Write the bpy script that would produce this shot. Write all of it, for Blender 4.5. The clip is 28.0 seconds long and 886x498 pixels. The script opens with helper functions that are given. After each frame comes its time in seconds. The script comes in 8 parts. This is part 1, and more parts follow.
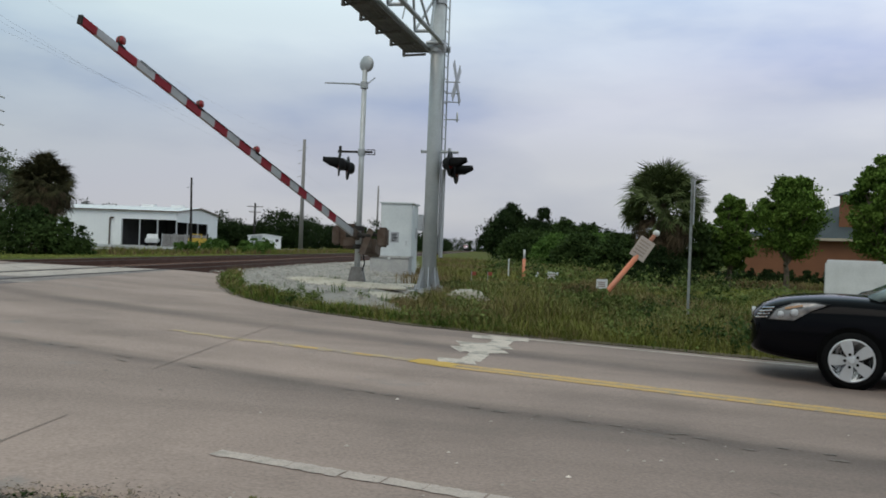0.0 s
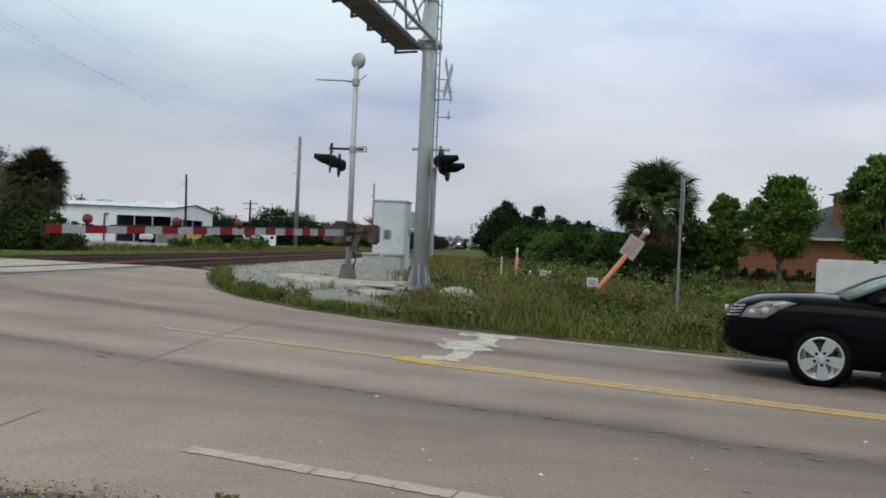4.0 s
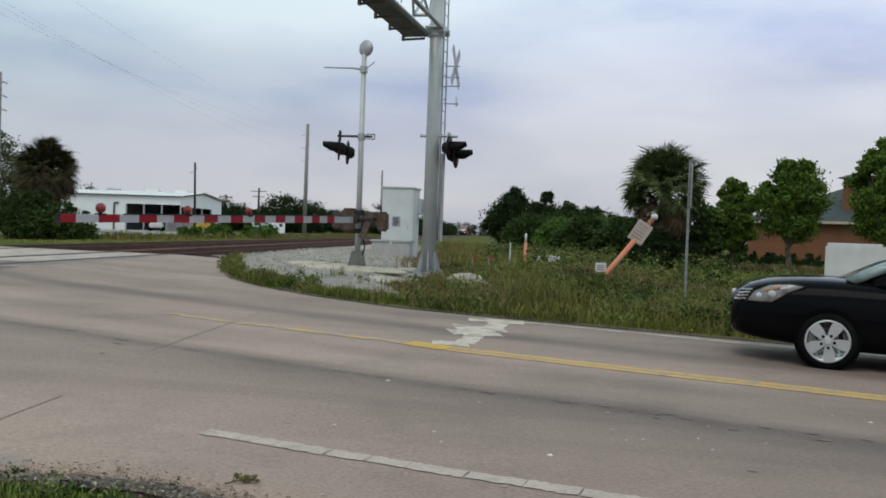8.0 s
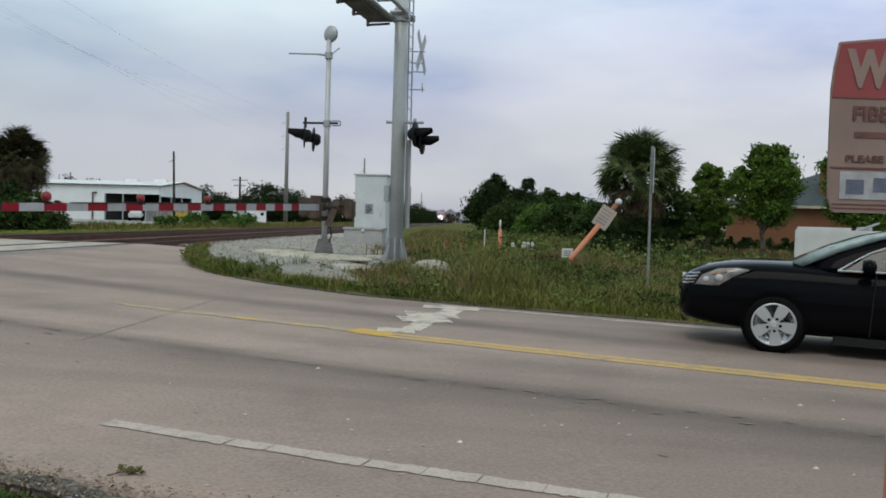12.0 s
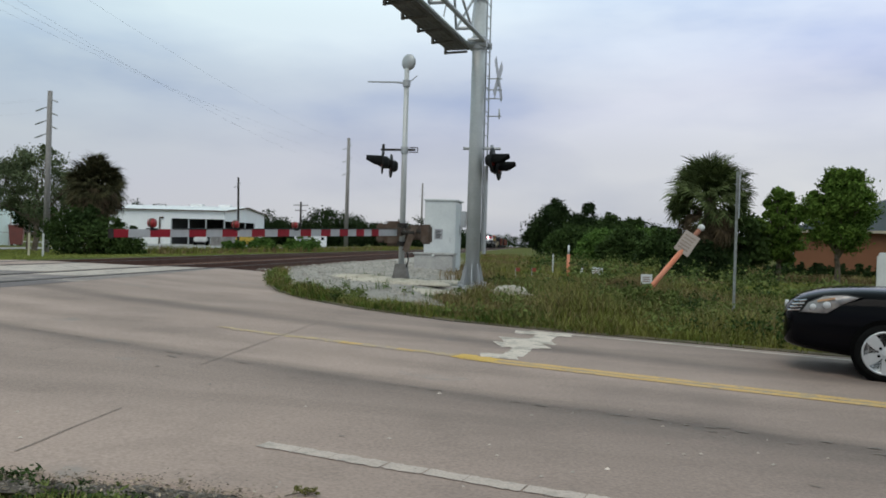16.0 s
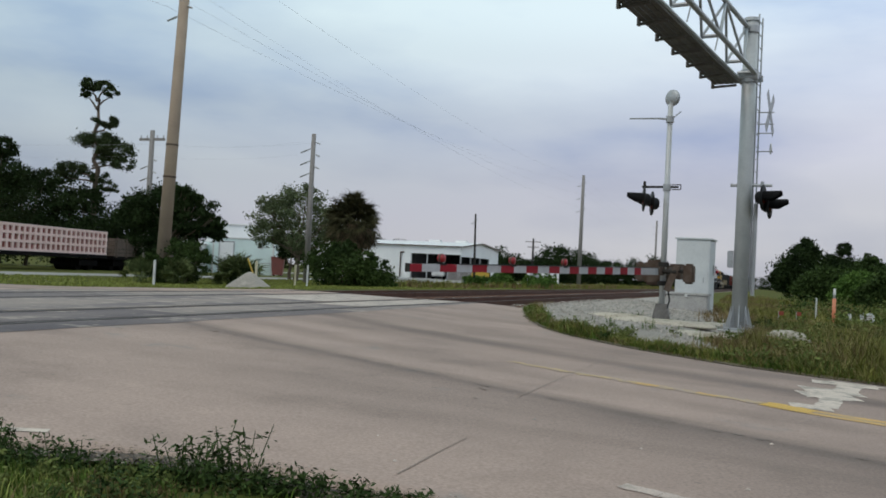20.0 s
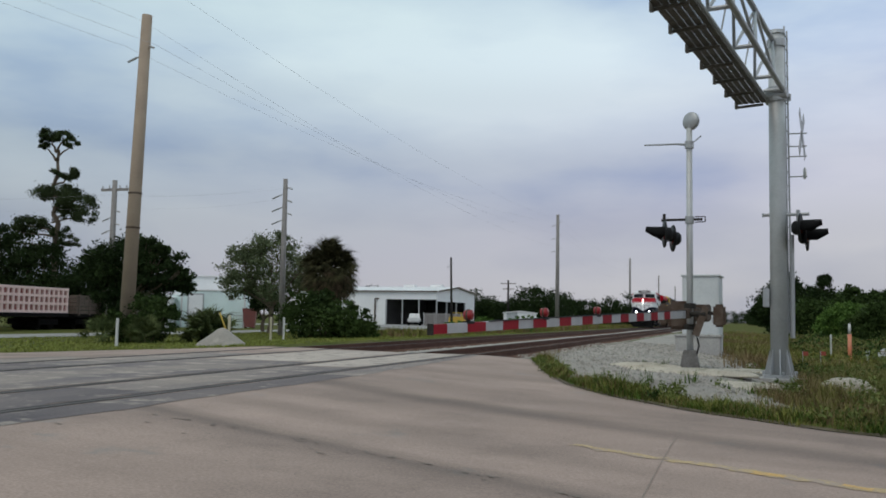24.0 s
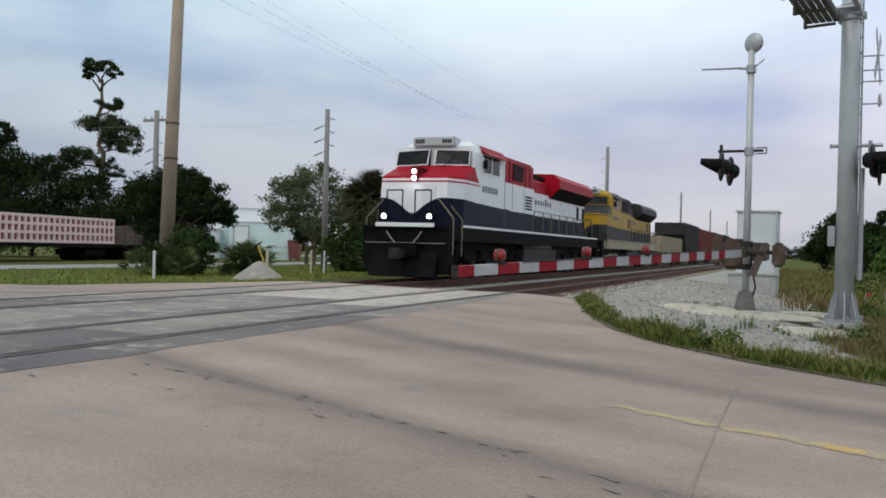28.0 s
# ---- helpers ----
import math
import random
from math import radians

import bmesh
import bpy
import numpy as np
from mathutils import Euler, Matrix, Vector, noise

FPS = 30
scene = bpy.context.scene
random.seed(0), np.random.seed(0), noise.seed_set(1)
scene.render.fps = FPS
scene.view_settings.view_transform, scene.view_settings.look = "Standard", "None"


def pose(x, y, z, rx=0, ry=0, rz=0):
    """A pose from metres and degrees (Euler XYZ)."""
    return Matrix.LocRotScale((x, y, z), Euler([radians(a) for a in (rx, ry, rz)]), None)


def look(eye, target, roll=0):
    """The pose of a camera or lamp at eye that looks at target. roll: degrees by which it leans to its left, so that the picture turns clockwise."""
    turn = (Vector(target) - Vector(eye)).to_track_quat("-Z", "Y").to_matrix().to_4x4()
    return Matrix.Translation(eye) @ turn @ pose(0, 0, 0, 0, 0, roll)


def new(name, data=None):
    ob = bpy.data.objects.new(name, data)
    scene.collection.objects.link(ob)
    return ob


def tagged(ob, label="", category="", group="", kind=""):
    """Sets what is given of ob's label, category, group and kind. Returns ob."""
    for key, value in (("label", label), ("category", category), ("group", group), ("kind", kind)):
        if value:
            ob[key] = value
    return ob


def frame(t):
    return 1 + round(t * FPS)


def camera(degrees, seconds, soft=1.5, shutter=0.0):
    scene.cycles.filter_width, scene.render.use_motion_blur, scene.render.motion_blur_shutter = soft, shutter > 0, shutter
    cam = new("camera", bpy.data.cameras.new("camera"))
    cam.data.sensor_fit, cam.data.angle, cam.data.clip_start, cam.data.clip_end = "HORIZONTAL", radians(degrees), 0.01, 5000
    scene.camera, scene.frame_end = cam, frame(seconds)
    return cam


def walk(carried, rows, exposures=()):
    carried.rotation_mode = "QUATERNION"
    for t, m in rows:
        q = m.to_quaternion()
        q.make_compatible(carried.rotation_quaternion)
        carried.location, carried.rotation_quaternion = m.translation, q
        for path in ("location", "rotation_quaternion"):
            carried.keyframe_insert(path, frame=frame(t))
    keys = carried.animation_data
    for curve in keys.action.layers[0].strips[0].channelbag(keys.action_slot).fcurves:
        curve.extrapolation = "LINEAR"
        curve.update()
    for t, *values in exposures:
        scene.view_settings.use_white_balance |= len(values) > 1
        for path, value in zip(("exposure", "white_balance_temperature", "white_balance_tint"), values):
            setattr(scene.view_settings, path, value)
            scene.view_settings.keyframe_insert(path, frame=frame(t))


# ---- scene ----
cam = camera(53.0, 28.0, 1.75)

PATH = [
    (0, (0.106, 0.473, 1.236), (0.020, 2.311, 1.236), 2.25),
    (0.5, (0.140, 0.492, 1.233), (0.044, 2.330, 1.213), 1.91),
    (1, (0.171, 0.466, 1.239), (0.077, 2.304, 1.227), 1.67),
    (1.5, (0.174, 0.461, 1.236), (0.082, 2.299, 1.211), 1.92),
    (2, (0.160, 0.492, 1.230), (0.088, 2.331, 1.210), 1.97),
    (2.5, (0.168, 0.520, 1.231), (0.114, 2.359, 1.230), 2.60),
    (3, (0.194, 0.512, 1.232), (0.116, 2.351, 1.245), 2.42),
    (3.5, (0.216, 0.507, 1.235), (0.136, 2.345, 1.245), 2.46),
    (5.5, (0.246, 0.440, 1.222), (0.184, 2.277, 1.150), 2.86),
    (6, (0.245, 0.458, 1.213), (0.191, 2.296, 1.131), 2.53),
    (6.5, (0.240, 0.448, 1.216), (0.207, 2.287, 1.155), 2.50),
    (7, (0.218, 0.398, 1.234), (0.147, 2.236, 1.200), 2.41),
    (7.5, (0.226, 0.374, 1.245), (0.118, 2.210, 1.216), 1.48),
    (8, (0.229, 0.386, 1.236), (0.135, 2.224, 1.203), 2.1),
    (8.5, (0.247, 0.380, 1.246), (0.155, 2.218, 1.215), 2.27),
    (9, (0.263, 0.412, 1.241), (0.172, 2.249, 1.197), 2.15),
    (9.5, (0.274, 0.461, 1.222), (0.205, 2.297, 1.135), 1.88),
    (10, (0.265, 0.535, 1.220), (0.224, 2.371, 1.115), 1.29),
    (10.5, (0.363, 0.589, 1.216), (0.266, 2.426, 1.168), 1.86),
    (11, (0.603, 0.538, 1.213), (0.531, 2.376, 1.150), 2.35),
    (11.5, (0.694, 0.501, 1.224), (0.638, 2.339, 1.153), 1.76),
    (13.5, (0.504, 0.541, 1.232), (0.410, 2.378, 1.250), 1.77),
    (14, (0.532, 0.528, 1.242), (0.419, 2.364, 1.260), 2.19),
    (14.5, (0.417, 0.513, 1.238), (0.258, 2.345, 1.274), 2.24),
    (15, (0.152, 0.394, 1.254), (-0.022, 2.225, 1.281), 0.74),
    (15.5, (0.099, 0.366, 1.241), (-0.063, 2.199, 1.247), 1.96),
    (16, (0.147, 0.380, 1.234), (-0.031, 2.211, 1.224), 1.72),
    (16.5, (0.270, 0.369, 1.243), (0.122, 2.203, 1.204), 0.81),
    (17, (0.392, 0.419, 1.213), (0.315, 2.257, 1.182), 0.50),
    (17.5, (0.624, 0.390, 1.218), (0.473, 2.224, 1.215), 0.52),
    (18, (0.710, 0.375, 1.221), (0.559, 2.209, 1.200), 0.55),
    (18.5, (0.679, 0.346, 1.238), (0.499, 2.177, 1.245), 0.40),
    (19, (0.315, 0.305, 1.227), (-0.148, 2.085, 1.286), 2.50),
    (19.5, (-0.183, 0.235, 1.224), (-0.837, 1.954, 1.295), 1.29),
    (20, (-0.606, 0.222, 1.213), (-1.243, 1.948, 1.260), 2.97),
    (20.5, (-0.981, 0.292, 1.296), (-1.618, 2.017, 1.374), 3.48),
    (22.5, (-2.157, 1.453, 1.333), (-2.752, 3.192, 1.399), 2.8),
    (23, (-2.216, 1.661, 1.357), (-2.789, 3.407, 1.446), 2.7),
    (23.5, (-2.087, 1.961, 1.347), (-2.687, 3.696, 1.461), 2.2),
    (24, (-2.076, 2.340, 1.341), (-2.656, 4.080, 1.481), 1.0),
    (24.5, (-2.119, 2.680, 1.365), (-2.639, 4.445, 1.424), 1.4),
    (25, (-2.081, 2.961, 1.387), (-2.598, 4.725, 1.463), 1.5),
    (25.5, (-2.040, 3.088, 1.449), (-2.583, 4.845, 1.532), 2.3),
    (26, (-2.151, 3.299, 1.459), (-2.705, 5.051, 1.560), 1.8),
    (26.5, (-2.198, 3.378, 1.448), (-2.769, 5.127, 1.497), 1.3),
    (27, (-2.216, 3.421, 1.439), (-2.808, 5.163, 1.447), 1.1),
    (27.5, (-2.226, 3.493, 1.414), (-2.858, 5.222, 1.405), 1.2),
    (28, (-2.233, 3.451, 1.425), (-2.905, 5.163, 1.424), 1.5),
]
EXPOSURES = [(0.0, -0.17, 6500, 10), (0.7, 0.0, 6500, 10), (1.2, 0.1, 6500, 10), (3.0, -0.03, 6500, 10), (6.0, -0.07, 6500, 10), (12.0, -0.07, 6500, 10), (16.0, -0.03, 6500, 10), (18.0, -0.05, 6500, 10), (19.0, 0.0, 6500, 10), (20.0, -0.15, 6500, 12), (23.0, -0.28, 6500, 13), (25.5, -0.31, 6500, 13), (27.0, -0.24, 6500, 13), (28.0, 0.03, 6500, 13)]
walk(cam, [(t, look(eye, target, roll)) for t, eye, target, roll in PATH], EXPOSURES)

# ---- world and light ----
world = bpy.data.worlds.new("overcast_sky")
scene.world = world
world.use_nodes = True
wn, wl = world.node_tree.nodes, world.node_tree.links
wn.clear()
w_out = wn.new("ShaderNodeOutputWorld")
w_bg = wn.new("ShaderNodeBackground")
w_sky = wn.new("ShaderNodeTexSky")
w_sky.sky_type, w_sky.sun_disc = "NISHITA", False
w_sky.sun_elevation, w_sky.sun_rotation = radians(58), radians(200)
w_tc = wn.new("ShaderNodeTexCoord")
w_map = wn.new("ShaderNodeMapping")
w_map.inputs["Scale"].default_value = (1.0, 1.0, 3.2)
w_map.inputs["Location"].default_value = (1.15, 0.7, 0.1)
w_n1 = wn.new("ShaderNodeTexNoise")
w_n1.inputs["Scale"].default_value, w_n1.inputs["Detail"].default_value = 1.9, 6.0
w_n1.inputs["Roughness"].default_value = 0.5
w_r1 = wn.new("ShaderNodeValToRGB")
w_r1.color_ramp.elements[0].position, w_r1.color_ramp.elements[0].color = 0.38, (0.5, 0.555, 0.71, 1)
w_r1.color_ramp.elements[1].position, w_r1.color_ramp.elements[1].color = 0.62, (0.84, 0.85, 0.875, 1)
e = w_r1.color_ramp.elements.new(0.48)
e.color = (0.69, 0.715, 0.79, 1)
w_mul = wn.new("ShaderNodeMixRGB")
w_mul.blend_type, w_mul.inputs[0].default_value = "MULTIPLY", 1.0
w_mul.inputs[2].default_value = (0.1, 0.1, 0.1, 1)
w_mix = wn.new("ShaderNodeMixRGB")
w_mix.inputs[0].default_value = 0.86
wl.new(w_tc.outputs["Generated"], w_map.inputs[0])
wl.new(w_map.outputs[0], w_n1.inputs["Vector"])
wl.new(w_n1.outputs["Fac"], w_r1.inputs[0])
wl.new(w_sky.outputs[0], w_mul.inputs[1])
wl.new(w_mul.outputs[0], w_mix.inputs[1])
wl.new(w_r1.outputs[0], w_mix.inputs[2])
w_sep = wn.new("ShaderNodeSeparateXYZ")
w_fac = wn.new("ShaderNodeMath")
w_fac.operation, w_fac.inputs[1].default_value, w_fac.inputs[2].default_value = "MULTIPLY_ADD", 0.2, 1.05
w_grad = wn.new("ShaderNodeVectorMath")
w_grad.operation = "SCALE"
wl.new(w_tc.outputs["Generated"], w_sep.inputs[0])
wl.new(w_sep.outputs[0], w_fac.inputs[0])
# hazier and darker low down, the thin cloud brightest a little above the horizon
w_rise = wn.new("ShaderNodeValToRGB")
w_rise.color_ramp.interpolation = "EASE"
w_rise.color_ramp.elements[0].position, w_rise.color_ramp.elements[0].color = 0.0, (0.81, 0.81, 0.81, 1)
w_rise.color_ramp.elements[1].position, w_rise.color_ramp.elements[1].color = 1.0, (0.92, 0.92, 0.92, 1)
for at, k in ((0.09, 0.82), (0.16, 0.95), (0.23, 1.14), (0.29, 1.27), (0.38, 1.26), (0.65, 0.97)):
    w_rise.color_ramp.elements.new(at).color = (k, k, k, 1)
w_up = wn.new("ShaderNodeMixRGB")
w_up.blend_type, w_up.inputs[0].default_value = "MULTIPLY", 1.0
wl.new(w_sep.outputs[2], w_rise.inputs[0])
wl.new(w_mix.outputs[0], w_up.inputs[1])
wl.new(w_rise.outputs[0], w_up.inputs[2])
wl.new(w_up.outputs[0], w_grad.inputs[0])
wl.new(w_fac.outputs[0], w_grad.inputs["Scale"])
# thin cyan cloud high to the west, lilac-grey cloud to the east
w_hue = wn.new("ShaderNodeVectorMath")
w_hue.operation, w_hue.inputs[1].default_value = "DOT_PRODUCT", (-0.32, 0.0, 1.6)
w_hr = wn.new("ShaderNodeValToRGB")
w_hr.color_ramp.elements[0].position, w_hr.color_ramp.elements[0].color = 0.0, (0.97, 0.965, 0.965, 1)
w_hr.color_ramp.elements[1].position, w_hr.color_ramp.elements[1].color = 0.85, (0.82, 1.05, 1.01, 1)
w_hr.color_ramp.elements.new(0.22).color = (0.905, 0.92, 1.0, 1)
w_hr.color_ramp.elements.new(0.5).color = (0.87, 1.01, 1.02, 1)
w_tint = wn.new("ShaderNodeMixRGB")
w_tint.blend_type, w_tint.inputs[0].default_value = "MULTIPLY", 1.0
wl.new(w_tc.outputs["Generated"], w_hue.inputs[0])
wl.new(w_hue.outputs["Value"], w_hr.inputs[0])
wl.new(w_grad.outputs[0], w_tint.inputs[1])
wl.new(w_hr.outputs[0], w_tint.inputs[2])
wl.new(w_tint.outputs[0], w_bg.inputs[0])
w_bg.inputs[1].default_value = 1.0
wl.new(w_bg.outputs[0], w_out.inputs[0])
sun = new("sun", bpy.data.lights.new("sun", "SUN"))
sun.data.energy, sun.data.angle, sun.data.color = 1.25, radians(38), (1.0, 0.92, 0.82)
sun.matrix_world = look((0, 0, 50), (14, 32, 0))

# ---- materials ----
def lin(c):
    return (c[0], c[1], c[2], 1)

MATS = {}

def mat(name, c1, c2=None, scale=1.0, rough=0.7, metal=0.0, bump=0.15, fine=30.0, wear=None, wear_at=0.62, island=0.0, spec=0.5, stretch=None, grain=0.25):
    """A surface: two colours mixed by a coarse noise, fine grain, optional wear spots, bump."""
    if name in MATS:
        return MATS[name]
    m = bpy.data.materials.new(name)
    m.use_nodes = True
    n, l = m.node_tree.nodes, m.node_tree.links
    b = n["Principled BSDF"]
    b.inputs["Roughness"].default_value, b.inputs["Metallic"].default_value = rough, metal
    b.inputs["Specular IOR Level"].default_value = spec
    tc = n.new("ShaderNodeTexCoord")
    vec = tc.outputs["Object"]
    if stretch:
        mp = n.new("ShaderNodeMapping")
        mp.inputs["Scale"].default_value = stretch
        l.new(vec, mp.inputs[0])
        vec = mp.outputs[0]
    n1 = n.new("ShaderNodeTexNoise")
    n1.inputs["Scale"].default_value, n1.inputs["Detail"].default_value = scale, 6
    l.new(vec, n1.inputs["Vector"])
    r1 = n.new("ShaderNodeValToRGB")
    r1.color_ramp.elements[0].position, r1.color_ramp.elements[1].position = 0.32, 0.68
    c2 = c2 or tuple(v * 0.75 for v in c1)
    r1.color_ramp.elements[0].color, r1.color_ramp.elements[1].color = lin(c1), lin(c2)
    l.new(n1.outputs["Fac"], r1.inputs[0])
    n2 = n.new("ShaderNodeTexNoise")
    n2.inputs["Scale"].default_value, n2.inputs["Detail"].default_value = fine, 4
    l.new(tc.outputs["Object"], n2.inputs["Vector"])
    g = n.new("ShaderNodeValToRGB")
    g.color_ramp.elements[0].position, g.color_ramp.elements[1].position = 0.25, 0.75
    g.color_ramp.elements[0].color, g.color_ramp.elements[1].color = (1 - grain, 1 - grain, 1 - grain, 1), (1 + grain * 0.8, 1 + grain * 0.8, 1 + grain * 0.8, 1)
    l.new(n2.outputs["Fac"], g.inputs[0])
    mx = n.new("ShaderNodeMixRGB")
    mx.blend_type, mx.inputs[0].default_value = "MULTIPLY", 1.0
    l.new(r1.outputs[0], mx.inputs[1])
    l.new(g.outputs[0], mx.inputs[2])
    col = mx.outputs[0]
    if wear:
        n3 = n.new("ShaderNodeTexNoise")
        n3.inputs["Scale"].default_value, n3.inputs["Detail"].default_value = scale * 2.3, 9
        n3.inputs["Roughness"].default_value = 0.65
        l.new(tc.outputs["Object"], n3.inputs["Vector"])
        r3 = n.new("ShaderNodeValToRGB")
        r3.color_ramp.elements[0].position, r3.color_ramp.elements[1].position = wear_at - 0.04, wear_at + 0.05
        l.new(n3.outputs["Fac"], r3.inputs[0])
        m3 = n.new("ShaderNodeMixRGB")
        m3.inputs[2].default_value = lin(wear)
        l.new(r3.outputs[0], m3.inputs[0])
        l.new(col, m3.inputs[1])
        col = m3.outputs[0]
    if island:
        ge = n.new("ShaderNodeNewGeometry")
        rr = n.new("ShaderNodeMapRange")
        rr.inputs["To Min"].default_value, rr.inputs["To Max"].default_value = 1 - island, 1 + island
        l.new(ge.outputs["Random Per Island"], rr.inputs["Value"])
        hs = n.new("ShaderNodeHueSaturation")
        l.new(rr.outputs[0], hs.inputs["Value"])
        l.new(col, hs.inputs["Color"])
        col = hs.outputs[0]
    l.new(col, b.inputs["Base Color"])
    if bump:
        bp = n.new("ShaderNodeBump")
        bp.inputs["Strength"].default_value, bp.inputs["Distance"].default_value = bump, 0.02
        l.new(n2.outputs["Fac"], bp.inputs["Height"])
        l.new(bp.outputs[0], b.inputs["Normal"])
    MATS[name] = m
    return m

def glow(name, colour, strength):
    if name in MATS:
        return MATS[name]
    m = bpy.data.materials.new(name)
    m.use_nodes = True
    b = m.node_tree.nodes["Principled BSDF"]
    b.inputs["Base Color"].default_value = lin(colour)
    b.inputs["Emission Color"].default_value = lin(colour)
    b.inputs["Emission Strength"].default_value = strength
    MATS[name] = m
    return m

def leaf_mat(name, c1, c2):
    return mat(name, c1, c2, scale=0.6, rough=0.7, bump=0.0, fine=6, island=0.32, spec=0.05)

GALV = mat("galvanised_steel", (0.42, 0.43, 0.44), (0.33, 0.34, 0.35), 1.5, 0.45, 0.35, 0.05, 25, wear=(0.27, 0.26, 0.25), wear_at=0.68, grain=0.07)
SILVER = mat("aluminium_paint", (0.52, 0.53, 0.53), (0.44, 0.45, 0.45), 2, 0.5, 0.2, 0.05, 20, wear=(0.30, 0.28, 0.26), wear_at=0.7, grain=0.07)
BLACKP = mat("black_paint", (0.012, 0.012, 0.013), (0.02, 0.02, 0.02), 3, 0.5, 0.0, 0.05, 20, grain=0.07, spec=0.12)
DARKIRON = mat("dark_iron", (0.03, 0.028, 0.026), (0.05, 0.045, 0.04), 3, 0.7, 0.3, 0.15, 20, spec=0.12)
RUSTBROWN = mat("brown_weathered_steel", (0.09, 0.06, 0.045), (0.14, 0.11, 0.09), 4, 0.75, 0.2, 0.2, 20, grain=0.07, spec=0.12)
RAILSTEEL = mat("rail_steel", (0.075, 0.034, 0.024), (0.11, 0.055, 0.04), 2, 0.6, 0.3, 0.2, 20, spec=0.12)
RAILTOP = mat("polished_rail_top", (0.07, 0.052, 0.046), (0.12, 0.095, 0.085), 2, 0.6, 0.3, 0.02, 20)
TIE = mat("stained_tie", (0.11, 0.062, 0.046), (0.17, 0.105, 0.08), 1.2, 0.85, 0, 0.3, 14, spec=0.12)
GRAVEL = mat("gravel", (0.35, 0.318, 0.28), (0.25, 0.227, 0.2), 0.45, 0.9, 0, 0.7, 26, wear=(0.37, 0.335, 0.29), wear_at=0.62)
STONE = mat("crushed_stone", (0.37, 0.335, 0.295), (0.23, 0.21, 0.185), 2, 0.9, 0, 0.4, 18, island=0.4)
WHITEP = mat("white_paint", (0.62, 0.62, 0.61), (0.52, 0.52, 0.51), 2, 0.6, 0, 0.05, 20, wear=(0.36, 0.36, 0.36), wear_at=0.7, grain=0.07)
CAB_WHITE = mat("cabinet_pale_grey_paint", (0.6, 0.62, 0.62), (0.52, 0.54, 0.55), 1.5, 0.55, 0, 0.05, 20, wear=(0.42, 0.42, 0.4), wear_at=0.72, grain=0.07)
CONC = mat("cast_concrete", (0.42, 0.41, 0.39), (0.34, 0.33, 0.32), 2.5, 0.85, 0, 0.3, 25, wear=(0.24, 0.23, 0.21), wear_at=0.64)
ORANGE = mat("faded_orange_plastic", (0.62, 0.19, 0.09), (0.55, 0.22, 0.13), 3, 0.55, 0, 0.05, 30, grain=0.07)
REDREF = mat("red_reflective", (0.3, 0.012, 0.025), (0.24, 0.012, 0.02), 4, 0.45, 0, 0.03, 30, grain=0.07, spec=0.12)
WHITEREF = mat("white_reflective", (0.45, 0.45, 0.46), (0.37, 0.37, 0.38), 4, 0.45, 0, 0.03, 30, grain=0.07)
DARKGLASS = mat("dark_glass", (0.01, 0.012, 0.014), (0.015, 0.016, 0.018), 1, 0.06, 0, 0.0, 10, grain=0.07)
WOODPOLE = mat("weathered_wood_pole", (0.2, 0.185, 0.175), (0.26, 0.245, 0.235), 1.5, 0.85, 0, 0.3, 12, stretch=(6, 6, 0.4))
CONCPOLE = mat("concrete_pole", (0.35, 0.275, 0.205), (0.29, 0.225, 0.17), 1.2, 0.85, 0, 0.2, 15, grain=0.07)
WIRE = mat("cable_black", (0.42, 0.43, 0.46), None, 1, 0.7, 0, 0, 10, spec=0.12)
BARK = mat("bark", (0.10, 0.08, 0.06), (0.16, 0.13, 0.1), 3, 0.9, 0, 0.6, 12, spec=0.12)
LEAF_DARK = leaf_mat("dark_oak_leaves", (0.014, 0.026, 0.009), (0.028, 0.046, 0.015))
LEAF_MID = leaf_mat("mid_green_leaves", (0.055, 0.11, 0.024), (0.1, 0.17, 0.038))
LEAF_BRIGHT = leaf_mat("bright_green_leaves", (0.06, 0.106, 0.019), (0.115, 0.18, 0.034))
LEAF_PINE = leaf_mat("pine_needles", (0.026, 0.04, 0.016), (0.05, 0.07, 0.028))
LEAF_GREY = leaf_mat("grey_green_leaves", (0.085, 0.112, 0.056), (0.135, 0.16, 0.085))
LEAF_BUSH = leaf_mat("bush_leaves", (0.026, 0.045, 0.014), (0.05, 0.08, 0.022))
LEAF_WEED = leaf_mat("dull_weed_leaves", (0.085, 0.115, 0.032), (0.145, 0.17, 0.055))
PALM = leaf_mat("palm_fronds", (0.05, 0.07, 0.024), (0.1, 0.122, 0.05))
PALMDEAD = leaf_mat("dead_palm_fronds", (0.06, 0.042, 0.026), (0.1, 0.074, 0.045))
GRASS = leaf_mat("grass_blades", (0.115, 0.135, 0.027), (0.19, 0.185, 0.05))
GRASSOLIVE = leaf_mat("olive_grass_blades", (0.135, 0.135, 0.043), (0.2, 0.18, 0.066))
GRASSDEEP = leaf_mat("deep_green_grass_blades", (0.05, 0.092, 0.017), (0.098, 0.145, 0.029))
LAWN = leaf_mat("mown_lawn_blades", (0.17, 0.2, 0.045), (0.23, 0.25, 0.07))
GRASSDRY = leaf_mat("dry_grass_blades", (0.14, 0.1, 0.047), (0.21, 0.158, 0.082))

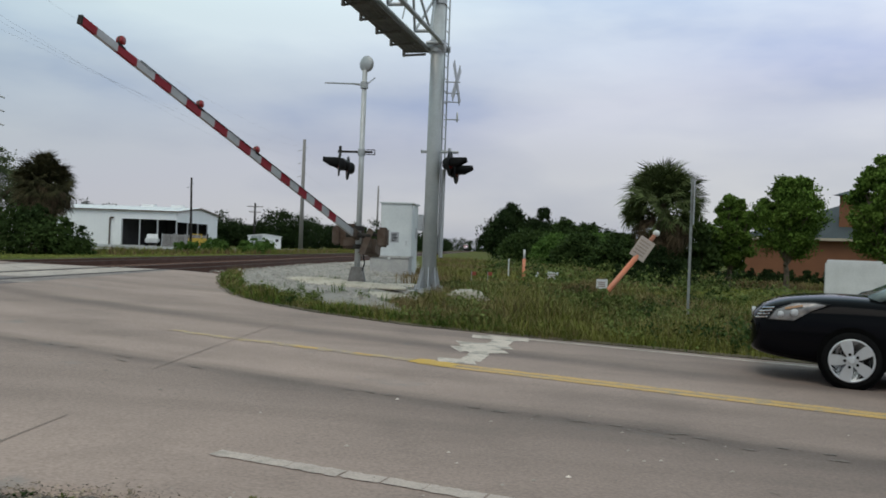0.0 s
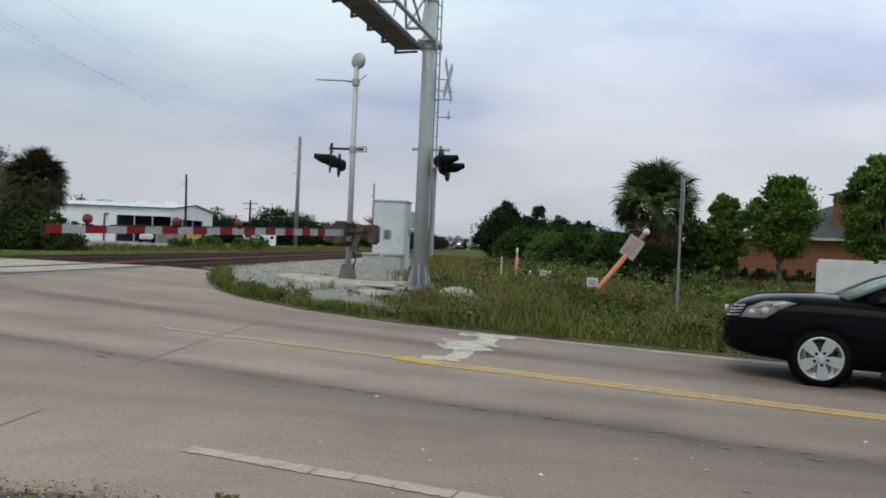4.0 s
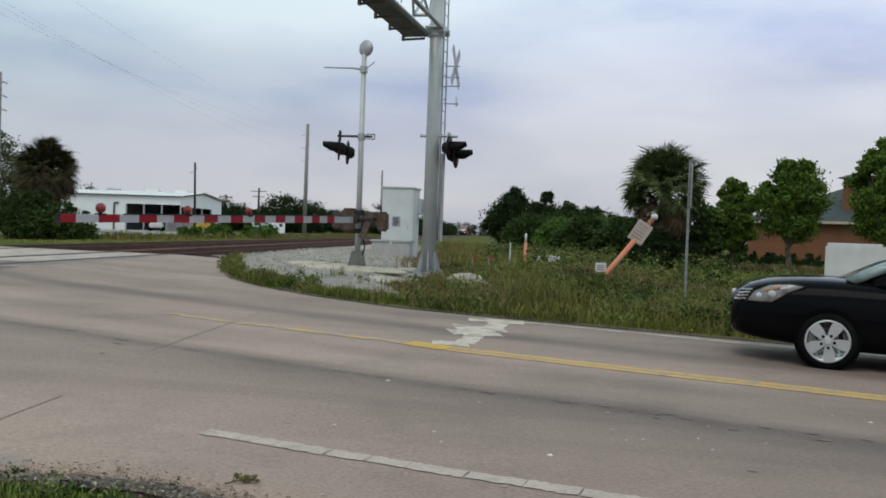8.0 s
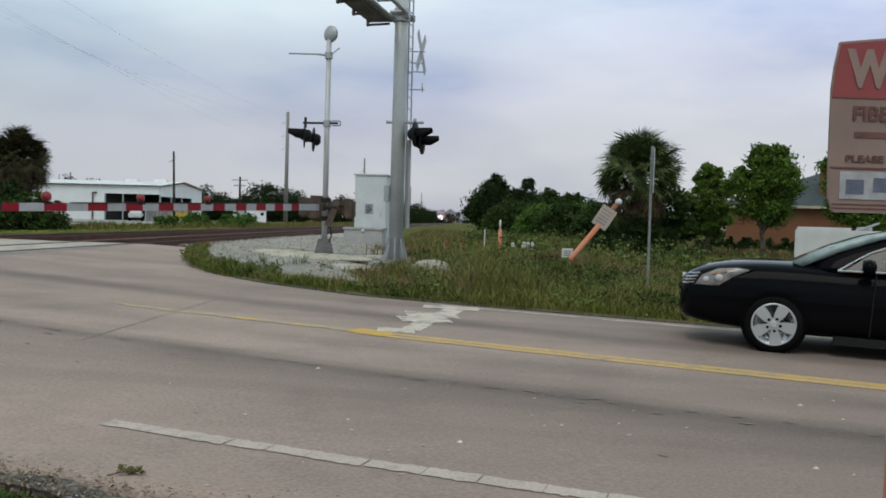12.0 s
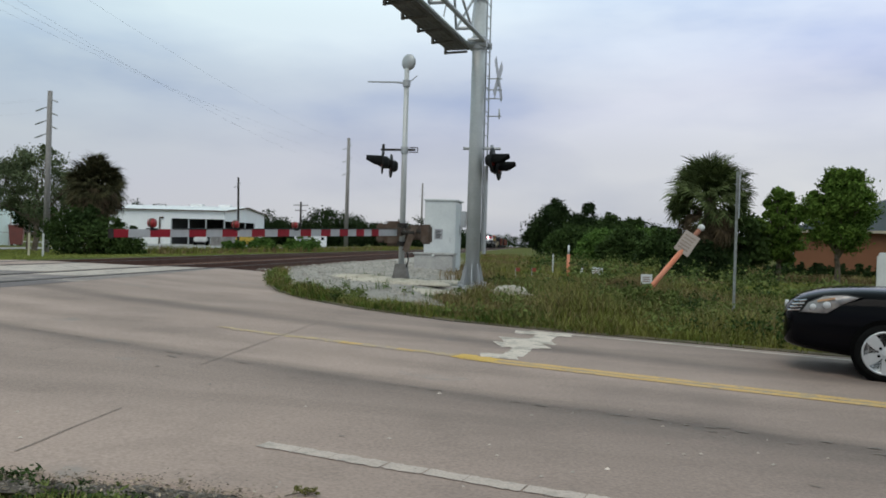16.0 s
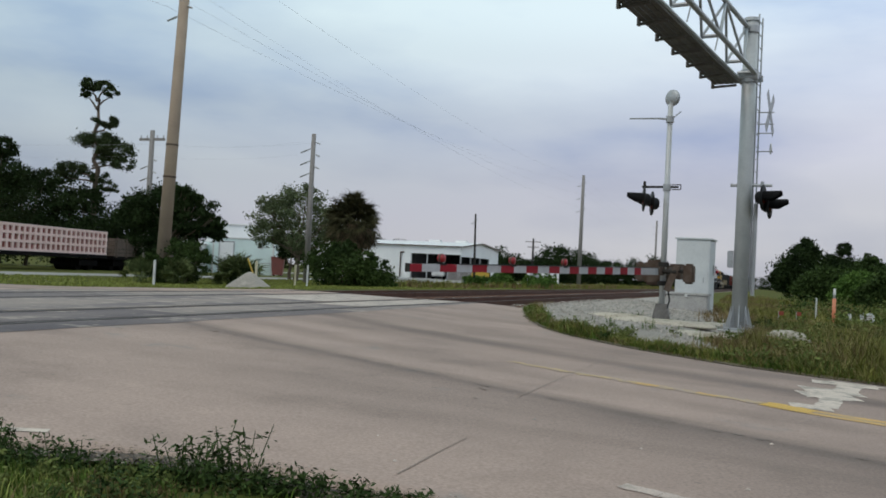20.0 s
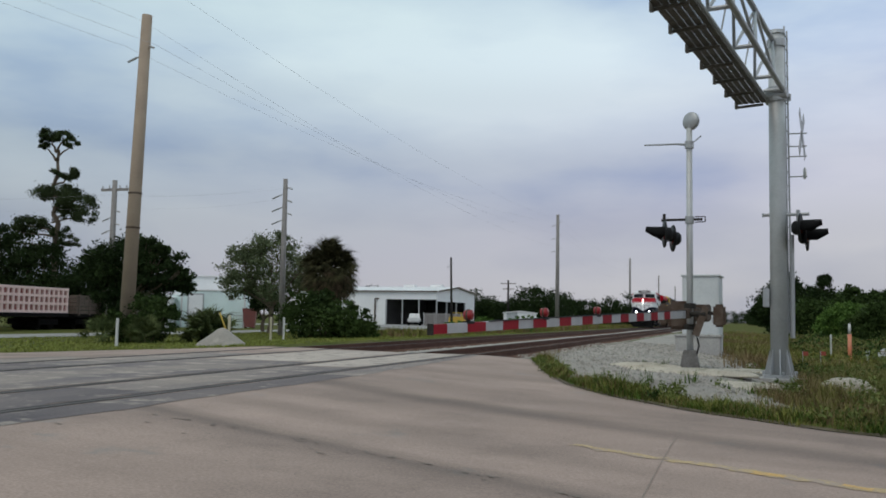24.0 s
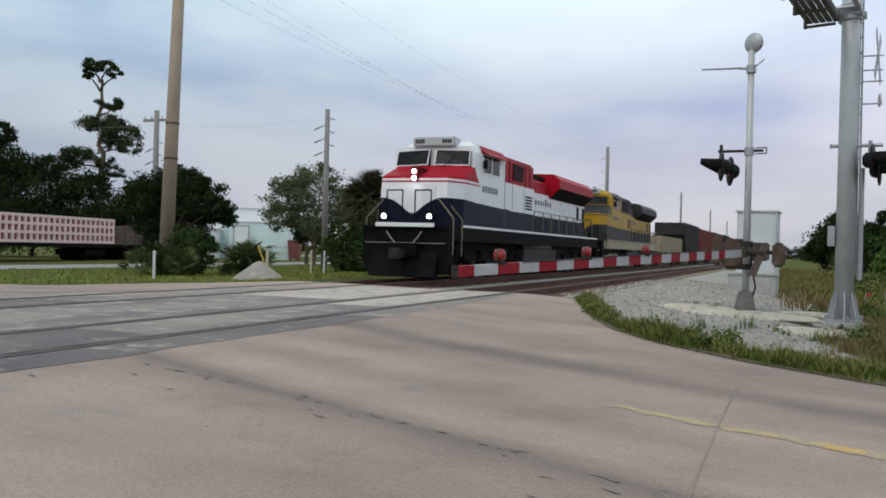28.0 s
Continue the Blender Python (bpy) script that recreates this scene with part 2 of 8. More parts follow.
# ---- mesh helpers ----
def link(name, bm, material, parent=None, label="", smooth=False):
    me = bpy.data.meshes.new(name)
    bm.normal_update()
    bm.to_mesh(me)
    bm.free()
    me.materials.append(material)
    if smooth:
        for p in me.polygons:
            p.use_smooth = True
    ob = new(name, me)
    if parent:
        ob.parent = parent
    if label:
        tagged(ob, label)
    return ob

def part(name, bm, material, parent, label="", smooth=False):
    return link(name, bm, material, parent, label, smooth)

def raw(name, verts, faces, material, parent=None, label="", smooth=False):
    me = bpy.data.meshes.new(name)
    me.from_pydata([tuple(map(float, v)) for v in verts], [], [tuple(map(int, f)) for f in faces])
    me.update()
    me.materials.append(material)
    if smooth:
        for p in me.polygons:
            p.use_smooth = True
    ob = new(name, me)
    if parent:
        ob.parent = parent
    if label:
        tagged(ob, label)
    return ob

def thing(name, label, category, m=None, group="", kind=""):
    ob = new(name)
    if m is not None:
        ob.matrix_basis = m
    return tagged(ob, label, category, group, kind)

def B(*boxes, bevel=0.0):
    """Boxes, each (x0, x1, y0, y1, z0, z1), in one bmesh."""
    bm = bmesh.new()
    for x0, x1, y0, y1, z0, z1 in boxes:
        v = [bm.verts.new((x, y, z)) for x in (x0, x1) for y in (y0, y1) for z in (z0, z1)]
        for f in ((0, 1, 3, 2), (4, 6, 7, 5), (0, 4, 5, 1), (2, 3, 7, 6), (0, 2, 6, 4), (1, 5, 7, 3)):
            bm.faces.new([v[i] for i in f])
    if bevel:
        bmesh.ops.bevel(bm, geom=bm.edges[:], offset=bevel, segments=2, affect="EDGES")
    return bm

def rod(bm, p0, p1, r0, r1=None, seg=10, caps=True):
    """A round bar from p0 to p1."""
    p0, p1 = Vector(p0), Vector(p1)
    r1 = r0 if r1 is None else r1
    d = (p1 - p0).normalized()
    a = d.orthogonal().normalized()
    b = d.cross(a)
    rings = []
    for p, r in ((p0, r0), (p1, r1)):
        rings.append([bm.verts.new(p + (a * math.cos(2 * math.pi * i / seg) + b * math.sin(2 * math.pi * i / seg)) * r) for i in range(seg)])
    for i in range(seg):
        bm.faces.new((rings[0][i], rings[0][(i + 1) % seg], rings[1][(i + 1) % seg], rings[1][i]))
    if caps:
        bm.faces.new(rings[0][::-1])
        bm.faces.new(rings[1])
    return bm

def R(*rods, seg=10):
    bm = bmesh.new()
    for r in rods:
        rod(bm, *r, seg=seg)
    return bm

def prism(profile, a0, a1, axis="x"):
    """A closed profile of (u, v) points swept along an axis: x keeps (y, z), y keeps (x, z), z keeps (x, y)."""
    bm = bmesh.new()
    def at(u, v, a):
        return {"x": (a, u, v), "y": (u, a, v), "z": (u, v, a)}[axis]
    lo = [bm.verts.new(at(u, v, a0)) for u, v in profile]
    hi = [bm.verts.new(at(u, v, a1)) for u, v in profile]
    k = len(profile)
    for i in range(k):
        bm.faces.new((lo[i], lo[(i + 1) % k], hi[(i + 1) % k], hi[i]))
    bm.faces.new(lo[::-1])
    bm.faces.new(hi)
    bmesh.ops.recalc_face_normals(bm, faces=bm.faces[:])
    return bm

def lathe(profile, seg=24, axis="z"):
    """A profile of (radius, height) turned round an axis."""
    bm = bmesh.new()
    rings = []
    for r, h in profile:
        ring = []
        for i in range(seg):
            c, s = math.cos(2 * math.pi * i / seg), math.sin(2 * math.pi * i / seg)
            p = {"z": (r * c, r * s, h), "y": (r * c, h, r * s), "x": (h, r * c, r * s)}[axis]
            ring.append(bm.verts.new(p))
        rings.append(ring)
    for a, b in zip(rings, rings[1:]):
        for i in range(seg):
            bm.faces.new((a[i], a[(i + 1) % seg], b[(i + 1) % seg], b[i]))
    bm.faces.new(rings[0][::-1])
    bm.faces.new(rings[-1])
    bmesh.ops.recalc_face_normals(bm, faces=bm.faces[:])
    return bm

def moved(bm, m):
    bmesh.ops.transform(bm, matrix=m, verts=bm.verts[:])
    return bm

def joined(*bms):
    out = bmesh.new()
    for b in bms:
        me = bpy.data.meshes.new("tmp")
        b.to_mesh(me)
        b.free()
        out.from_mesh(me)
        bpy.data.meshes.remove(me)
    return out

# ---- the lie of the land: the road climbs gently to the tracks and falls again beyond them ----
GROUND_X = [-2000, -60, -40, -25, -18, -15.5, -8.2, -7.4, -6, -3, 0, 4, 10, 60, 2000]
GROUND_Z = [0, 0, 0, 0.05, 0.25, 0.37, 0.37, 0.34, 0.25, 0.11, 0, -0.1, -0.2, -0.25, -0.25]

def lie(x):
    return float(np.interp(x, GROUND_X, GROUND_Z))

# the paved crossing: its near and far edges, by x
NEAR_X = [-80, -16, -9, -6, -4.4, -3, -1, 0.5, 3, 10, 80]
NEAR_Y = [30, 6.5, 3.6, 3.5, 3.9, 4.35, 4.3, 4.0, 3.2, 1.0, -21]
FAR_X = [-80, -30, -23, -20.7, -19, -16.2, -14.2, -10.8, -8.2, -7.0, -6.5, -6.0, -5.5, -4.9, -3.95, -2.65, -1.1, 0.6, 4, 10, 80]
FAR_Y = [40.5, 25, 22, 21.5, 24.3, 26.0, 26.0, 24.8, 24.6, 24.3, 22.6, 21.0, 19.4, 17.8, 16.4, 15.15, 14.2, 13.75, 12.75, 11.0, -10]

def near_edge(x):
    return float(np.interp(x, NEAR_X, NEAR_Y))

def far_edge(x):
    return float(np.interp(x, FAR_X, FAR_Y))

def ground_z(x, y):
    """The open ground: a touch lower under the paving, lower beside the rails."""
    z = lie(x)
    n, f = near_edge(x), far_edge(x)
    if n - 0.1 < y < f + 0.1:
        return z - 0.08
    d = max(n - y, y - f)
    z -= 0.08 * max(0.0, 1 - d / 0.5)
    if -16.5 < x < -7.6 and (y > f or y < n):
        z -= 0.22 * min(1.0, d / 0.8)
    return z

def spaced(a, b, fine, coarse, lo, hi, grow=1.25):
    """Grid lines: fine between lo and hi, growing outwards."""
    out = list(np.arange(lo, hi + 1e-6, fine))
    s, v = coarse, hi
    while v < b:
        v += s
        s *= grow
        out.append(min(v, b))
    s, v, left = coarse, lo, []
    while v > a:
        v -= s
        s *= grow
        left.append(max(v, a))
    return left[::-1] + out

def sheet(name, xs, ys, height, material, keep=None):
    verts = [(x, y, height(x, y)) for y in ys for x in xs]
    w = len(xs)
    faces = []
    for j in range(len(ys) - 1):
        for i in range(w - 1):
            if keep is None or keep((xs[i] + xs[i + 1]) / 2, (ys[j] + ys[j + 1]) / 2):
                faces.append((j * w + i, j * w + i + 1, (j + 1) * w + i + 1, (j + 1) * w + i))
    return raw(name, verts, faces, material, smooth=True)

GROUNDM = mat("grassy_ground", (0.073, 0.092, 0.023), (0.118, 0.112, 0.039), 0.35, 0.95, 0, 0.8, 8, wear=(0.15, 0.12, 0.065), wear_at=0.62, spec=0.03)
ground = sheet("ground", spaced(-1800, 1800, 0.4, 0.8, -26, 16), spaced(-900, 2600, 0.4, 0.8, -2, 40), ground_z, GROUNDM)
tagged(ground, "flat verge of rough green and dry grass", "ground", kind="structure")

def road_material():
    m = mat("worn_concrete_road", (0.37, 0.278, 0.231), (0.3, 0.226, 0.189), 0.35, 0.85, 0, 0.25, 45, wear=(0.25, 0.222, 0.202), wear_at=0.66)
    n, l = m.node_tree.nodes, m.node_tree.links
    b = n["Principled BSDF"]
    def ramp(stops, src):
        r = n.new("ShaderNodeValToRGB")
        r.color_ramp.interpolation = "EASE"
        els = r.color_ramp.elements
        for at, k in stops[1:-1]:
            els.new(at).color = (k, k * 0.99, k * 0.99, 1)
        for e, (at, k) in ((els[0], stops[0]), (els[len(els) - 1], stops[-1])):
            e.position, e.color = at, (k, k * 0.99, k * 0.99, 1)
        l.new(src, r.inputs[0])
        return r.outputs[0]
    def times(a, c):
        x = n.new("ShaderNodeMixRGB")
        x.blend_type, x.inputs[0].default_value = "MULTIPLY", 1.0
        l.new(a, x.inputs[1])
        l.new(c, x.inputs[2])
        return x.outputs[0]
    def ranged(src, lo, hi):
        r = n.new("ShaderNodeMapRange")
        r.inputs["From Min"].default_value, r.inputs["From Max"].default_value = lo, hi
        l.new(src, r.inputs["Value"])
        return r.outputs[0]
    tc = n.new("ShaderNodeTexCoord")
    ob = tc.outputs["Object"]
    # long soft streaks drawn along the lanes
    mp = n.new("ShaderNodeMapping")
    mp.inputs["Rotation"].default_value = (0, 0, radians(19))
    mp.inputs["Scale"].default_value = (0.05, 0.75, 1)
    ns = n.new("ShaderNodeTexNoise")
    ns.inputs["Scale"].default_value, ns.inputs["Detail"].default_value = 1.0, 5
    l.new(ob, mp.inputs[0])
    l.new(mp.outputs[0], ns.inputs["Vector"])
    col = times(b.inputs["Base Color"].links[0].from_socket, ramp(((0.36, 0.83), (0.5, 0.97), (0.62, 1.06)), ns.outputs["Fac"]))
    # cloudy stains
    nc = n.new("ShaderNodeTexNoise")
    nc.inputs["Scale"].default_value, nc.inputs["Detail"].default_value, nc.inputs["Roughness"].default_value = 0.9, 8, 0.6
    l.new(ob, nc.inputs["Vector"])
    col = times(col, ramp(((0.34, 0.86), (0.5, 1.0), (0.66, 1.07)), nc.outputs["Fac"]))
    # wheel tracks and the sealed lane joint, by their distance across the road
    dot = n.new("ShaderNodeVectorMath")
    dot.operation = "DOT_PRODUCT"
    dot.inputs[1].default_value = (0.345, 1.0, 0.0)
    nz = n.new("ShaderNodeTexNoise")
    nz.inputs["Scale"].default_value, nz.inputs["Detail"].default_value = 0.5, 5
    wob = n.new("ShaderNodeMath")
    wob.operation, wob.inputs[1].default_value = "MULTIPLY_ADD", 0.4
    l.new(ob, dot.inputs[0])
    l.new(ob, nz.inputs["Vector"])
    l.new(nz.outputs["Fac"], wob.inputs[0])
    l.new(dot.outputs["Value"], wob.inputs[2])
    across = ranged(wob.outputs[0], 4.2, 15.2)
    col = times(col, ramp(((0.0, 1.05), (0.1, 1.03), (0.2, 0.97), (0.25, 0.9), (0.29, 0.78), (0.318, 0.56), (0.336, 0.8), (0.356, 1.02), (0.39, 1.03), (0.44, 0.88), (0.5, 1.05), (0.62, 1.0), (0.68, 0.62), (0.75, 0.98), (0.86, 0.84), (0.93, 1.03), (1.0, 1.05)), across))
    # the paving gets darker away from the crossing, most in the oncoming lane
    lane = ramp(((0.0, 0.8), (0.07, 0.78), (0.12, 0.68), (0.3, 0.68), (0.325, 0.82), (0.6, 0.86), (1.0, 0.9)), across)
    sx = n.new("ShaderNodeSeparateXYZ")
    l.new(ob, sx.inputs[0])
    far = n.new("ShaderNodeMath")
    far.operation, far.inputs[1].default_value = "MULTIPLY_ADD", 2.0
    l.new(nc.outputs["Fac"], far.inputs[0])
    l.new(sx.outputs[0], far.inputs[2])
    pick = n.new("ShaderNodeMixRGB")
    pick.inputs[1].default_value = (1, 1, 1, 1)
    l.new(ranged(far.outputs[0], -1.6, 4.2), pick.inputs[0])
    l.new(lane, pick.inputs[2])
    l.new(times(col, pick.outputs[0]), b.inputs["Base Color"])
    return m

ROADM = road_material()
def road_sheet():
    xs = spaced(-80, 80, 0.25, 0.5, -24, 8)
    n = 40
    verts, faces = [], []
    for x in xs:
        a, b = near_edge(x), far_edge(x)
        for j in range(n + 1):
            verts.append((x, a + (b - a) * j / n, lie(x)))
        verts.append((x, b + 0.03, lie(x) - 0.12))
        verts.append((x, a - 0.03, lie(x) - 0.12))
    w = n + 3
    for i in range(len(xs) - 1):
        for j in range(n + 1):
            faces.append((i * w + j, (i + 1) * w + j, (i + 1) * w + j + 1, i * w + j + 1))
        faces.append((i * w + n + 2, (i + 1) * w + n + 2, (i + 1) * w, i * w))
    return raw("road", verts, faces, ROADM, smooth=True)

road = tagged(road_sheet(), "worn grey concrete road climbing to a level crossing", "road", kind="structure")

def ribbon(name, pts, width, material, dz=0.004, step=0.25, wobble=0.0, seed=1, parent=None, label=""):
    """A flat strip of paint or tar laid on the road along a polyline."""
    rng = random.Random(seed)
    line = []
    for (x0, y0), (x1, y1) in zip(pts, pts[1:]):
        k = max(1, int(math.hypot(x1 - x0, y1 - y0) / step))
        line += [(x0 + (x1 - x0) * i / k, y0 + (y1 - y0) * i / k) for i in range(k)]
    line.append(pts[-1])
    verts, faces = [], []
    for i, (x, y) in enumerate(line):
        a, b = line[max(0, i - 1)], line[min(len(line) - 1, i + 1)]
        d = Vector((b[0] - a[0], b[1] - a[1])).normalized()
        nrm = Vector((-d.y, d.x))
        w = width / 2 * (1 + rng.uniform(-wobble, wobble))
        o = rng.uniform(-wobble, wobble) * width
        for s in (-1, 1):
            px, py = x + nrm.x * (w * s + o), y + nrm.y * (w * s + o)
            verts.append((px, py, lie(px) + dz))
    for i in range(len(line) - 1):
        faces.append((2 * i, 2 * i + 2, 2 * i + 3, 2 * i + 1))
    return raw(name, verts, faces, material, parent, label)

# ---- road markings ----
YELLOW = mat("worn_yellow_paint", (0.58, 0.345, 0.1), (0.48, 0.305, 0.125), 2.5, 0.75, 0, 0.1, 40, wear=(0.3, 0.24, 0.18), wear_at=0.59)
BRIGHTYEL = mat("fresh_yellow_paint", (0.6, 0.36, 0.05), (0.52, 0.32, 0.07), 3, 0.7, 0, 0.1, 40)
WORNYEL = mat("scuffed_yellow_paint", (0.4, 0.29, 0.14), (0.33, 0.255, 0.15), 2.2, 0.8, 0, 0.1, 40, wear=(0.25, 0.215, 0.175), wear_at=0.5)
WHITEROAD = mat("worn_white_road_paint", (0.62, 0.52, 0.44), (0.54, 0.455, 0.385), 1.5, 0.75, 0, 0.1, 40, wear=(0.32, 0.275, 0.23), wear_at=0.53)
TARSOFT = mat("faint_joint_sealer", (0.24, 0.187, 0.155), (0.285, 0.22, 0.183), 2, 0.85, 0, 0.1, 30)
TAR = mat("dark_crack_sealer", (0.15, 0.122, 0.102), (0.215, 0.172, 0.142), 2, 0.8, 0, 0.1, 30)
FADEDYEL = mat("faded_yellow_paint", (0.47, 0.335, 0.17), (0.41, 0.3, 0.185), 3, 0.85, 0, 0.1, 40, wear=(0.35, 0.266, 0.21), wear_at=0.52)
yellow_line = thing("yellow_centre_line", "worn double yellow centre line painted on the road", "road marking", kind="structure")
def yl(x):
    return 9.79 - 0.345 * x
ribbon("stripe", [(-0.3, yl(-0.3)), (4, yl(4)), (9, yl(9)), (40, yl(40))], 0.12, WORNYEL, 0.0035, wobble=0.1, seed=77, parent=yellow_line, label="scuffed paint between the two lines")
for off in (-0.11, 0.11):
    ribbon("stripe", [(-0.55, yl(-0.55) + off), (4, yl(4) + off), (9, yl(9) + off), (40, yl(40) + off)], 0.15, YELLOW, 0.004, wobble=0.05, seed=int(off * 100), parent=yellow_line)
ribbon("stripe", [(-0.62, yl(-0.62) + 0.02), (-0.15, yl(-0.15) + 0.02)], 0.34, BRIGHTYEL, 0.006, 0.08, 0.12, 5, yellow_line, "thick spilled yellow paint")
ribbon("stripe", [(-2.7, 10.65), (-2.0, 10.45), (-1.3, 10.24), (-0.64, 10.03)], 0.2, FADEDYEL, 0.004, 0.1, 0.3, 6, yellow_line)
ribbon("stripe", [(-3.6, 10.95), (-2.7, 10.68)], 0.17, FADEDYEL, 0.004, 0.1, 0.4, 9, yellow_line)
ribbon("stripe", [(-1.98, 10.44), (-1.72, 10.36)], 0.15, YELLOW, 0.005, 0.06, 0.25, 7, yellow_line)
ribbon("stripe", [(-1.3, 10.24), (-1.08, 10.17)], 0.11, YELLOW, 0.005, 0.06, 0.2, 8, yellow_line)
stop_bar = thing("stop_bar", "worn white stop bar in broken patches on the road", "road marking", kind="structure")
for k, (x0, y0, x1, y1, w) in enumerate(((-0.36, 10.25, 0.05, 10.28, 0.38), (0.0, 10.35, 0.1, 11.3, 0.24), (-0.22, 11.45, 0.4, 11.6, 0.55), (-0.18, 12.05, 0.48, 12.15, 0.62), (0.34, 12.3, 0.44, 13.0, 0.3), (-0.02, 13.2, 0.78, 13.18, 0.46))):
    ribbon("paint_patch", [(x0, y0), (x1, y1)], w, WHITEROAD, 0.0042 + 0.0004 * k, 0.09, 0.07, 20 + k, stop_bar)
edge_far = thing("edge_line", "worn white edge line along the grass verge", "road marking", kind="structure")
ribbon("stripe", [(0.2, 13.5), (4, 12.36), (10, 10.5), (40, 1.5)], 0.12, WHITEROAD, 0.004, wobble=0.08, seed=31, parent=edge_far)
TAPE = mat("dusty_white_tape", (0.5, 0.405, 0.35), (0.43, 0.345, 0.3), 3, 0.8, 0, 0.15, 60, wear=(0.33, 0.28, 0.24), wear_at=0.6)
edge_near = thing("edge_line", "white edge line laid in cracked tape sections", "road marking", kind="structure")
rng = random.Random(4)
x = -1.35
while x < 6:
    k = rng.uniform(0.2, 0.32)
    y0, y1 = 5.36 - 0.285 * (x + 1.31), 5.36 - 0.285 * (x + k + 1.31)
    ribbon("tape_section", [(x, y0), (x + k - rng.uniform(0.004, 0.014), y1)], rng.uniform(0.125, 0.145), TAPE, 0.005, 0.03, 0.075, int(x * 100), edge_near)
    x += k
EDGELEFT = [(-5.1, 3.85), (-4.46, 4.28)]
edge_left = thing("edge_line", "short white edge marking beside the verge", "road marking", kind="structure")
ribbon("stripe", EDGELEFT, 0.09, WHITEROAD, 0.005, 0.1, 0.08, 44, edge_left)
cracks = thing("pavement_joint", "dark sealed joint across the concrete paving", "pavement joint", kind="structure")
ribbon("joint", [(-2.48, 4.75), (-2.5, 6.0)], 0.011, TARSOFT, 0.004, 0.3, 0.3, 50, cracks)
ribbon("joint", [(-2.72, 8.0), (-2.73, 9.5), (-2.72, 13.3)], 0.012, TARSOFT, 0.004, 0.2, 0.35, 51, cracks)
CRACK = [(-8.0, 9.84), (-7.4, 9.75), (-5.6, 9.43), (-4, 8.94), (-2.5, 8.33), (0.6, 7.29), (3, 6.48), (9, 4.4)]
spots = thing("tar_spots", "small dark tar and stone spots on the paving", "road stain", kind="stuff")
verts, faces = [], []
for _ in range(75):
    x, y = rng.uniform(-8, 6), rng.uniform(4.6, 12)
    a, b, t = rng.uniform(0.008, 0.05) * rng.random() ** 0.5, rng.uniform(0.005, 0.014), rng.uniform(-0.6, 0.1)
    c, s = math.cos(t), math.sin(t)
    i = len(verts)
    for q in range(6):
        u, v = a * math.cos(q * 1.047) * rng.uniform(0.6, 1.2), b * math.sin(q * 1.047) * rng.uniform(0.6, 1.2)
        verts.append((x + u * c - v * s, y + u * s + v * c, lie(x) + 0.005))
    faces.append(range(i, i + 6))
for (x0, y0), (x1, y1) in zip(CRACK, CRACK[1:]):
    for _ in range(int(7 * math.hypot(x1 - x0, y1 - y0))):
        f = rng.random()
        x, y = x0 + (x1 - x0) * f + rng.gauss(0, 0.02), y0 + (y1 - y0) * f + (rng.gauss(0, 0.03) if rng.random() < 0.6 else -abs(rng.gauss(0, 0.5)))
        a, b, t = rng.uniform(0.015, 0.09), rng.uniform(0.006, 0.022), math.atan2(y1 - y0, x1 - x0) + rng.gauss(0, 0.25)
        c, s = math.cos(t), math.sin(t)
        i = len(verts)
        for q in range(6):
            u, v = a * math.cos(q * 1.047) * rng.uniform(0.6, 1.2), b * math.sin(q * 1.047) * rng.uniform(0.6, 1.2)
            verts.append((x + u * c - v * s, y + u * s + v * c, lie(x) + 0.0052))
        faces.append(range(i, i + 6))
raw("spots", verts, faces, TAR, spots)
# pale stones and chips scattered on the near lane
verts, faces = [], []
for _ in range(46):
    x, y = rng.uniform(-3.5, 4.5), rng.uniform(4.3, 7.6)
    r = rng.uniform(0.006, 0.015)
    i = len(verts)
    for q in range(5):
        verts.append((x + r * 1.4 * math.cos(q * 1.257), y + r * math.sin(q * 1.257), lie(x) + 0.003))
    verts.append((x + 0.3 * r, y, lie(x) + 0.003 + r * 0.9))
    faces += [(i + q, i + (q + 1) % 5, i + 5) for q in range(5)]
tagged(raw("pale_stones", verts, faces, mat("pale_stone_chips", (0.55, 0.47, 0.41), (0.38, 0.32, 0.28), 3, 0.85, 0, 0, 20, island=0.4)), "small pale stone chips lying on the road", "stones", kind="stuff")

# ---- the railway ----
TRACKS = (-9.45, -13.85)
RAIL_Z = 0.37
CROSS_Y1 = 24.7

def apron_right(y):
    return -1.4 - 0.02 * max(0, y - 24) - min(4.4, max(0, y - 28) * 0.08) + 0.3 * math.sin(y * 0.9)

def ballast_z(x, y):
    """Ballast between the rails; a low stone apron round the masts, running out to nothing at its edges."""
    if x < -7.4:
        return 0.17 + 0.03 * noise.noise((x * 1.3, y * 1.3, 0)) - 0.12 * max(0, -16.6 - x)
    d = min(apron_right(y) - x, y - far_edge(x) - 1.3)
    k = min(1.0, max(0.0, d / 1.2))
    b = min(1.0, (x + 7.4) / 1.0)
    return (1 - b) * 0.17 + b * (ground_z(x, y) + 0.005 + 0.16 * k * k * (3 - 2 * k)) + 0.02 * noise.noise((x * 1.3, y * 1.3, 0))

def ballast_keep(x, y):
    if x < -7.0:
        return x > -17.6 and y > far_edge(x) - 0.3
    return x < apron_right(y) + 0.2 and y > far_edge(x) + 1.0

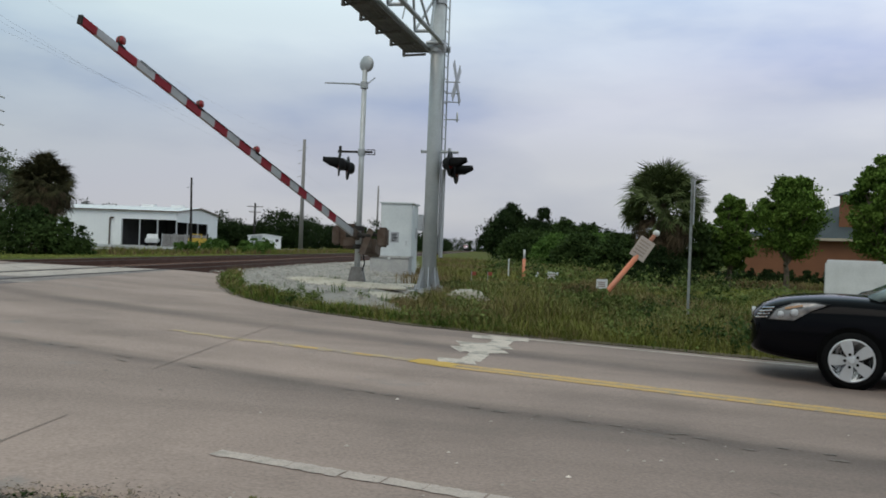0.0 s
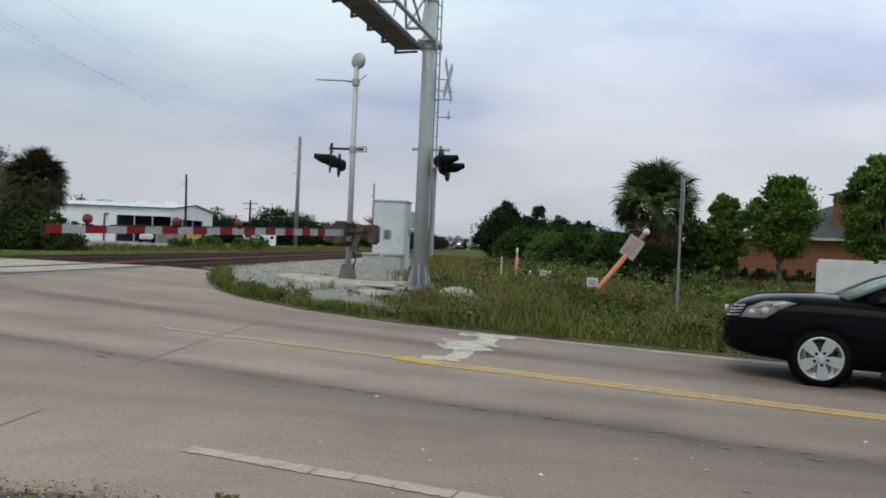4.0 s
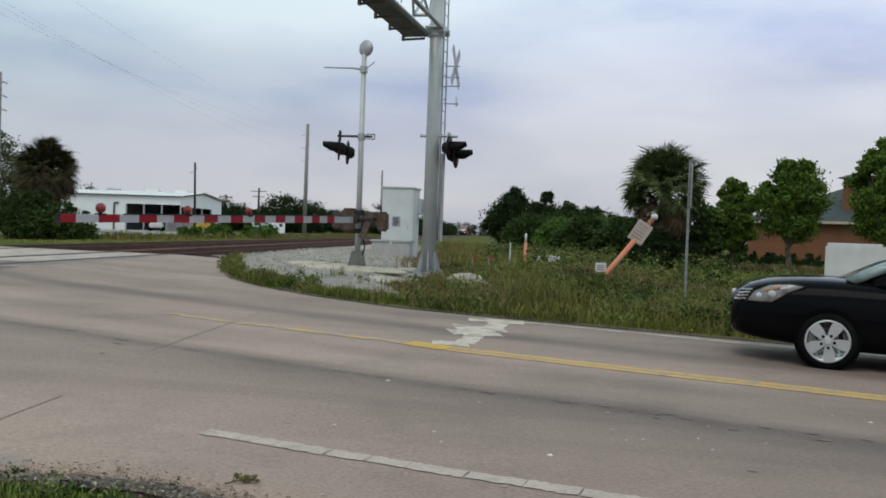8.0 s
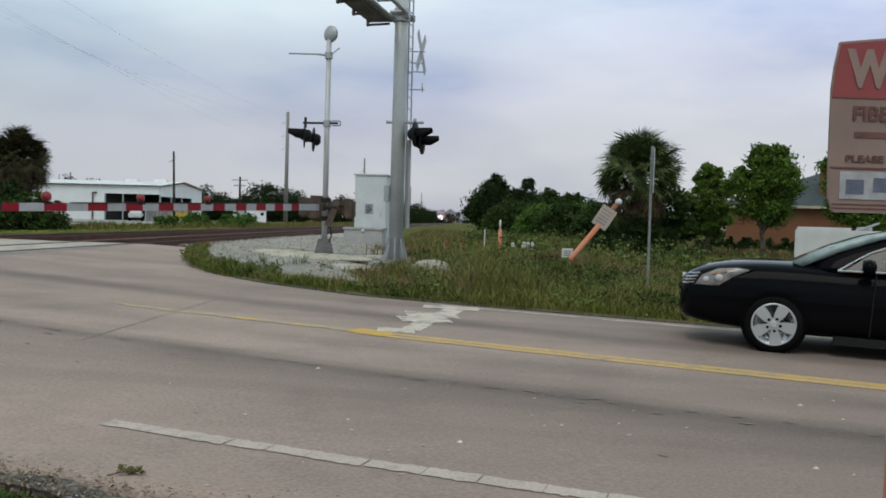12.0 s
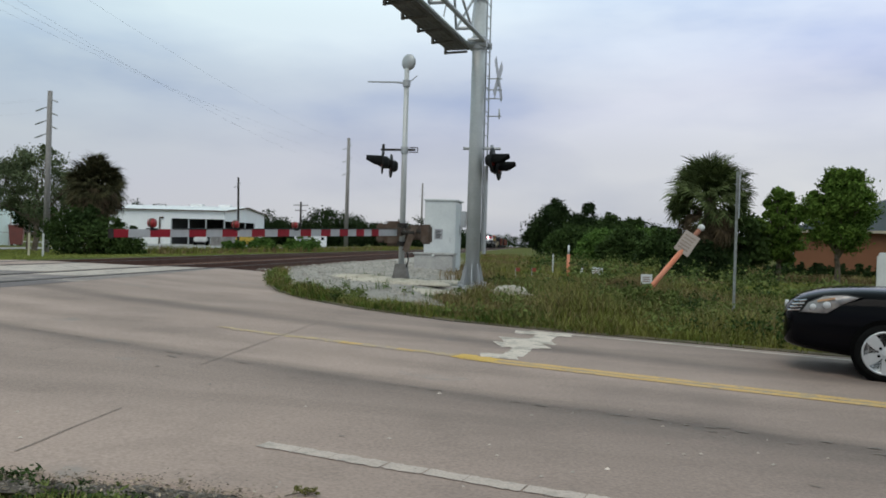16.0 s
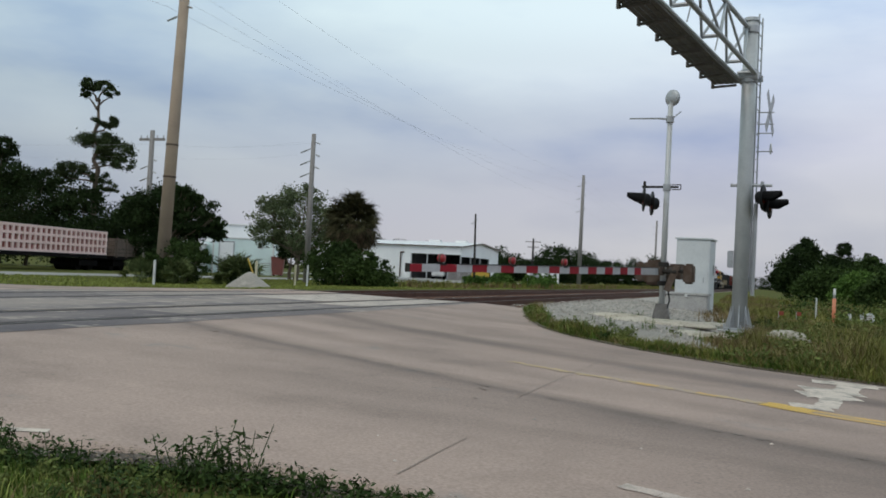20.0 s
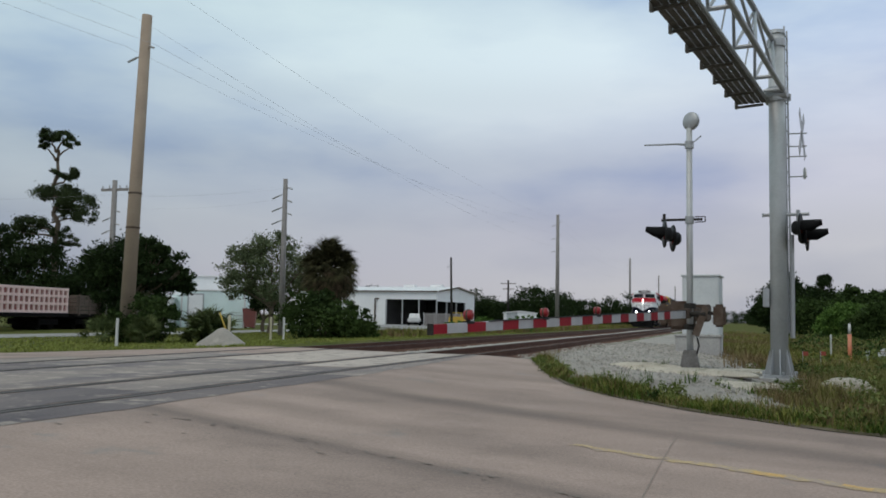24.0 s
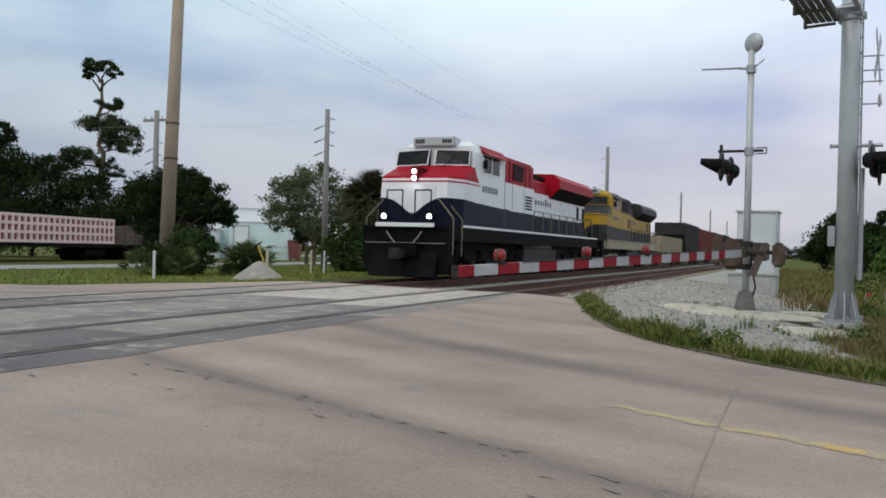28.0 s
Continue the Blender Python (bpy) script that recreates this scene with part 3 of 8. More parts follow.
ys = [v for v in spaced(15, 900, 0.3, 1, 15, 45, 1.08)]
ballast = sheet("ballast_bed", list(np.arange(-17.6, -0.6, 0.3)), ys, ballast_z, GRAVEL, ballast_keep)
tagged(ballast, "grey gravel ballast bed beside the rails", "ballast", kind="structure")
back_ballast = sheet("ballast_bed", list(np.arange(-17.6, -5.5, 0.6)), list(np.arange(-300, 4.1, 8.0)) + [6.0], lambda x, y: 0.16, GRAVEL, lambda x, y: y < near_edge(x) - 0.2)
tagged(back_ballast, "grey gravel ballast bed south of the crossing", "ballast", kind="structure")

FLANGE = mat("dark_rubber_panel", (0.03, 0.025, 0.026), (0.065, 0.054, 0.053), 1.2, 0.85, 0, 0.2, 20)
ASPH = mat("dark_crossing_asphalt", (0.095, 0.079, 0.085), (0.2, 0.165, 0.155), 0.8, 0.9, 0, 0.3, 30, wear=(0.33, 0.28, 0.24), wear_at=0.6, stretch=(1.4, 0.25, 1))
ASPHMID = mat("scuffed_crossing_asphalt", (0.155, 0.13, 0.133), (0.29, 0.24, 0.208), 0.9, 0.9, 0, 0.3, 30, wear=(0.37, 0.31, 0.265), wear_at=0.58, stretch=(1.2, 0.3, 1))
PANEL = mat("pale_crossing_panel", (0.52, 0.44, 0.38), (0.4, 0.335, 0.29), 1.1, 0.85, 0, 0.2, 30, wear=(0.24, 0.2, 0.18), wear_at=0.57, stretch=(1, 0.5, 1))
def patch(label, material, x0, x1, y0, y1, n=24, taper=0.0, dz=0.004):
    """A worn slab of paving with ragged sides, narrowing by taper towards its far end."""
    rp = random.Random(int(x0 * 31 + y0 * 17))
    V, c = [], 7
    for i in range(n):
        f = i / (n - 1)
        a, b = x0 + rp.uniform(-0.03, 0.03), x1 - taper * f + rp.uniform(-0.05, 0.05)
        for k in range(c):
            x = a + (b - a) * k / (c - 1)
            V.append((x, y0 + (y1 - y0) * f + rp.uniform(-0.02, 0.02), lie(x) + dz))
    ob = raw("crossing_patch", V, [(i * c + k, i * c + k + 1, i * c + c + k + 1, i * c + c + k) for i in range(n - 1) for k in range(c - 1)], material)
    return tagged(ob, label, "paving", kind="structure")
patch("dark asphalt fill beside the near rail", ASPH, -8.56, -7.94, 3.9, 15.6)
patch("dark asphalt fill beside the near rail", ASPHMID, -8.56, -7.96, 15.6, 24.2, 24, 0.35)
patch("dark asphalt fill between the rails", ASPH, -10.06, -8.84, 4.2, 11.6)
patch("scuffed asphalt fill between the rails", ASPHMID, -10.04, -8.86, 11.6, 13.7, 8)
patch("scuffed asphalt fill between the rails", ASPHMID, -10.06, -8.84, 13.7, 17.5)
patch("dark asphalt fill between the tracks", ASPH, -12.95, -10.38, 4.4, 9.6)
patch("scuffed asphalt fill between the tracks", ASPHMID, -12.95, -10.38, 9.6, 18.8, 24)
patch("dark asphalt fill between the rails", ASPH, -14.46, -13.24, 5.0, 15.5)
patch("scuffed asphalt fill between the rails", ASPHMID, -14.46, -13.24, 15.5, 21.5)
patch("scuffed asphalt beyond the far rail", ASPHMID, -15.6, -14.72, 5.5, 17.5, 24)
for k in range(3):
    patch("pale concrete crossing panel", PANEL, -10.04, -8.86, 17.65 + k * 2.35, 19.95 + k * 2.35, 10)
    patch("pale concrete crossing panel", PANEL, -12.8, -10.45, 18.9 + k * 1.95, 20.8 + k * 1.95, 10)
for cx in TRACKS:
    track = thing("railway_track", "rusty steel rails on brown ties through the crossing", "railway track", group="railway tracks", kind="structure")
    for s in (-0.753, 0.753):
        x = cx + s
        part("rail", B((x - 0.035, x + 0.035, -300, 900, RAIL_Z - 0.15, RAIL_Z - 0.004), (x - 0.07, x + 0.07, 24.9, 900, RAIL_Z - 0.17, RAIL_Z - 0.14)), RAILSTEEL, track)
        part("rail_head", B((x - 0.03, x + 0.03, -300, 900, RAIL_Z - 0.004, RAIL_Z + 0.006)), RAILTOP, track, "worn shiny running surface")
        for q in (-0.065, 0.065):
            part("flangeway", B((x + q - 0.03, x + q + 0.03, 4.0, CROSS_Y1 if cx > -10 else 25.6, RAIL_Z - 0.04, RAIL_Z + 0.007)), FLANGE, track, "dark rubber flangeway strip")
    tie_me = None
    for i in range(110):
        y = 25.2 + i * 0.61
        if tie_me is None:
            t0 = part("tie", B((-1.3, 1.3, -0.12, 0.12, -0.2, 0.0), bevel=0.015), TIE, track)
            tie_me = t0.data
        else:
            t0 = new("tie", tie_me)
            t0.parent = track
        t0.location = (cx, y, RAIL_Z - 0.16)

# ---- crossing equipment ----
ARM = Vector((-0.1736, -0.9848, 0))            # the way across the road
def flasher(parent, at, face):
    """One crossing lamp: round backing, hooded visor and lens, facing the way given."""
    yaw = math.degrees(math.atan2(face[1], face[0])) - 90
    ob = part("lamp", moved(lathe([(0.1, -0.16), (0.15, -0.1), (0.16, 0.0), (0.305, 0.0), (0.31, 0.012), (0.305, 0.025), (0.1, 0.03)], 20, "y"), pose(0, 0, 0)), BLACKP, parent, "black round backing with lamp housing", True)
    ob.matrix_basis = pose(*at, 0, 0, yaw)
    bm = bmesh.new()
    seg, rows = 14, []
    for j, d in enumerate((0.02, 0.2, 0.42)):
        row = []
        for i in range(seg + 1):
            a = math.pi * (-0.12 + 1.24 * i / seg) - (0.0)
            if j == 2:
                a = math.pi * (0.12 + 0.76 * i / seg)
            row.append(bm.verts.new((0.165 * math.cos(a), d, 0.165 * math.sin(a))))
        rows.append(row)
    for a, b in zip(rows, rows[1:]):
        for i in range(seg):
            bm.faces.new((a[i], a[i + 1], b[i + 1], b[i]))
    bmesh.ops.solidify(bm, geom=bm.faces[:], thickness=0.008)
    vz = part("visor", bm, BLACKP, ob, "black hood")
    part("lens", lathe([(0.15, 0.03), (0.12, 0.045), (0.01, 0.05)], 18, "y"), mat("red_lens", (0.12, 0.01, 0.01), None, 2, 0.2, 0, 0, 10), ob, "unlit dark red lens", True)
    return ob

def signal_mast():
    t = thing("signal_mast", "silver crossing signal mast with bell, black hooded lamps and gate mechanism", "crossing signal", pose(-3.11, 22.95, 0.2))
    part("pole", R(((0, 0, 0.25), (0, 0, 5.5), 0.075, 0.065), seg=16), SILVER, t, "silver painted pole", True)
    for z in (5.04, 3.33):
        part("collar", R(((0, 0, z), (0, 0, z + 0.16), 0.1, 0.1), seg=14), GALV, t)
    base = prism([(-0.24, 0), (0.24, 0), (0.13, 0.5), (-0.13, 0.5)], -0.17, 0.17, "y")
    part("base", base, mat("weathered_base_steel", (0.2, 0.19, 0.18), (0.12, 0.11, 0.1), 4, 0.7, 0.2, 0.2, 20), t, "flared weathered steel base")
    part("foundation", B((-0.4, 0.4, -0.4, 0.4, -0.3, 0.02)), CONC, t)
    bell = part("bell", moved(lathe([(0.03, -0.09), (0.1, -0.085), (0.19, -0.05), (0.21, -0.01), (0.21, 0.02), (0.16, 0.05), (0.05, 0.065), (0.02, 0.07)], 20, "y"), pose(0, 0, 0)), GALV, t, "round silver crossing bell", True)
    bell.matrix_basis = pose(0.04, 0, 5.66, 0, 0, 150)
    part("bell_bracket", R(((0, 0, 5.45), (0.02, 0, 5.6), 0.05, 0.05)), GALV, t)
    part("sign_arm", R(((0.0, 0, 5.12), (-0.25, -0.05, 5.14), 0.03, 0.025), ((-0.25, -0.05, 5.14), (-0.98, -0.18, 5.12), 0.022, 0.018), ((0.02, 0.03, 5.12), (0.25, 0.12, 5.34), 0.014, 0.014)), GALV, t, "thin bracket arm without a sign")
    arm = part("lamp_arm", R(((-0.62, 0.05, 3.42), (0.28, -0.03, 3.42), 0.03, 0.03), ((-0.56, 0.05, 3.3), (-0.56, 0.05, 3.56), 0.035, 0.035), ((0.12, 0, 3.36), (0.34, -0.03, 3.36), 0.012, 0.012), ((0.12, 0, 3.48), (0.34, -0.03, 3.48), 0.012, 0.012), ((0.34, -0.03, 3.36), (0.34, -0.03, 3.48), 0.012, 0.012)), DARKIRON, t, "dark cross arm")
    flasher(t, (-0.52, -0.2, 3.08), (-1, -0.25))
    flasher(t, (-0.37, 0.25, 3.02), (-0.96, -0.3))
    # gate mechanism
    part("gate_mechanism", moved(B((-0.3, 0.3, -0.2, 0.22, -0.3, 0.34), bevel=0.07), pose(-0.2, 0.3, 1.25, 0, 0, 8)), RUSTBROWN, t, "brown weathered gate mechanism box")
    part("mechanism_cover", moved(B((-0.11, 0.11, -0.16, 0.16, -0.24, 0.26), bevel=0.05), pose(-0.6, 0.25, 1.27, 0, 0, 8)), RUSTBROWN, t, "rounded brown end cover")
    part("balance_arm", prism([(0.05, 0.85), (0.2, 0.8), (0.42, 1.42), (0.3, 1.5)], -0.3, -0.22, "y"), RUSTBROWN, t, "sloping brown balance arm")
    part("balance_weight", B((0.5, 0.76, -0.22, 0.2, 1.02, 1.52), bevel=0.05), RUSTBROWN, t, "brown balance weight")
    part("weight_link", R(((0.35, -0.1, 1.35), (0.55, -0.1, 1.3), 0.04, 0.04), seg=8), DARKIRON, t)
    for z in (0.95, 1.42):
        part("clamp", R(((0, 0, z), (0, 0, z + 0.12), 0.13, 0.13), seg=14), DARKIRON, t)
    part("cable", R(((0.12, -0.1, 0.95), (0.2, -0.13, 0.6), 0.018, 0.018), ((0.2, -0.13, 0.6), (0.1, -0.12, 0.25), 0.018, 0.018)), BLACKP, t, "black cable")
    return t
signal_mast()

def gate():
    """The barrier arm turns on its shaft; the arm lies along local +x."""
    t = thing("crossing_gate", "red and white striped crossing gate arm with small red lamps", "crossing gate")
    L = 11.65
    ends = [L, 11.34] + [10.85 - 0.4845 * k for k in range(20)] + [0.5]
    for i, (x1, x0) in enumerate(zip(ends, ends[1:])):
        h0, h1 = 0.088 - 0.036 * x0 / L, 0.088 - 0.036 * x1 / L
        bm = prism([(x0, -h0), (x1, -h1), (x1, h1), (x0, h0)], -0.028, 0.028, "y")
        part("stripe", bm, REDREF if i % 2 == 0 else WHITEREF, t, "red reflective panel" if i % 2 == 0 else "white reflective panel")
    part("root", B((0.1, 0.5, -0.032, 0.032, -0.088, 0.088)), GALV, t, "grey arm root")
    part("tip", B((L, L + 0.035, -0.03, 0.03, -0.06, 0.06)), DARKIRON, t)
    for x in (6.2, 8.45, 10.77):
        lamp = part("gate_lamp", lathe([(0.03, -0.05), (0.058, -0.042), (0.062, 0.0), (0.058, 0.042), (0.03, 0.05)], 20, "y"), mat("red_gate_lamp", (0.28, 0.01, 0.014), (0.2, 0.01, 0.012), 5, 0.3, 0, 0, 20), t, "red gate lamp", True)
        lamp.location = (x, 0, 0.14)
        part("lamp_rim", R(((0, -0.01, 0), (0, 0.01, 0), 0.068, 0.068), seg=20), RUSTBROWN, lamp, "dark lamp rim", True)
        part("bracket", B((-0.09, 0.09, -0.035, 0.035, -0.1, -0.07), (-0.02, 0.02, -0.02, 0.02, -0.08, -0.05)), BLACKP, lamp)
    part("wire", R(((0.3, 0.04, 0.085), (10.3, 0.04, 0.06), 0.008, 0.008), seg=6), BLACKP, t)
    arm = B((-1.35, 0.3, -0.06, 0.06, -0.1, 0.12), bevel=0.02)
    part("support_arm", arm, RUSTBROWN, t, "brown steel counterweight arm")
    part("counterweight", B((-1.75, -1.2, -0.16, 0.16, -0.2, 0.2), bevel=0.03), RUSTBROWN, t, "brown counterweight")
    part("shaft", R(((0, -0.25, 0), (0, 0.4, 0), 0.06, 0.06), seg=14), DARKIRON, t)
    return t
gate_arm = gate()
GATE_PIVOT = (-3.15, 22.75, 1.5)
GATE_ROWS = [(0.0, 12.2), (0.5, 9.2), (1.0, 6.1), (1.5, 3.5), (2.0, 1.3), (2.5, -0.6), (3.0, -1.5), (3.6, -1.25), (20.0, -1.25), (24.0, -1.45), (26.0, -1.6), (28.0, -1.42)]

def cantilever():
    t = thing("cantilever_signal", "tall galvanised cantilever signal mast with truss arm over the road", "cantilever signal", pose(-1.26, 22.6, 0.12))
    part("mast", R(((0, 0, 0.1), (0, 0, 7.5), 0.18, 0.165), seg=24), SILVER, t, "thick silver mast", True)
    part("cap", R(((0, 0, 7.48), (0, 0, 7.56), 0.19, 0.18), seg=24), GALV, t)
    part("base_plate", B((-0.33, 0.33, -0.33, 0.33, 0.06, 0.12)), GALV, t)
    part("foundation", R(((0, 0, -0.4), (0, 0, 0.06), 0.5, 0.5), seg=20), CONC, t, "round concrete footing")
    for k in range(8):
        a = k * math.pi / 4
        c, s = math.cos(a), math.sin(a)
        bm = prism([(0.165, 0.12), (0.31, 0.12), (0.19, 0.66)], -0.012, 0.012, "y")
        g = part("gusset", moved(bm, pose(0, 0, 0, 0, 0, math.degrees(a))), GALV, t)
        part("bolt", R(((c * 0.33 - s * 0.06, s * 0.33 + c * 0.06, 0.12), (c * 0.33 - s * 0.06, s * 0.33 + c * 0.06, 0.2), 0.025, 0.025), seg=6), GALV, t)
    U = ARM
    S_ = Vector((0.9848, -0.1736, 0))
    reach = 9.6
    def p(side, u, z):
        v = S_ * side + U * u
        return (v.x, v.y, z)
    low_a, low_c, zl = 0.15, -0.23, 6.2
    def top(u):
        return p(-0.04, u, 7.3 - 0.02 * u)
    for side in (low_a, low_c):
        part("chord", R((p(side, -0.4, zl if side > 0 else zl - 0.12), p(side, reach, zl if side > 0 else zl - 0.12), 0.055, 0.055), seg=12), GALV, t, "galvanised tube")
    part("chord", R((top(-0.1), top(reach), 0.055, 0.055), seg=12), GALV, t, "galvanised tube")
    ties = (0.25, 1.4, 3.65, 5.9, 8.15, 9.5)
    for u in ties:
        part("cross_tie", R((p(low_c, u, zl), p(low_a, u, zl), 0.04, 0.04), seg=8), GALV, t)
    peaks = (0.3, 2.5, 4.8, 7.0, 9.2)
    for u in ties[1:5]:
        for side in (low_a, low_c):
            for k in peaks:
                if abs(k - u) < 1.4:
                    part("diagonal", R((p(side, u, zl), top(k), 0.03, 0.03), seg=8), GALV, t)
    for u in peaks[1:4]:
        part("hanger", R((p(low_c, u, zl), top(u), 0.016, 0.016), seg=6), GALV, t)
    # walkway of grating strips beside the truss
    DG = mat("dark_grating", (0.075, 0.07, 0.062), (0.12, 0.112, 0.1), 3, 0.7, 0.3, 0.1, 20)
    for k in range(5):
        s0 = -0.78 + k * 0.122
        bm = bmesh.new()
        for i in range(17):
            u0 = 0.15 + i * 0.555
            vs = [bm.verts.new(p(s0 + ds, u, z)) for u in (u0, u0 + 0.53) for ds, z in ((0, 5.97), (0.1, 5.97), (0.1, 6.0), (0, 6.0))]
            for f in ((0, 1, 5, 4), (1, 2, 6, 5), (2, 3, 7, 6), (3, 0, 4, 7), (3, 2, 1, 0), (4, 5, 6, 7)):
                bm.faces.new([vs[q] for q in f])
        part("grating_plank", bm, DG, t, "dark walkway grating plank")
    for i in range(9):
        u = 0.2 + i * 1.15
        part("walkway_bracket", R((p(-0.8, u, 5.9), p(-0.25, u, 5.92), 0.03, 0.03), seg=6), DG, t)
        part("toe_block", B((-0.03, 0.03, -0.04, 0.04, -0.09, 0.06)), DG, t).matrix_basis = Matrix.Translation(p(-0.81, u, 5.96)) @ pose(0, 0, 0, 0, 0, -10)
    part("toe_board", R((p(-0.8, 0.15, 6.02), p(-0.8, reach, 6.02), 0.022, 0.022), seg=6), DG, t)
    part("saddle", R((p(low_c - 0.05, 0.12, 6.12), p(low_a + 0.08, 0.12, 6.12), 0.09, 0.09), ((0, 0, 6.0), (0, 0, 6.3), 0.205, 0.205), seg=16), GALV, t)
    part("saddle", R(((0, 0, 7.2), (0, 0, 7.36), 0.195, 0.195), seg=16), GALV, t)
    part("end_plate", B((-0.09, 0.09, -0.02, 0.02, -0.09, 0.06)), GALV, t).matrix_basis = Matrix.Translation(p(low_a, -0.4, 6.18)) @ pose(0, 0, 0, 0, 0, -10)
    # ladder on the far side
    lx, ly = 0.17, 0.14
    for s in (0.0, 0.36):
        part("ladder_rail", R(((lx + 0.03 + s * 0.2, ly + s, 1.0), (lx + s * 0.2, ly + s, 7.7), 0.02, 0.02), seg=6), GALV, t)
    for i in range(22):
        z = 1.2 + i * 0.3
        part("rung", R(((lx + 0.02, ly, z), (lx + 0.09, ly + 0.36, z), 0.012, 0.012), seg=6), GALV, t)
    part("conduit", R(((0.27, 0.05, 0.9), (0.27, 0.05, 3.1), 0.05, 0.05), seg=8), GALV, t)
    # crossbuck seen almost edge on, with its arms
    for z in (4.36, 4.8, 5.02, 5.3):
        part("crossbuck_arm", R(((lx + 0.05, 0.1, z), (0.6, 0.1, z), 0.014, 0.014), seg=6), GALV, t)
    cb = part("crossbuck", joined(moved(B((-0.6, 0.6, -0.006, 0.006, -0.11, 0.11)), pose(0, 0, 0, 0, 48, 0)), moved(B((-0.6, 0.6, 0.008, 0.016, -0.11, 0.11)), pose(0, 0, 0, 0, -48, 0))), GALV, t, "pale crossbuck sign boards")
    cb.matrix_basis = pose(0.5, 0.1, 5.28, 0, 0, -101)
    part("track_sign", lathe([(0.02, -0.008), (0.13, -0.01), (0.13, 0.01), (0.02, 0.012)], 14, "y"), WHITEP, t).matrix_basis = pose(0.55, 0.07, 4.42, 0, 0, -82)
    # lamp arm and lamps
    part("lamp_arm", R(((-0.3, 0.04, 3.53), (0.62, -0.06, 3.53), 0.035, 0.035), ((0.4, -0.05, 3.4), (0.4, -0.05, 3.62), 0.04, 0.04), ((-0.3, 0.04, 3.49), (-0.3, 0.04, 3.57), 0.025, 0.025), seg=8), GALV, t)
    flasher(t, (0.42, -0.25, 3.22), (0.97, -0.22))
    flasher(t, (0.57, 0.1, 3.06), (0.97, -0.18))
    part("junction_box", B((-0.32, -0.19, -0.1, 0.12, 1.55, 1.95), bevel=0.01), GALV, t)
    return t
cantilever()

def cabinet():
    t = thing("signal_cabinet", "pale grey metal signal equipment cabinet with a notice plate", "signal cabinet", pose(-3.3, 35.6, 0.2, 0, 0, -4))
    part("body", B((-0.62, 0.62, -0.75, 0.75, 0.0, 2.72), bevel=0.015), CAB_WHITE, t, "pale grey metal body")
    part("roof", B((-0.68, 0.68, -0.81, 0.81, 2.72, 2.78), bevel=0.01), CAB_WHITE, t)
    d = part("door", B((-0.56, 0.56, -0.775, -0.752, 0.12, 2.62), bevel=0.006), CAB_WHITE, t)
    part("handle", R(((0.42, -0.8, 1.1), (0.42, -0.8, 1.3), 0.015, 0.015), seg=6), GALV, d)
    pl = part("notice_plate", B((-0.2, 0.12, -0.786, -0.778, 1.22, 1.62)), mat("notice_plate_grey", (0.35, 0.35, 0.36), (0.25, 0.25, 0.27), 8, 0.6, 0, 0, 20), t, "grey notice plate with unreadable bars")
    for k in range(5):
        part("bar", B((-0.15, 0.02 + 0.03 * (k % 3), -0.79, -0.787, 1.28 + k * 0.06, 1.31 + k * 0.06)), BLACKP, pl)
    part("vent", B((0.63, 0.65, 0.2, 0.5, 1.4, 1.8)), GALV, t)
    return t
cabinet()
def battery_box():
    t = thing("battery_box", "low pale concrete battery box beside the signal mast", "equipment box", pose(-3.35, 33.4, 0.17, 0, 0, -4))
    part("body", B((-0.72, 0.72, -0.4, 0.4, 0.0, 0.66), bevel=0.02), CONC, t)
    part("lid", B((-0.76, 0.76, -0.44, 0.44, 0.66, 0.74), bevel=0.015), CONC, t)
    part("latch", B((-0.05, 0.05, -0.46, -0.44, 0.6, 0.7)), WHITEP, t, "white latch")
    return t
battery_box()

# ---- the train ----
LOCO_RED = mat("red_loco_paint", (0.38, 0.004, 0.016), (0.32, 0.005, 0.016), 1.2, 0.45, 0, 0.02, 15, grain=0.05, spec=0.1)
LOCO_WHITE = mat("white_loco_paint", (0.76, 0.76, 0.77), (0.7, 0.7, 0.7), 1.2, 0.4, 0, 0.02, 15, wear=(0.5, 0.49, 0.47), wear_at=0.72, grain=0.05, spec=0.2)
LOCO_BLUE = mat("navy_loco_paint", (0.006, 0.0085, 0.02), (0.009, 0.0125, 0.026), 1.2, 0.5, 0, 0.02, 15, grain=0.05, spec=0.1)
LOCO_YELLOW = mat("yellow_loco_paint", (0.42, 0.245, 0.01), (0.35, 0.2, 0.01), 1.2, 0.4, 0, 0.02, 15, wear=(0.3, 0.22, 0.08), wear_at=0.72, grain=0.05, spec=0.2)
LOCO_DARK = mat("charcoal_loco_paint", (0.022, 0.021, 0.022), (0.032, 0.03, 0.03), 1.2, 0.5, 0, 0.02, 15, grain=0.05, spec=0.2)
LOCO_TAN = mat("dusty_tan_paint", (0.36, 0.31, 0.22), (0.3, 0.25, 0.17), 1.2, 0.6, 0, 0.02, 15, grain=0.05, spec=0.2)
UNDER = mat("sooty_underframe", (0.0035, 0.0033, 0.004), (0.008, 0.0075, 0.0075), 2.5, 0.7, 0.0, 0.2, 12, grain=0.05, spec=0.06)
HEADLAMP = glow("headlamp_glow", (1.0, 0.97, 0.9), 120.0)
CABGLASS = mat("dark_cab_glass", (0.008, 0.009, 0.011), (0.012, 0.013, 0.015), 1, 0.2, 0, 0.0, 10, grain=0.07, spec=0.12)
LOCO_GREY = mat("pale_grey_loco_paint", (0.5, 0.5, 0.51), (0.44, 0.44, 0.45), 1.2, 0.5, 0, 0.02, 15, grain=0.05, spec=0.2)
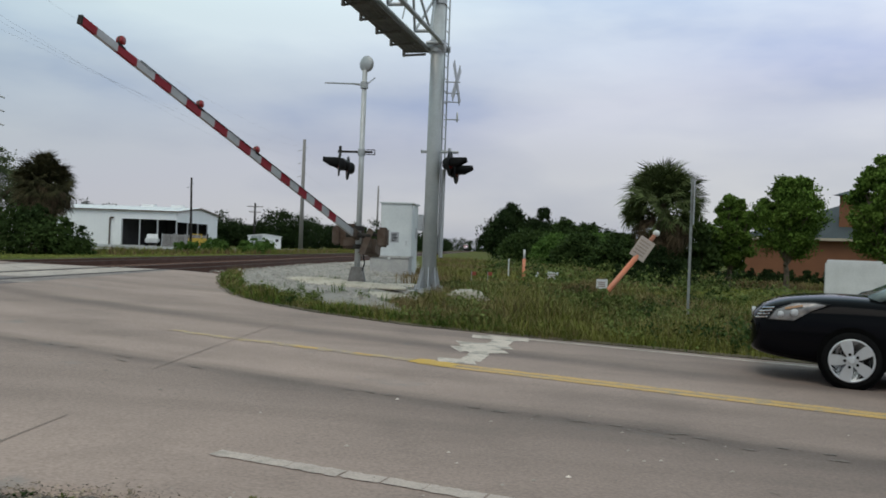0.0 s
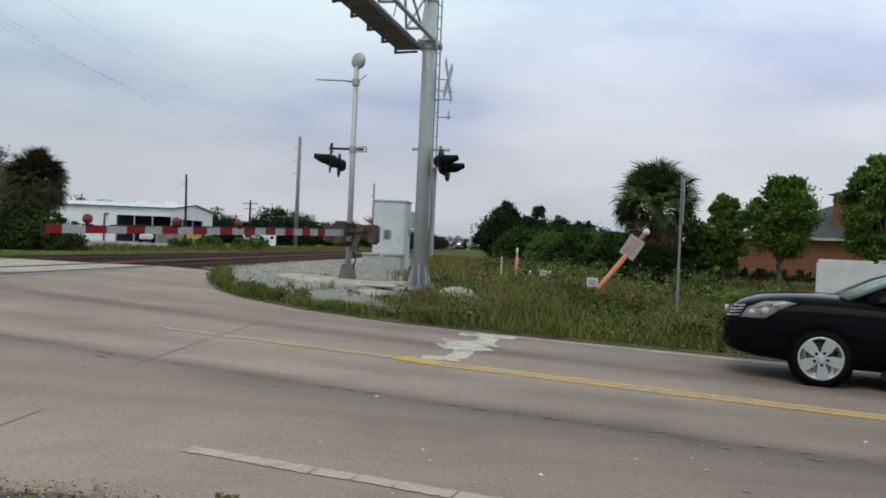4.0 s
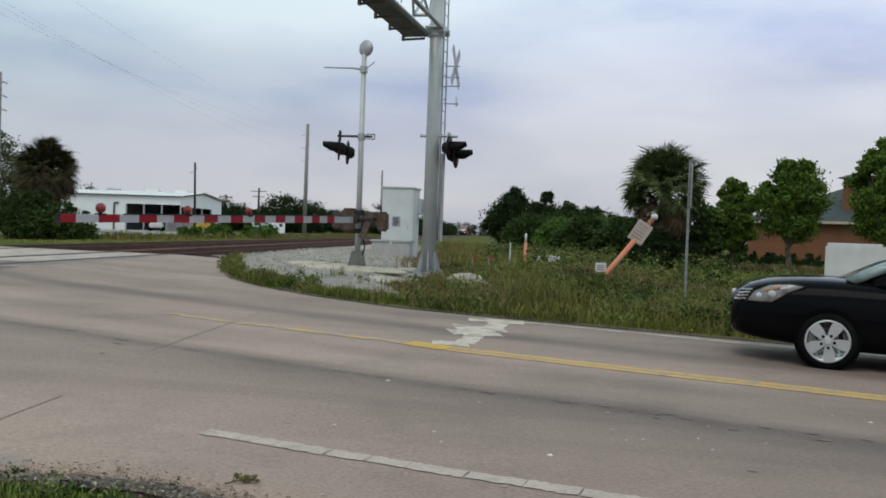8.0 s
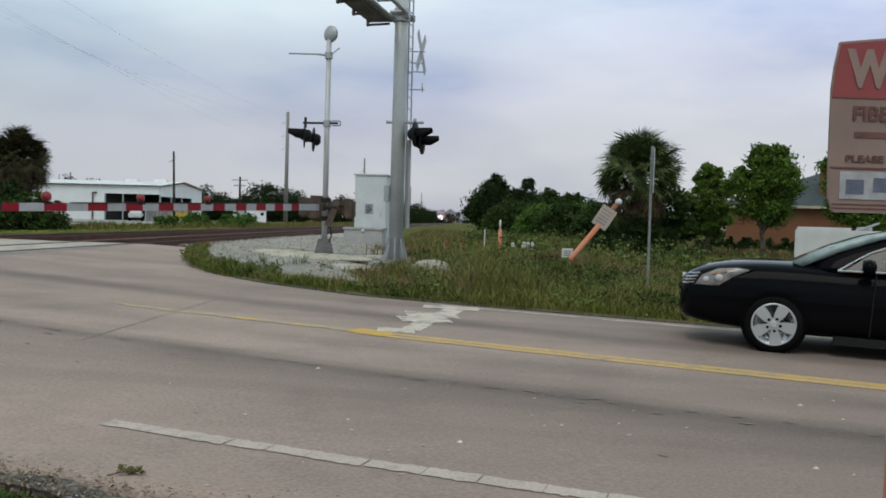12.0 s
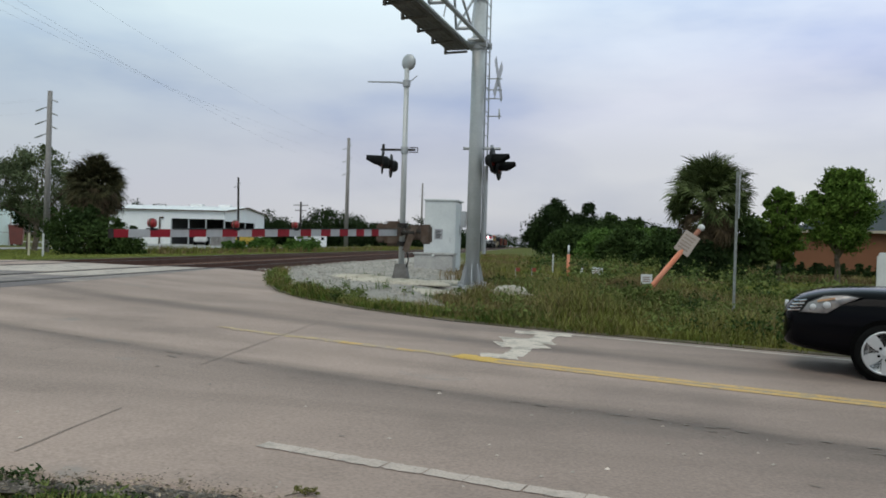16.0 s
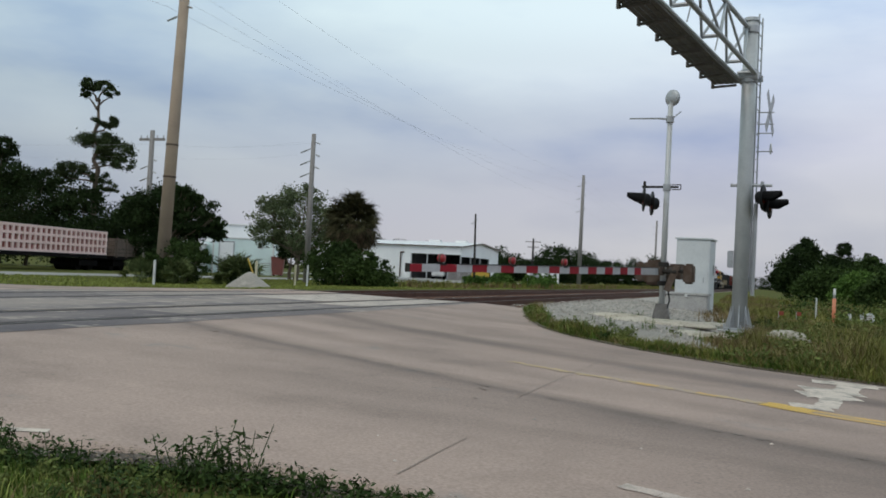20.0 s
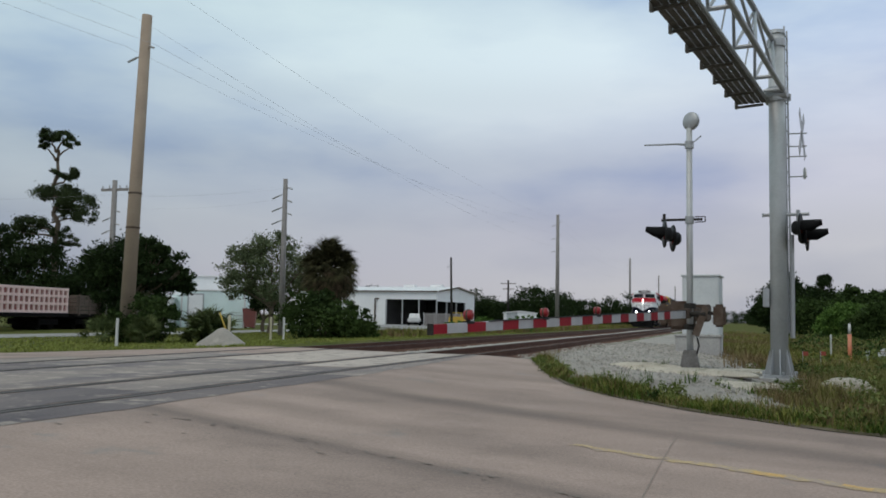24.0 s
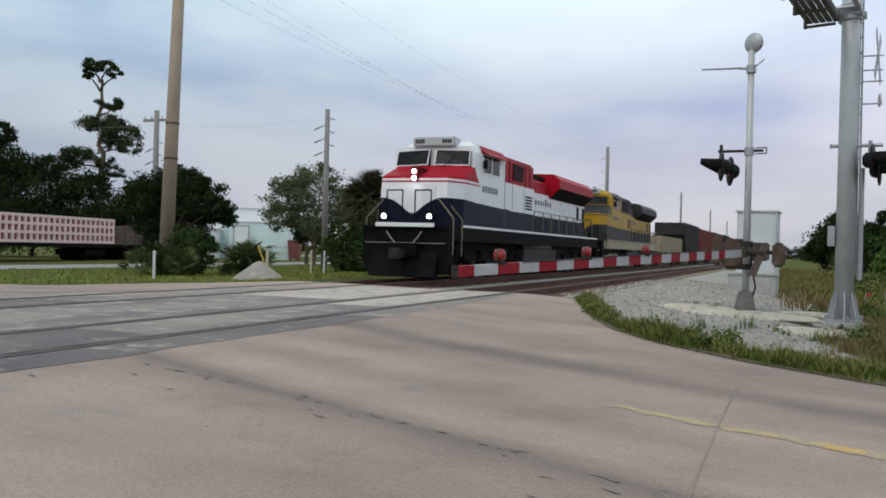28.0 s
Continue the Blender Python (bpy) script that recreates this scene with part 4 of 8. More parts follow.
DARKRED = mat("dark_red_housing", (0.1, 0.008, 0.012), (0.07, 0.008, 0.01), 2, 0.5, 0, 0.02, 15, grain=0.05, spec=0.15)

def loft(sections):
    """Skin over rings of equal point count."""
    bm = bmesh.new()
    rings = [[bm.verts.new(p) for p in s] for s in sections]
    k = len(rings[0])
    for a, b in zip(rings, rings[1:]):
        for i in range(k):
            bm.faces.new((a[i], a[(i + 1) % k], b[(i + 1) % k], b[i]))
    bm.faces.new(rings[0][::-1])
    bm.faces.new(rings[-1])
    bmesh.ops.recalc_face_normals(bm, faces=bm.faces[:])
    return bm

def truck(t, yc, frame_m):
    tr = part("truck", joined(
        B((-1.25, -1.05, yc - 2.35, yc + 2.35, 0.62, 0.92), (1.05, 1.25, yc - 2.35, yc + 2.35, 0.62, 0.92), (-1.1, 1.1, yc - 0.3, yc + 0.3, 0.5, 0.9), bevel=0.03),
        *[prism([(yc + d - 0.34, 0.66), (yc + d - 0.24, 0.3), (yc + d + 0.24, 0.3), (yc + d + 0.34, 0.66)], s * 1.18, s * 1.32, "x") for d in (-1.7, 0, 1.7) for s in (-1, 1)],
        *[R(((s * 1.28, yc + d, 0.72), (s * 1.28, yc + d, 1.02), 0.11, 0.11), seg=10) for d in (-0.85, 0.85) for s in (-1, 1)]), frame_m, t, "three-axle truck with springs and axle boxes")
    for dy in (-1.7, 0, 1.7):
        w = part("wheelset", R(((-0.8, yc + dy, 0.51), (-0.68, yc + dy, 0.51), 0.51, 0.51), ((0.68, yc + dy, 0.51), (0.8, yc + dy, 0.51), 0.51, 0.51), ((-0.8, yc + dy, 0.51), (0.8, yc + dy, 0.51), 0.09, 0.09), seg=24), DARKIRON, tr)
        part("axle_cap", R(((1.3, yc + dy, 0.5), (1.37, yc + dy, 0.5), 0.13, 0.11), ((-1.37, yc + dy, 0.5), (-1.3, yc + dy, 0.5), 0.11, 0.13), seg=12), TANK, tr)

LETTERING = mat("grey_lettering", (0.12, 0.13, 0.17), None, 3, 0.5, 0, 0, 10)
TANK = mat("dull_tank_grey", (0.018, 0.0175, 0.019), (0.035, 0.033, 0.032), 1.5, 0.6, 0.1, 0.1, 12, grain=0.1, spec=0.25)

RAILCREAM = mat("grimy_cream_rail", (0.2, 0.17, 0.11), (0.13, 0.11, 0.08), 3, 0.6, 0, 0, 12)

def locomotive(name, label, low, mid, top, stripe, nose_low, roofc, gear, rail_m):
    """A six-axle diesel facing -y; its coupler face at y = 0, rail tops at z = 0."""
    t = thing(name, label, "locomotive")
    Lf = 24.0
    part("underframe", B((-1.5, 1.5, 0.9, Lf - 0.5, 1.3, 1.74), (-0.5, 0.5, 0.2, 1.0, 0.8, 1.2)), gear, t, "deep side sill and frame")
    # added block that stops the sky showing through below the frame
    part("frame_filler", B((-1.1, 1.1, 2.2, Lf - 2.0, 0.62, 1.3)), UNDER, t, "added dark filler box below the frame")
    part("sill_stripe", B((1.5, 1.525, 1.75, Lf - 0.6, 1.76, 1.84), (-1.525, -1.5, 1.75, Lf - 0.6, 1.76, 1.84)), stripe, t, "pale sill stripe along the walkway edge")
    part("fuel_tank", prism([(-1.38, 0.42), (-0.95, 0.2), (0.95, 0.2), (1.38, 0.42), (1.42, 1.12), (-1.42, 1.12)], 9.3, 14.6, "y"), TANK, t, "dull grey fuel tank")
    for s in (-1, 1):
        part("air_reservoir", R(((s * 1.3, 9.4, 1.22), (s * 1.3, 13.6, 1.22), 0.16, 0.16), seg=14), TANK, t, "long air reservoir", True)
        for y in (2.3, 7.85):
            part("sand_pipe", R(((s * 1.35, y, 1.3), (s * 1.1, y, 0.35), 0.03, 0.03), seg=6), UNDER, t)
    for yc in (5.0, 19.2):
        truck(t, yc, gear)
    # plough pilot, platform and steps
    part("pilot", joined(prism([(0.15, 0.14), (0.4, 0.1), (0.85, 0.9), (0.45, 0.95)], -1.15, 1.15, "x"), prism([(-1.5, 0.55), (-1.3, 0.2), (1.3, 0.2), (1.5, 0.55), (1.52, 1.66), (-1.52, 1.66)], 0.5, 0.95, "y")), UNDER, t, "black front pilot and plough")
    part("platform", B((-1.5, 1.5, 0.42, 1.1, 1.66, 1.75)), UNDER, t, "black front platform")
    part("anticlimber", B((-1.02, 1.02, 0.36, 0.46, 1.72, 1.85), bevel=0.01), stripe, t, "pale edge of the front platform")
    part("coupler", joined(B((-0.14, 0.14, -0.25, 0.55, 0.72, 1.0), bevel=0.03), B((-0.2, 0.2, -0.38, -0.2, 0.68, 1.04), bevel=0.04)), DARKIRON, t)
    hose = [(-0.62 + 1.24 * k / 8, 0.36, 1.08 + 0.5 * (k / 4 - 1) ** 2) for k in range(9)]
    part("air_hose", R(*[(a, b, 0.022, 0.022) for a, b in zip(hose, hose[1:])], seg=6), mat("pinkish_hose", (0.3, 0.22, 0.22), None, 3, 0.6, 0, 0, 10), t, "slack pale hose across the pilot")
    part("cut_lever", R(((-1.4, 0.42, 1.2), (1.4, 0.42, 1.2), 0.018, 0.018), seg=6), mat("grey_lever", (0.16, 0.16, 0.17)), t)
    for s in (-1, 1):
        for k in range(4):
            part("step", B((s * 1.5 - 0.25 * (s > 0), s * 1.5 + 0.25 * (s < 0), 0.85, 1.5, 0.35 + k * 0.36, 0.39 + k * 0.36)), UNDER, t)
        part("step_rail", R(((s * 1.54, 0.78, 0.85), (s * 1.54, 0.78, 2.02), 0.026, 0.026), ((s * 1.54, 0.78, 2.02), (s * 0.98, 0.88, 2.64), 0.026, 0.026), ((s * 1.54, 1.58, 0.8), (s * 1.54, 1.58, 2.0), 0.026, 0.026), ((s * 1.54, 1.58, 2.0), (s * 1.14, 1.0, 2.66), 0.026, 0.026), seg=8), rail_m, t, "cream stairway handrail")
    # nose, tapering towards a blunt front
    def band(z0, z1, y0, y1, hw0, hw1, yb, hb=1.5, back=0.75):
        def ring(z, yf, hwf):
            return [(-hwf, yf, z), (hwf, yf, z), (hb, yf + back, z), (hb, yb, z), (-hb, yb, z), (-hb, yf + back, z)]
        return loft([ring(z0, y0, hw0), ring(z1, y1, hw1)])
    part("nose_lower", band(1.75, 2.2, 1.0, 1.02, 1.2, 1.2, 4.4), nose_low, t)
    part("nose_middle", band(2.2, 3.34, 1.02, 1.12, 1.2, 1.17, 4.4), mid, t)
    part("nose_upper", loft([[(-1.17, 1.12, 3.34), (1.17, 1.12, 3.34), (1.505, 1.87, 3.34), (1.505, 4.45, 3.34), (-1.505, 4.45, 3.34), (-1.505, 1.87, 3.34)], [(-1.16, 1.22, 3.44), (1.16, 1.22, 3.44), (1.5, 1.95, 3.44), (1.5, 4.45, 3.44), (-1.5, 4.45, 3.44), (-1.5, 1.95, 3.44)], [(-1.22, 2.62, 3.9), (1.22, 2.62, 3.9), (1.46, 3.0, 3.9), (1.46, 4.45, 3.9), (-1.46, 4.45, 3.9), (-1.46, 3.0, 3.9)]]), top, t)
    part("nose_pinstripe", band(3.22, 3.265, 1.098, 1.1, 1.18, 1.18, 4.2, 1.512), top, t)
    part("nose_door", B((0.3, 0.78, 1.04, 1.075, 2.3, 3.15), bevel=0.008), mid, t)
    for s in (-1, 1):
        part("nose_chevron", prism([(0.0, 1.76), (s * 1.2, 1.76), (s * 1.2, 2.69), (s * 0.95, 2.68), (s * 0.68, 2.6), (s * 0.4, 2.42), (s * 0.2, 2.26), (0.0, 2.14)], 0.985, 1.06, "y"), nose_low, t)
        part("chevron_edge", R(*[((s * a[0], 0.982, a[1]), (s * b[0], 0.982, b[1]), 0.012, 0.012) for a, b in zip(((0.0, 2.14), (0.2, 2.26), (0.4, 2.42), (0.68, 2.6), (0.95, 2.68)), ((0.2, 2.26), (0.4, 2.42), (0.68, 2.6), (0.95, 2.68), (1.2, 2.69)))], seg=6), LETTERING, t)
        part("side_sweep", prism([(1.74, 1.76), (6.8, 1.76), (6.8, 2.56), (3.0, 2.64), (1.74, 2.69)], s * 1.505, s * 1.522, "x"), nose_low, t)
        part("sweep_quarter", loft([[(s * 1.19, 1.0, 1.76), (s * 1.21, 0.985, 1.76), (s * 1.21, 0.985, 2.69), (s * 1.19, 1.0, 2.69)], [(s * 1.5, 1.76, 1.76), (s * 1.522, 1.74, 1.76), (s * 1.522, 1.74, 2.69), (s * 1.5, 1.76, 2.69)]]), nose_low, t)
    # cab
    part("cab_base", B((-1.5, 1.5, 3.0, 6.8, 1.76, 2.6)), low, t)
    cabp = [(-1.52, 2.5), (1.52, 2.5), (1.52, 4.36), (1.4, 4.64), (1.05, 4.8), (0.5, 4.87), (-0.5, 4.87), (-1.05, 4.8), (-1.4, 4.64), (-1.52, 4.36)]
    part("cab", loft([[(u * 0.95, 2.86, min(v, 4.58)) if v > 3 else (u * 0.95, 2.5, v) for u, v in cabp], [(u, 3.45, v) for u, v in cabp], [(u, 6.2, v) for u, v in cabp]]), mid, t, "cab shell")
    part("cab_roof", prism([(-1.3, 4.72), (-0.55, 4.91), (0.55, 4.91), (1.3, 4.72), (1.25, 4.64), (-1.25, 4.64)], 3.4, 6.2, "y"), roofc, t)
    for s in (-1, 1):
        w = part("windshield", loft([[(s * 0.13, 2.5, 3.93), (s * 1.36, 2.6, 3.9), (s * 1.34, 2.74, 4.4), (s * 0.13, 2.68, 4.45)], [(s * 0.13, 2.9, 3.93), (s * 1.36, 2.95, 3.9), (s * 1.34, 3.05, 4.4), (s * 0.13, 3.05, 4.45)]]), CABGLASS, t, "dark windshield pane")
        part("wiper", R(((s * 0.5, 2.48, 3.88), (s * 0.85, 2.6, 4.25), 0.012, 0.012), seg=5), BLACKP, w)
        part("window_gasket", R(((s * 0.13, 2.5, 3.92), (s * 1.36, 2.6, 3.89), 0.022, 0.022), ((s * 1.36, 2.6, 3.89), (s * 1.34, 2.74, 4.41), 0.022, 0.022), ((s * 1.34, 2.74, 4.41), (s * 0.13, 2.68, 4.46), 0.022, 0.022), ((s * 0.13, 2.68, 4.46), (s * 0.13, 2.5, 3.92), 0.022, 0.022), seg=6), mid, w)
        sw = part("side_window", B((s * 1.5 - 0.035, s * 1.5 + 0.035, 3.6, 5.4, 3.74, 4.34)), CABGLASS, t, "dark cab side window")
        part("mullion", B((s * 1.53 - 0.03, s * 1.53 + 0.03, 4.46, 4.53, 3.74, 4.34)), mid, sw)
        part("window_frame", B((s * 1.52 - 0.03, s * 1.52 + 0.03, 3.52, 5.48, 4.34, 4.39), (s * 1.52 - 0.03, s * 1.52 + 0.03, 3.52, 5.48, 3.69, 3.74), (s * 1.52 - 0.03, s * 1.52 + 0.03, 3.52, 3.6, 3.74, 4.34), (s * 1.52 - 0.03, s * 1.52 + 0.03, 5.4, 5.48, 3.74, 4.34)), mid, sw)
        part("awning", prism([(s * 1.5, 4.5), (s * 1.76, 4.36), (s * 1.76, 4.33), (s * 1.5, 4.45)], 3.45, 6.0, "y"), top, t)
        part("mirror", B((s * 1.66 - 0.08, s * 1.66 + 0.08, 3.42, 3.45, 3.85, 4.15)), UNDER, t)
        part("roof_edge", prism([(s * 1.525, 4.4), (s * 1.41, 4.66), (s * 1.36, 4.64), (s * 1.5, 4.38)], 3.5, 6.2, "y"), top, t)
        part("cab_door_seam", B((s * 1.524 - 0.005, s * 1.524 + 0.005, 6.14, 6.18, 1.9, 4.3)), LETTERING, t)
    nb = part("number_board", B((-0.78, 0.78, 2.7, 3.3, 4.58, 4.9), bevel=0.04), LOCO_GREY, t, "number board housing")
    for s in (-1, 1):
        part("number_bars", B(*[(s * 0.5 - 0.17 + k * 0.09, s * 0.5 - 0.11 + k * 0.09, 2.685, 2.7, 4.68, 4.82) for k in range(4)]), BLACKP, nb, "dark bars")
    part("horn", R(((0.2, 4.4, 4.9), (0.2, 4.4, 5.05), 0.03, 0.03), ((0.2, 4.1, 5.05), (0.2, 4.6, 5.05), 0.05, 0.03), ((-0.2, 4.3, 5.0), (-0.2, 4.7, 5.0), 0.05, 0.03), seg=8), DARKIRON, t)
    part("headlight_housing", B((-0.15, 0.15, 1.08, 2.1, 3.2, 3.72), bevel=0.03), DARKRED, t)
    for z in (3.34, 3.57):
        part("headlight", R(((0, 1.05, z), (0, 1.09, z), 0.062, 0.062), seg=16), HEADLAMP, t, "lit headlight")
    for s in (-1, 1):
        part("ditch_light_housing", R(((s * 0.8, 0.52, 2.07), (s * 0.8, 0.75, 2.07), 0.12, 0.12), ((s * 0.8, 0.62, 1.74), (s * 0.8, 0.62, 2.0), 0.03, 0.03), seg=16), UNDER, t)
        part("ditch_light", R(((s * 0.8, 0.5, 2.07), (s * 0.8, 0.525, 2.07), 0.07, 0.07), seg=16), HEADLAMP, t, "lit ditch light")
        part("front_handrail", R(((s * 0.22, 0.7, 1.75), (s * 0.22, 0.7, 2.92), 0.024, 0.024), ((s * 0.22, 0.7, 2.92), (s * 0.78, 0.7, 2.92), 0.024, 0.024), ((s * 0.78, 0.7, 2.92), (s * 0.78, 0.7, 1.75), 0.024, 0.024), seg=6), UNDER, t)
    # equipment section behind the cab
    part("cabinet_section", B((-1.45, 1.45, 6.2, 10.4, 2.55, 4.62), bevel=0.1), top, t, "equipment section behind the cab")
    part("cabinet_section_band", B((-1.47, 1.47, 6.2, 10.4, 2.55, 3.62)), mid, t)
    part("cabinet_section_base", B((-1.48, 1.48, 6.2, 10.4, 1.76, 2.56)), low, t)
    for s in (-1, 1):
        x = s * 1.46
        g = part("intake_grille", B((x - 0.02, x + 0.02, 7.35, 8.75, 3.78, 4.42)), UNDER, t, "dark intake grille")
        for k in range(6):
            part("grille_slat", B((x + s * 0.01 - 0.02, x + s * 0.01 + 0.02, 7.35, 8.75, 3.8 + k * 0.11, 3.83 + k * 0.11)), DARKRED if top is LOCO_RED else TANK, g)
        for y in (6.9, 9.1, 9.75):
            part("door_seam", B((x - 0.018, x + 0.018, y, y + 0.03, 3.66, 4.45)), DARKRED if top is LOCO_RED else TANK, t)
        for y in (7.3, 8.9):
            part("door_seam", B((s * 1.474 - 0.004, s * 1.474 + 0.004, y, y + 0.03, 1.95, 3.6)), LETTERING, t)
    # long hood
    part("hood_base", B((-1.02, 1.02, 10.4, 22.3, 1.76, 2.6)), low, t)
    part("hood_band", B((-1.0, 1.0, 10.4, 22.3, 2.6, 3.62)), mid, t)
    part("hood_top", prism([(-1.0, 3.62), (1.0, 3.62), (1.0, 4.1), (0.7, 4.32), (-0.7, 4.32), (-1.0, 4.1)], 10.4, 22.3, "y"), top, t)
    part("radiator", prism([(-1.02, 3.5), (1.02, 3.5), (1.52, 3.98), (1.52, 4.38), (1.2, 4.64), (-1.2, 4.64), (-1.52, 4.38), (-1.52, 3.98)], 14.6, 22.0, "y"), top, t, "flared radiator section")
    for s in (-1, 1):
        part("radiator_screen", prism([(s * 1.06, 3.51), (s * 1.55, 3.97), (s * 1.52, 3.99), (s * 1.03, 3.53)], 14.7, 21.9, "y"), UNDER, t, "dark flared intake screen")
    for k in range(2):
        part("radiator_fan", R(((0, 16.2 + k * 3.4, 4.63), (0, 16.2 + k * 3.4, 4.73), 0.85, 0.8), seg=24), UNDER, t, "dark roof fan")
    part("exhaust", B((-0.85, 0.85, 10.6, 14.4, 4.28, 4.46), (-0.3, 0.3, 12.2, 12.8, 4.46, 4.64)), UNDER, t)
    for k in range(13):
        y = 10.55 + k * 0.9
        for x0 in (1.004, -1.019):
            d = part("hood_door", B((x0, x0 + 0.015, y, y + 0.84, 2.63, 3.58)), mid, t)
            part("door_latch", B((x0 - 0.004, x0 + 0.02, y + 0.72, y + 0.76, 3.0, 3.12)), LETTERING, d)
        for x0 in (1.024, -1.039):
            part("base_door", B((x0, x0 + 0.015, y, y + 0.84, 1.85, 2.56)), low, t)
    for s in (-1, 1):
        part("louvre", B((s * 1.03 - 0.012, s * 1.03 + 0.012, 20.3, 20.75, 2.7, 3.4), (s * 1.03 - 0.012, s * 1.03 + 0.012, 21.6, 22.1, 2.4, 3.4)), UNDER, t, "dark end louvre")
        for k in range(9):
            y = 10.5 + k * 1.46
            part("stanchion", R(((s * 1.47, y, 1.74), (s * 1.47, y, 2.72), 0.022, 0.022), seg=6), rail_m, t)
        part("handrail", R(((s * 1.47, 10.4, 2.72), (s * 1.47, 22.4, 2.72), 0.022, 0.022), seg=6), rail_m, t)
        part("side_bars", B(*[(s * 1.524 - 0.005, s * 1.524 + 0.005, 3.58 + k * 0.3, 3.78 + k * 0.3, 3.05, 3.28) for k in range(6)]), LETTERING, t, "grey lettering bars")
        part("emblem", B(*[(s * 1.474 - 0.005, s * 1.474 + 0.005, 9.1, 10.1, 2.72 + k * 0.12, 2.79 + k * 0.12) for k in range(5)]), UNDER, t, "striped emblem")
        for k in range(8):
            part("letter_bar", B((s * 1.026 - 0.006, s * 1.026 + 0.006, 11.8 + k * 0.42, 12.04 + k * 0.42, 3.1, 3.42 if k in (0, 5) else 3.3)), LETTERING, t)
    part("rear_plate", B((-1.5, 1.5, Lf - 0.6, Lf - 0.45, 0.5, 1.8)), gear, t)
    return t

loco_lead = locomotive("locomotive", "red, white and navy diesel locomotive with lit headlights", LOCO_BLUE, LOCO_WHITE, LOCO_RED, LOCO_WHITE, LOCO_BLUE, LOCO_WHITE, UNDER, RAILCREAM)
loco_second = locomotive("locomotive", "yellow and charcoal diesel locomotive behind the leading engine", LOCO_DARK, LOCO_YELLOW, LOCO_DARK, LOCO_TAN, LOCO_DARK, LOCO_YELLOW, LOCO_TAN, LOCO_DARK)
# the trailing engine's lamps are dark
for o in loco_second.children:
    if o.name.split(".")[0] in ("headlight", "ditch_light"):
        o.data.materials[0] = DARKGLASS
        o["label"] = "unlit lamp"

def freight_car(name, label, length, body, colour, height):
    t = thing(name, label, "freight car", group="freight cars")
    part("underframe", B((-1.3, 1.3, 0.4, length - 0.4, 0.95, 1.2), (-0.2, 0.2, -0.1, length + 0.1, 0.8, 1.0)), UNDER, t)
    for yc in (2.2, length - 2.2):
        tr = part("truck", B((-1.2, -1.05, yc - 1.3, yc + 1.3, 0.4, 0.75), (1.05, 1.2, yc - 1.3, yc + 1.3, 0.4, 0.75)), UNDER, t)
        for dy in (-0.9, 0.9):
            part("wheelset", R(((-0.8, yc + dy, 0.46), (-0.68, yc + dy, 0.46), 0.46, 0.46), ((0.68, yc + dy, 0.46), (0.8, yc + dy, 0.46), 0.46, 0.46), ((-0.8, yc + dy, 0.46), (0.8, yc + dy, 0.46), 0.08, 0.08), seg=16), DARKIRON, tr)
    part("body", body(length, height), colour, t)
    for k in range(int(length / 1.1)):
        y = 0.8 + k * 1.1
        for s in (-1.55, 1.5):
            part("rib", B((s, s + 0.05, y, y + 0.08, 1.25, height - 0.1)), colour, t)
    part("ladder", R(*[((1.56, 0.6, 1.4 + k * 0.35), (1.56, 1.0, 1.4 + k * 0.35), 0.015, 0.015) for k in range(6)], seg=5), colour, t)
    return t

def box_body(n, h):
    return B((-1.5, 1.5, 0.5, n - 0.5, 1.2, h), bevel=0.05)

def hopper_body(n, h):
    return prism([(0.5, h), (n - 0.5, h), (n - 0.5, h - 1.2), (n - 2.5, 1.0), (n * 0.55, 1.0), (n * 0.5, 1.6), (n * 0.45, 1.0), (2.5, 1.0), (0.5, h - 1.2)], -1.5, 1.5, "x")

CAR_TAN = mat("tan_gondola_paint", (0.34, 0.29, 0.2), (0.28, 0.23, 0.16), 1, 0.7, 0, 0.1, 12, wear=(0.2, 0.14, 0.09), wear_at=0.62, grain=0.05, spec=0.2)
CAR_BLACK = mat("black_hopper_paint", (0.02, 0.02, 0.022), (0.035, 0.033, 0.032), 1, 0.6, 0, 0.1, 12, grain=0.05, spec=0.2)
CAR_RED = mat("oxide_red_boxcar_paint", (0.19, 0.045, 0.035), (0.15, 0.04, 0.03), 1, 0.7, 0, 0.1, 12, wear=(0.1, 0.05, 0.04), wear_at=0.62, grain=0.05, spec=0.2)
CAR_BROWN = mat("brown_boxcar_paint", (0.14, 0.085, 0.06), (0.18, 0.1, 0.07), 1, 0.7, 0, 0.1, 12, grain=0.05, spec=0.2)
TRAIN = [(loco_lead, 0.0), (loco_second, 24.4)]
y = 48.9
for name, label, n, body, colour, h in (
        ("gondola", "dusty tan gondola car with pale load", 16.5, box_body, CAR_TAN, 2.6),
        ("hopper_car", "black covered grain hopper car", 15.5, hopper_body, CAR_BLACK, 4.3),
        ("boxcar", "oxide red steel-sided boxcar", 18.0, box_body, CAR_RED, 4.2),
        ("boxcar", "brown weathered steel boxcar", 18.0, box_body, CAR_BROWN, 4.3),
        ("hopper_car", "black covered grain hopper car", 15.5, hopper_body, CAR_BLACK, 4.4),
        ("boxcar", "oxide red steel-sided boxcar", 18.0, box_body, CAR_RED, 4.3),
        ("boxcar", "brown weathered steel boxcar", 18.0, box_body, CAR_BROWN, 4.2),
        ("boxcar", "oxide red steel-sided boxcar", 18.0, box_body, CAR_RED, 4.3)):
    TRAIN.append((freight_car(name, label, n, body, colour, h), y))
    y += n + 0.9
